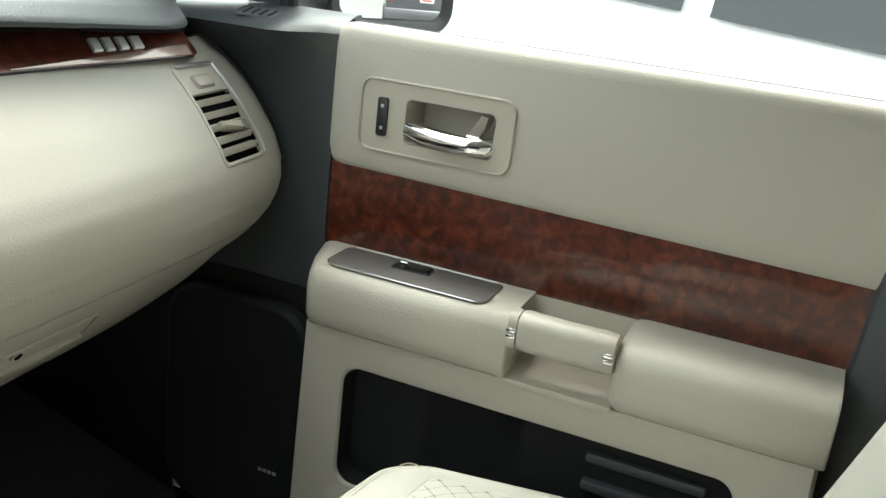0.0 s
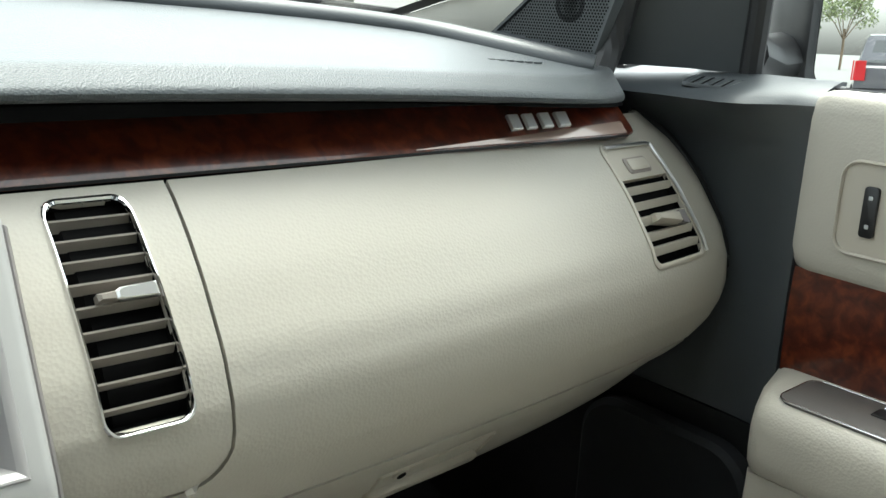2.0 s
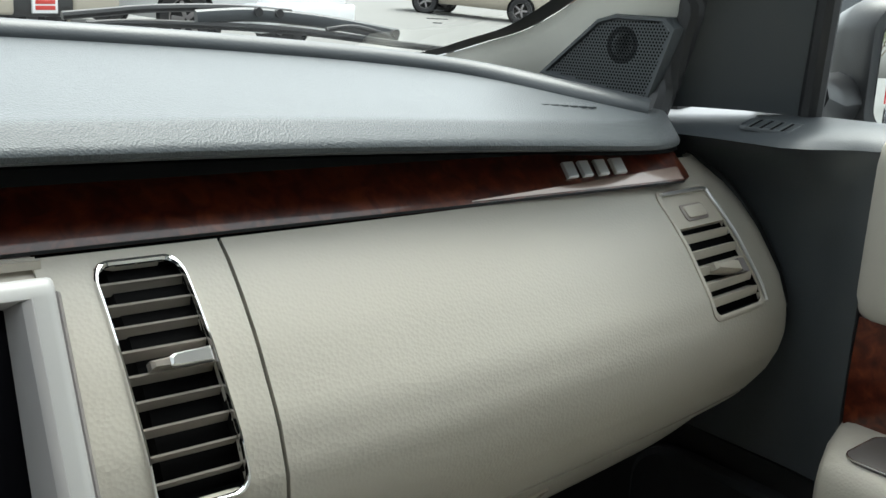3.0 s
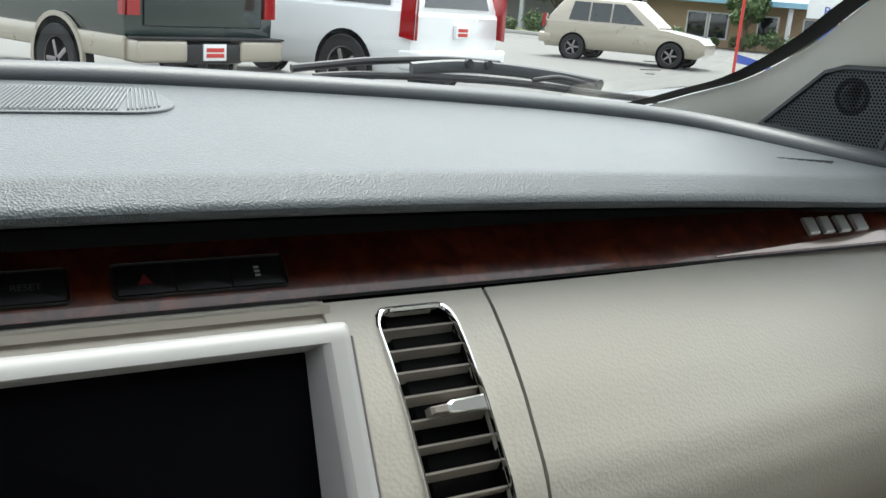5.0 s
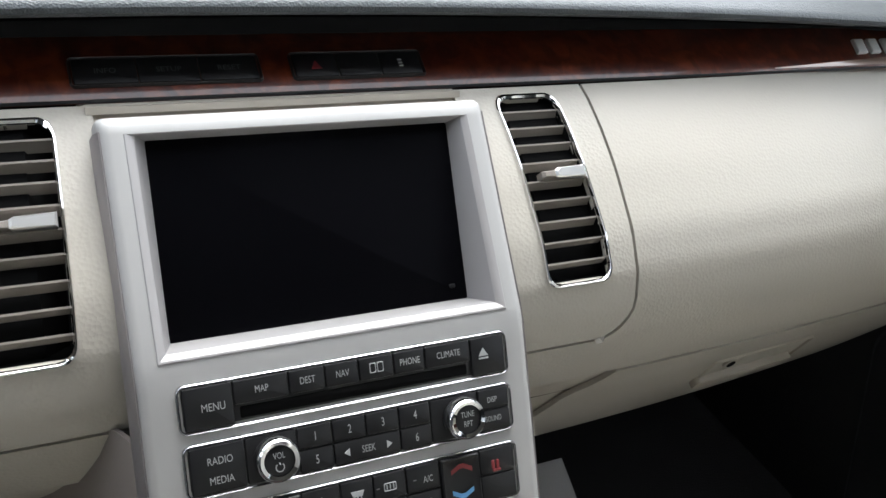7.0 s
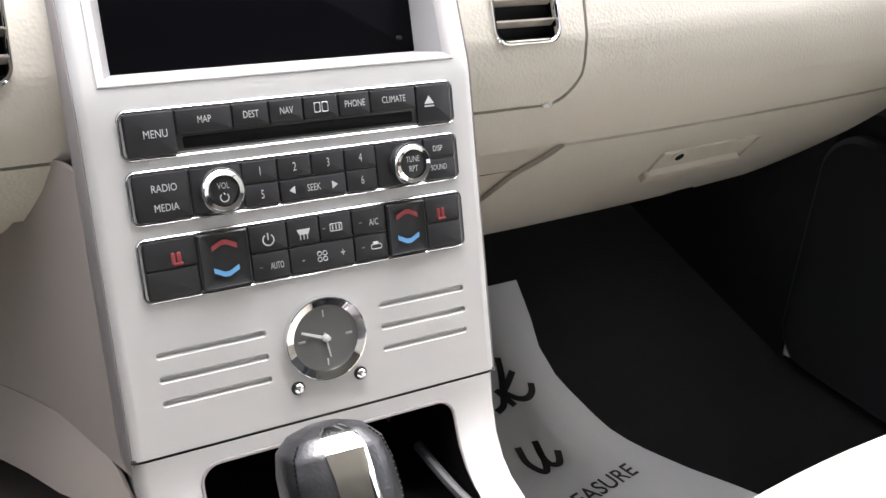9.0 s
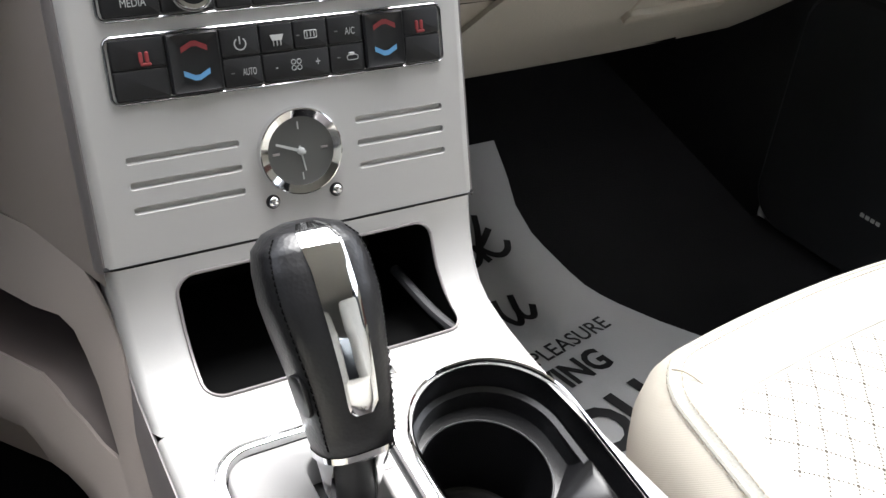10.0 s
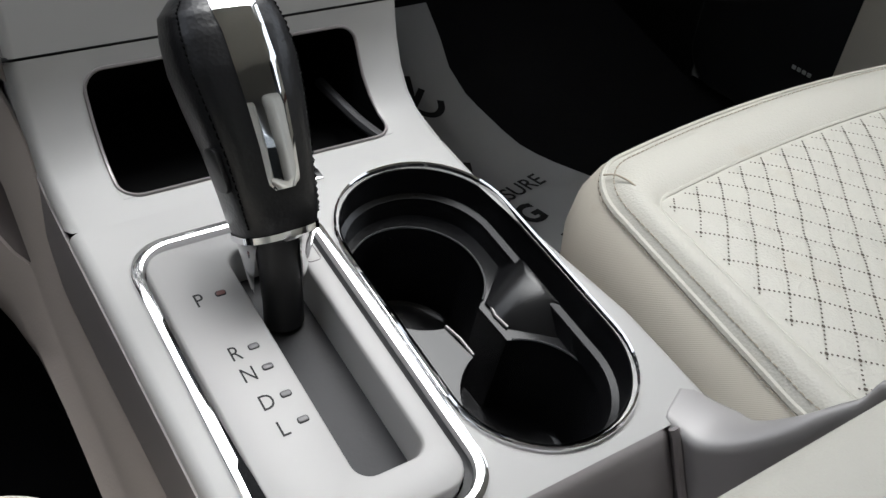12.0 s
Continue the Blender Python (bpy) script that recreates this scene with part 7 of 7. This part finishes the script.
M_brick = surface("tan_brick", (0.46, 0.34, 0.21), 0.85, vary=0.15, vary_scale=8)
M_blue_roof = surface("blue_metal_roof", (0.22, 0.40, 0.50), 0.5, vary=0.05)
M_leaf = surface("green_leaves", (0.075, 0.12, 0.04), 0.7, vary=0.4, vary_scale=3)
M_leaf2 = surface("olive_leaves", (0.13, 0.16, 0.07), 0.7, vary=0.4, vary_scale=3)
M_bark = surface("bark", (0.12, 0.09, 0.06), 0.9, vary=0.2)
M_redpaint = surface("red_paint", (0.55, 0.04, 0.03), 0.5, vary=0.05)
M_bluepaint = surface("blue_paint", (0.05, 0.10, 0.45), 0.5, vary=0.05)


LEVEL = Matrix.Translation((0, -0.4, -0.42))


def placed(ob, x, y, turn=0.0, z=0.0):
    """Stands a thing on the rising ground ahead or on the level ground behind."""
    ob.matrix_basis = (GROUND if y > -5 else LEVEL) @ pose(x, y, z, 0, 0, turn)
    return ob


def outside(name, label, category, group="", kind=""):
    return thing(name, label, category, group, kind)


# one sheet of ground, rising gently ahead, to the horizon
bm = bmesh.new()
n = 40
span = lambda i: math.copysign(abs(i / n) ** 2.5 * 1500, i)
sheet(bm, [[(span(i), span(j), max(0.0, -span(j)) * math.tan(TILT)) for i in range(-n, n + 1, 4)] for j in range(-n, n + 1, 4)])
ob = lone("ground", bm, M_asphalt, "pale worn asphalt car park and road", "ground", kind="structure")
placed(ob, 0, 0)


def wheel(parent, x, y, r, side):
    bm = bmesh.new()
    prof = [(0.62 * r, 0.11), (0.80 * r, 0.125), (0.95 * r, 0.12), (r, 0.085), (r, -0.085), (0.95 * r, -0.12), (0.62 * r, -0.11)]
    sheet(bm, [[Vector((x + w * 1.0, y + q * math.cos(a), r + q * math.sin(a))) for q, w in prof] for a in [2 * math.pi * k / 32 for k in range(33)]])
    t = part("wheel", bm, M_tyre, parent, "black tyre on alloy rim")
    bm = bmesh.new()
    f = lambda u, v, w: Vector((x + side * (0.06 + w), y + u, r + v))
    rings(bm, f, [(disc(0.64 * r, 32), 0.045), (disc(0.58 * r, 32), 0.03), (disc(0.55 * r, 32), 0.0)], True)
    part("rim", bm, M_edge, t)
    for k in range(5):
        a = 2 * math.pi * k / 5
        bm = bmesh.new()
        g = lambda u, v, w: f(u * math.cos(a) - v * math.sin(a), u * math.sin(a) + v * math.cos(a), w)
        slab(bm, g, 0.52 * r, 0.16 * r, 0.02, 0.0, 0.04, 0.30 * r, 0, edge=0.01)
        part("spoke", bm, M_edge, t)


def hull(rows, width, z_round=0.0):
    """A car body: stations along its length (front +y) of (y, [(half-width factor, z), ...])."""
    bm = bmesh.new()
    vs = sheet(bm, [[Vector((sx * f * width / 2, y, z)) for sx, seq in ((1, sec), (-1, list(reversed(sec)))) for f, z in seq] for y, sec in rows], close=True)
    bm.faces.new(vs[0])
    bm.faces.new(list(reversed(vs[-1])))
    return bm


def panel_part(name, pts, material, parent, label="", t=0.012):
    bm = bmesh.new()
    bm.faces.new([bm.verts.new(p) for p in pts])
    thick(bm, t)
    return part(name, bm, material, parent, label)


def wagon(label, paint, L, Wd, belt, top, r, x, y, turn, category="car", rear=(0.0, 0.32), nose=1.0, lamp=(0.75, 1.15), lamp_w=0.16, bumper=None, name="parked_car", lamp_side=0.0):
    """A parked estate, van or off-roader; the origin is on the ground below its rear bumper's middle, front along +y."""
    ob = outside(name, label, category, "parked vehicles")
    low, b2 = 0.32 * r / 0.36, belt
    sec = lambda k, zb, zt: [(0.90 * k, zb), (0.985 * k, zb + 0.12), (1.0 * k, (zb + zt) / 2), (0.975 * k, zt), (0.90 * k, zt + 0.01)]
    rows = [(-0.02, sec(0.90, low + 0.1, b2 - 0.05)), (0.03, sec(0.97, low, b2)), (0.5, sec(1.0, low, b2)), (L * 0.5, sec(1.0, low, b2)), (L - 1.0, sec(0.99, low, b2 - 0.03)), (L - 0.2, sec(0.94, low, b2 - 0.17)), (L, sec(0.80, low + 0.12, b2 - 0.32))]
    part("body", hull(rows, Wd), paint, ob, smooth=40)
    f0, f1 = L - 1.25 * nose, L - 2.05 * nose
    g = lambda k, zt: [(0.93, b2 - 0.02), (0.90, b2 + 0.1), (k, zt - 0.07), (k - 0.06, zt - 0.01), (k - 0.2, zt)]
    rows = [(rear[0] + 0.04, [(0.93, b2 - 0.02), (0.91, b2 + 0.06), (0.88, b2 + 0.10), (0.84, b2 + 0.12), (0.7, b2 + 0.13)]), (rear[1], g(0.80, top - 0.03)), (rear[1] + 0.4, g(0.80, top)), (f1, g(0.80, top)), (f0, [(0.93, b2 - 0.03), (0.92, b2 + 0.0), (0.91, b2 + 0.01), (0.85, b2 + 0.02), (0.7, b2 + 0.03)])]
    part("roof", hull(rows, Wd), paint, ob, smooth=40)
    for s in (1, -1):
        xs = lambda t: s * Wd / 2 * (0.915 * (1 - t) + 0.815 * t) + s * 0.012
        zz = lambda t: b2 + 0.06 + (top - 0.12 - b2 - 0.06) * t
        span0, span1 = rear[1] + 0.15, f1 + 0.1
        m = 3
        for k in range(m):
            a, c = span0 + (span1 - span0) * (k + 0.04) / m, span0 + (span1 - span0) * (k + 1 - 0.04) / m
            c2 = c - (0.0 if k < m - 1 else 0.25)
            c1 = c + (0.35 if k == m - 1 else 0)
            panel_part("side_window", [(xs(0), a, zz(0)), (xs(0), c1, zz(0)), (xs(1), c2, zz(1)), (xs(1), a + (0.1 if k == 0 else 0), zz(1))], M_carglass, ob, t=0.006)
        panel_part("tail_lamp", [(s * (Wd / 2 - 0.002), -0.045, lamp[0]), (s * (Wd / 2 - 0.03 - lamp_w), -0.055, lamp[0]), (s * (Wd / 2 - 0.03 - lamp_w), -0.05 + rear[0], lamp[1]), (s * (Wd / 2 - 0.02), -0.04 + rear[0], lamp[1])], M_tail, ob, "red tail lamp", 0.04)
        panel_part("lamp_side", [(s * (Wd / 2 + 0.005), -0.045, lamp[0]), (s * (Wd / 2 + 0.005), 0.05 + lamp_side, lamp[0] + 0.03), (s * (Wd / 2 - 0.005), 0.03 + lamp_side, lamp[1]), (s * (Wd / 2 - 0.005), -0.045, lamp[1])], M_tail, ob, "red lamp side lens", 0.03)
        for wy in (0.95 * L / 4.8, L - 0.92 * L / 4.8):
            bm = bmesh.new()
            fx = lambda u, v, w: Vector((s * (Wd / 2 + w), wy + u, r + v))
            rings(bm, fx, [(disc(r * 1.16, 28), -0.02), (disc(r * 1.16, 28), 0.006), (disc(r * 1.02, 28), 0.004)], True)
            part("wheel_arch", bm, M_void, ob)
            wheel(ob, s * (Wd / 2 - 0.09), wy, r, s)
    inset = 0.14 * Wd
    panel_part("rear_window", [(-Wd / 2 + inset, 0.02 + rear[0], b2 + 0.07), (Wd / 2 - inset, 0.02 + rear[0], b2 + 0.07), (Wd / 2 - inset * 1.35, rear[1] - 0.05, top - 0.13), (-Wd / 2 + inset * 1.35, rear[1] - 0.05, top - 0.13)], M_carglass, ob, "dark rear window", 0.02)
    bm = bmesh.new()
    box(bm, (-Wd / 2 + 0.01, -0.15, low + 0.10), (Wd / 2 - 0.01, 0.22, low + 0.36), 0.05, 3)
    part("rear_bumper", bm, bumper or paint, ob)
    bm = bmesh.new()
    box(bm, (-0.155, -0.075, b2 - 0.30), (0.155, -0.03, b2 - 0.13), 0.005)
    pl = part("number_plate", bm, M_white, ob, "white dealer plate with red bars")
    for dz in (-0.04, 0.02):
        bm = bmesh.new()
        box(bm, (-0.11, -0.078, b2 - 0.215 + dz - 0.022), (0.11, -0.072, b2 - 0.215 + dz + 0.022), 0.002)
        part("plate_bar", bm, M_redpaint, pl)
    placed(ob, x, y, turn)
    return ob


def pickup(x, y, turn):
    ob = outside("pickup_truck", "dark green pickup truck with tan bumper and arches parked outside", "pickup truck", "parked vehicles")
    L, Wd, r = 5.6, 2.0, 0.40
    sec = lambda k, zb, zt: [(0.92 * k, zb), (0.985 * k, zb + 0.12), (1.0 * k, (zb + zt) / 2), (0.975 * k, zt), (0.90 * k, zt + 0.01)]
    part("body", hull([(0.0, sec(0.96, 0.72, 1.43)), (0.03, sec(1, 0.60, 1.45)), (2.2, sec(1, 0.55, 1.45)), (4.4, sec(1, 0.48, 1.25)), (5.4, sec(0.95, 0.48, 1.15)), (5.6, sec(0.85, 0.55, 1.0))], Wd), M_green, ob, smooth=40)
    g = lambda zt: [(0.93, 1.32), (0.90, 1.42), (0.80, zt - 0.07), (0.74, zt - 0.01), (0.6, zt)]
    part("cab", hull([(1.95, g(1.45)), (2.1, g(1.88)), (3.6, g(1.90)), (4.3, g(1.45))], Wd), M_green, ob, smooth=40)
    for s in (1, -1):
        panel_part("side_window", [(s * 0.925, 2.25, 1.42), (s * 0.925, 3.9, 1.42), (s * 0.83, 3.55, 1.80), (s * 0.83, 2.3, 1.80)], M_carglass, ob, t=0.006)
        panel_part("tail_lamp", [(s * 0.985, -0.02, 0.97), (s * 0.84, -0.03, 0.97), (s * 0.84, -0.03, 1.38), (s * 0.975, -0.02, 1.38)], M_tail, ob, "red tail lamp", 0.04)
        panel_part("lamp_side", [(s * 1.0, 0.0, 0.97), (s * 1.0, 0.08, 0.97), (s * 0.99, 0.08, 1.38), (s * 0.99, 0.0, 1.38)], M_tail, ob, "red lamp side lens", 0.03)
        bm = bmesh.new()
        box(bm, (min(s * 0.97, s * 1.03), 0.0, 0.52), (max(s * 0.97, s * 1.03), 5.3, 0.76), 0.02)
        part("lower_cladding", bm, M_tan, ob, "tan lower cladding")
        for wy in (1.22, 4.75):
            bm = bmesh.new()
            fx = lambda u, v, w: Vector((s * (Wd / 2 + 0.03 + w), wy + u, r + v))
            rings(bm, fx, [(disc(r * 1.32, 28), -0.02), (disc(r * 1.32, 28), 0.02), (disc(r * 1.18, 28), 0.016)], False)
            part("arch_trim", bm, M_tan, ob, "tan wheel arch trim")
            bm = bmesh.new()
            rings(bm, fx, [(disc(r * 1.19, 28), -0.03), (disc(r * 1.19, 28), 0.008)], True)
            part("wheel_arch", bm, M_void, ob)
            wheel(ob, s * (Wd / 2 - 0.06), wy, r, s)
    for a, b in ((-0.99, -0.36), (0.36, 0.99)):
        bm = bmesh.new()
        box(bm, (a, -0.20, 0.50), (b, 0.10, 0.74), 0.04, 3)
        part("rear_bumper", bm, M_tan, ob, "tan bumper half")
    bm = bmesh.new()
    box(bm, (-0.40, -0.17, 0.48), (0.40, 0.10, 0.70), 0.03, 2)
    part("bumper_step", bm, M_black, ob)
    bm = bmesh.new()
    box(bm, (-0.99, -0.21, 0.735), (0.99, -0.02, 0.765), 0.01)
    part("bumper_pad", bm, M_black, ob)
    bm = bmesh.new()
    box(bm, (-0.155, -0.19, 0.52), (0.155, -0.165, 0.70), 0.004)
    pl = part("number_plate", bm, M_white, ob, "white dealer plate with red bars")
    for dz in (0.575, 0.635):
        bm = bmesh.new()
        box(bm, (-0.12, -0.196, dz - 0.022), (0.12, -0.186, dz + 0.022), 0.002)
        part("plate_bar", bm, M_redpaint, pl)
    bm = bmesh.new()
    box(bm, (-0.79, -0.03, 0.86), (0.79, 0.0, 1.44), 0.02)
    part("tailgate", bm, M_green, ob, "dark green tailgate")
    bm = bmesh.new()
    rings(bm, lambda u, v, w: Vector((u, -0.03 - w, 1.22 + v)), [([(0.115 * math.cos(a), 0.046 * math.sin(a)) for a in [2 * math.pi * k / 28 for k in range(28)]], 0.0), ([(0.11 * math.cos(a), 0.042 * math.sin(a)) for a in [2 * math.pi * k / 28 for k in range(28)]], 0.012)], True)
    part("oval_badge", bm, M_chrome_soft, ob, "plain oval badge")
    placed(ob, x, y, turn)
    return ob


pickup(2.66, 10.53, 23.7)
wagon("white off-roader parked outside with red tail lamps", M_white, 5.5, 2.0, 1.18, 1.95, 0.42, 6.05, 10.85, 25.8, "off-roader", rear=(0.0, 0.22), lamp=(0.85, 1.50), lamp_w=-0.004, lamp_side=0.12, name="parked_suv")
wagon("champagne minivan passing on the road outside", M_tan, 4.4, 1.8, 0.98, 1.65, 0.33, 15.7, 22.3, -145, "minivan", rear=(0.05, 0.5), lamp=(0.80, 1.15), lamp_w=0.13, name="minivan")
wagon("white car parked close beside the passenger window", M_white, 5.0, 1.95, 1.27, 1.85, 0.38, 3.05, -1.9, 0, "car", name="parked_car")
wagon("dark grey off-roader parked behind, seen in the mirror", M_dark_red, 4.7, 1.9, 1.15, 1.80, 0.38, 6.45, -18.9, 194, "off-roader", rear=(0.0, 0.25), lamp=(0.85, 1.25), lamp_w=0.2, name="parked_suv")
wagon("white hatchback parked behind, seen in the mirror", M_white, 4.4, 1.8, 1.0, 1.5, 0.33, 4.2, -24, 176, "car", rear=(0.0, 0.5), lamp=(0.75, 1.05), lamp_w=0.2, name="parked_car")


# roadside: kerb, planting, bank building
ROAD = (22.6, 36.5, math.degrees(math.atan2(-0.83, 0.56)))


def roadside(ob):
    return placed(ob, ROAD[0], ROAD[1], ROAD[2])


bm = bmesh.new()
box(bm, (-40, -0.08, 0.0), (9.4, 0.10, 0.15), 0.02, 2)
roadside(lone("kerb", bm, M_concrete, "pale concrete kerb along the road", "kerb", kind="structure"))
bm = bmesh.new()
sheet(bm, [[(x, y, 0.13 + 0.05 * math.sin(x * 2.1 + y)) for x in range(-40, 10)] for y in (0.1, 1.5, 3.0, 4.5)])
roadside(lone("verge", bm, M_grass, "planted verge behind the kerb", "verge", kind="structure"))
bm = bmesh.new()
for y0 in (-7.5, -3.2):
    box(bm, (-50, y0, 0.004), (40, y0 + 0.12, 0.008))
roadside(lone("road_line", bm, M_concrete, "faded pale road marking", "marking", kind="structure"))

bank = outside("bank_building", "low tan brick building with blue metal roof across the road", "building")
bm = bmesh.new()
box(bm, (4.7, 7.0, 0), (18.0, 14.0, 2.4))
part("wall", bm, M_brick, bank, "tan brick wall")
bm = bmesh.new()
box(bm, (-9.0, 8.6, 0), (4.7, 14.0, 2.4))
part("wall", bm, M_concrete, bank, "shaded entrance wall")
for s0, s1, z0, z1 in ((6.9, 7.75, 0.45, 1.55), (7.95, 8.75, 0.45, 1.55), (10.2, 11.0, 0.45, 1.55), (12.2, 13.6, 0.45, 1.55)):
    bm = bmesh.new()
    box(bm, (s0 - 0.08, 6.93, z0 - 0.08), (s1 + 0.08, 7.0, z1 + 0.08), 0.01)
    w = part("window", bm, M_white, bank, "white framed dark window")
    bm = bmesh.new()
    box(bm, (s0, 6.90, z0), (s1, 6.935, z1), 0.005)
    part("pane", bm, M_carglass, w)
bm = bmesh.new()
box(bm, (2.9, 8.50, 0.1), (4.5, 8.62, 2.0), 0.01)
part("entrance", bm, M_carglass, bank, "dark glazed entrance")
for s0 in (-6.0, -1.6, 4.75, 11.5, 16.0):
    bm = bmesh.new()
    box(bm, (s0, 6.2, 0), (s0 + 0.22, 6.42, 2.1), 0.02)
    part("column", bm, M_white, bank, "white column")
bm = bmesh.new()
sheet(bm, [[(x, 5.7, 2.02), (x, 5.72, 2.22), (x, 9.8, 4.1), (x, 14.5, 2.2)] for x in (-10.0, 5.0, 19.0)])
thick(bm, 0.08)
roof = part("roof", bm, M_blue_roof, bank, "blue standing-seam metal roof")
for i in range(72):
    bm = bmesh.new()
    x = -9.9 + 0.4 * i
    tube(bm, [(x, 5.72, 2.26), (x, 9.8, 4.14)], 0.035, 4)
    part("roof_seam", bm, M_white, roof)
roadside(bank)

sign = outside("roadside_sign", "white sign box on a blue post beside the building", "sign")
bm = bmesh.new()
box(bm, (12.6, 3.4, 1.65), (14.6, 3.6, 3.2), 0.03)
panel_ob = part("panel", bm, M_white, sign, "pale blue-white sign box")
sf9 = plane_frame((13.6, 3.39, 1.95), (1, 0, 0), (0, 0, 1))
part("legend", lettering("Bank", 0.5, sf9, 0.15, 0.02, 0.004), M_bluepaint, panel_ob, smooth=0)
bm = bmesh.new()
box(bm, (13.2, 3.45, 0), (13.75, 3.55, 1.65), 0.02)
part("post", bm, M_bluepaint, sign, "blue post")
roadside(sign)
sign = outside("red_sign", "red shop sign with white disc by the road", "sign")
bm = bmesh.new()
box(bm, (14.9, 3.4, 1.3), (17.4, 3.6, 3.4), 0.03)
p9 = part("panel", bm, M_redpaint, sign)
bm = bmesh.new()
rings(bm, lambda u, v, w: Vector((16.0 + u, 3.39 - w, 2.1 + v)), [(disc(0.35, 24), 0.0), (disc(0.33, 24), 0.02)], True)
part("disc", bm, M_white, p9)
bm = bmesh.new()
box(bm, (15.9, 3.45, 0), (16.2, 3.55, 1.3), 0.02)
part("post", bm, M_white, sign)
roadside(sign)
post = outside("marker_post", "thin red marker post with a blue and white pennant", "post")
bm = bmesh.new()
tube(bm, [(0, 0, 0), (0, 0, 3.4)], 0.035, 8)
part("pole", bm, M_redpaint, post)
bm = bmesh.new()
sheet(bm, [[(0.05, 0, 0.62), (0.05, 0, 0.42)], [(0.6, -0.1, 0.50), (0.6, -0.1, 0.34)], [(1.1, -0.15, 0.34), (1.1, -0.15, 0.26)]])
thick(bm, 0.004)
part("pennant", bm, M_bluepaint, post, "blue pennant")
placed(post, 16.45, 16.05)


# planting
def foliage(n, shape, size, rng):
    """Many small leaf blades scattered over lumps, with gaps."""
    bm = bmesh.new()
    for _ in range(n):
        c, r = shape[rng.randrange(len(shape))]
        d = Vector((rng.gauss(0, 1), rng.gauss(0, 1), rng.gauss(0, 1))).normalized()
        p = Vector(c) + d * r * rng.uniform(0.55, 1.05)
        a = Vector((rng.gauss(0, 1), rng.gauss(0, 1), rng.gauss(0, 1))).normalized() * size * rng.uniform(0.6, 1.3)
        b = a.cross(d).normalized() * size * 0.45
        bm.faces.new([bm.verts.new(q) for q in (p - a, p + b, p + a, p - b)])
    return bm


rng = random.Random(5)
spots = [(-30 + 1.35 * i + rng.uniform(-0.3, 0.3), rng.uniform(1.0, 3.4), rng.uniform(0.35, 0.75)) for i in range(29)] + [(-16 + 0.95 * i + rng.uniform(-0.3, 0.3), rng.uniform(0.7, 1.8), rng.uniform(0.45, 0.85)) for i in range(21)] + [(8.4, 5.9, 0.3), (9.6, 5.6, 0.4), (10.6, 4.8, 0.6), (11.4, 5.0, 0.75), (12.0, 4.2, 0.6), (12.9, 4.4, 0.7), (15.0, 4.4, 0.6)]
for k, (x, y, r) in enumerate(spots):
    lumps = [((rng.uniform(-0.5, 0.5) * r, rng.uniform(-0.4, 0.4) * r, r * rng.uniform(0.45, 0.8)), r * rng.uniform(0.45, 0.65)) for _ in range(5)]
    ob = lone("shrub", foliage(420, lumps, 0.085, rng), M_leaf if k % 3 else M_leaf2, "rounded green shrub in the roadside planting", "shrub", "roadside shrubs", smooth=0)
    ob.matrix_basis = GROUND @ pose(ROAD[0], ROAD[1], 0, 0, 0, ROAD[2]) @ pose(x, y, 0.1)


def tree(x, y, h, matrix):
    ob = outside("tree", "small street tree with an airy green crown", "tree", "roadside trees")
    bm = bmesh.new()
    tube(bm, [(0, 0, 0), (0.05, 0, h * 0.25), (0.02, 0.05, h * 0.5)], 0.11, 8)
    tips = []
    for k in range(6):
        a = k * 1.05 + rng.uniform(-0.3, 0.3)
        tip = Vector((math.cos(a) * h * 0.24, math.sin(a) * h * 0.24, h * rng.uniform(0.62, 0.9)))
        tips.append(tip)
        tube(bm, [(0.03, 0.02, h * 0.36), tuple(Vector((0.03, 0.02, h * 0.42)).lerp(tip, 0.5)), tuple(tip)], 0.045, 6)
    part("trunk", bm, M_bark, ob)
    lumps = [(tuple(t), h * rng.uniform(0.13, 0.2)) for t in tips] + [((0, 0, h * 0.8), h * 0.2), ((0.2, 0.1, h * 0.95), h * 0.13)]
    part("crown", foliage(2600, lumps, 0.14, rng), M_leaf if rng.random() < 0.6 else M_leaf2, ob, smooth=0)
    ob.matrix_basis = matrix @ pose(x, y, 0)
    return ob


RS = GROUND @ pose(ROAD[0], ROAD[1], 0, 0, 0, ROAD[2])
for x, y, h in ((1.6, 3.2, 3.0), (3.4, 3.6, 3.2), (-2.5, 3.5, 3.4), (-8, 4, 4.0), (-15, 4, 3.6), (9.9, 5.2, 2.4)):
    tree(x, y, h, RS)
for x, y, h in ((-6, -84, 6), (2, -92, 7), (11, -88, 6.5), (20, -86, 7), (31, -84, 6), (40, -80, 6), (-14, -86, 7), (8.6, -46, 3.6)):
    tree(x, y, h, LEVEL)
shed = outside("sales_shed", "long grey shed with a pitched roof behind the parked cars", "building")
bm = bmesh.new()
box(bm, (-6, 0, 0), (6, 16, 3.0))
part("wall", bm, M_concrete, shed)
bm = bmesh.new()
sheet(bm, [[(-6.4, y, 2.9), (0, y, 4.6), (6.4, y, 2.9)] for y in (-0.4, 16.4)])
thick(bm, 0.12)
part("roof", bm, M_edge, shed, "grey metal roof")
placed(shed, 16.9, -30, 190)
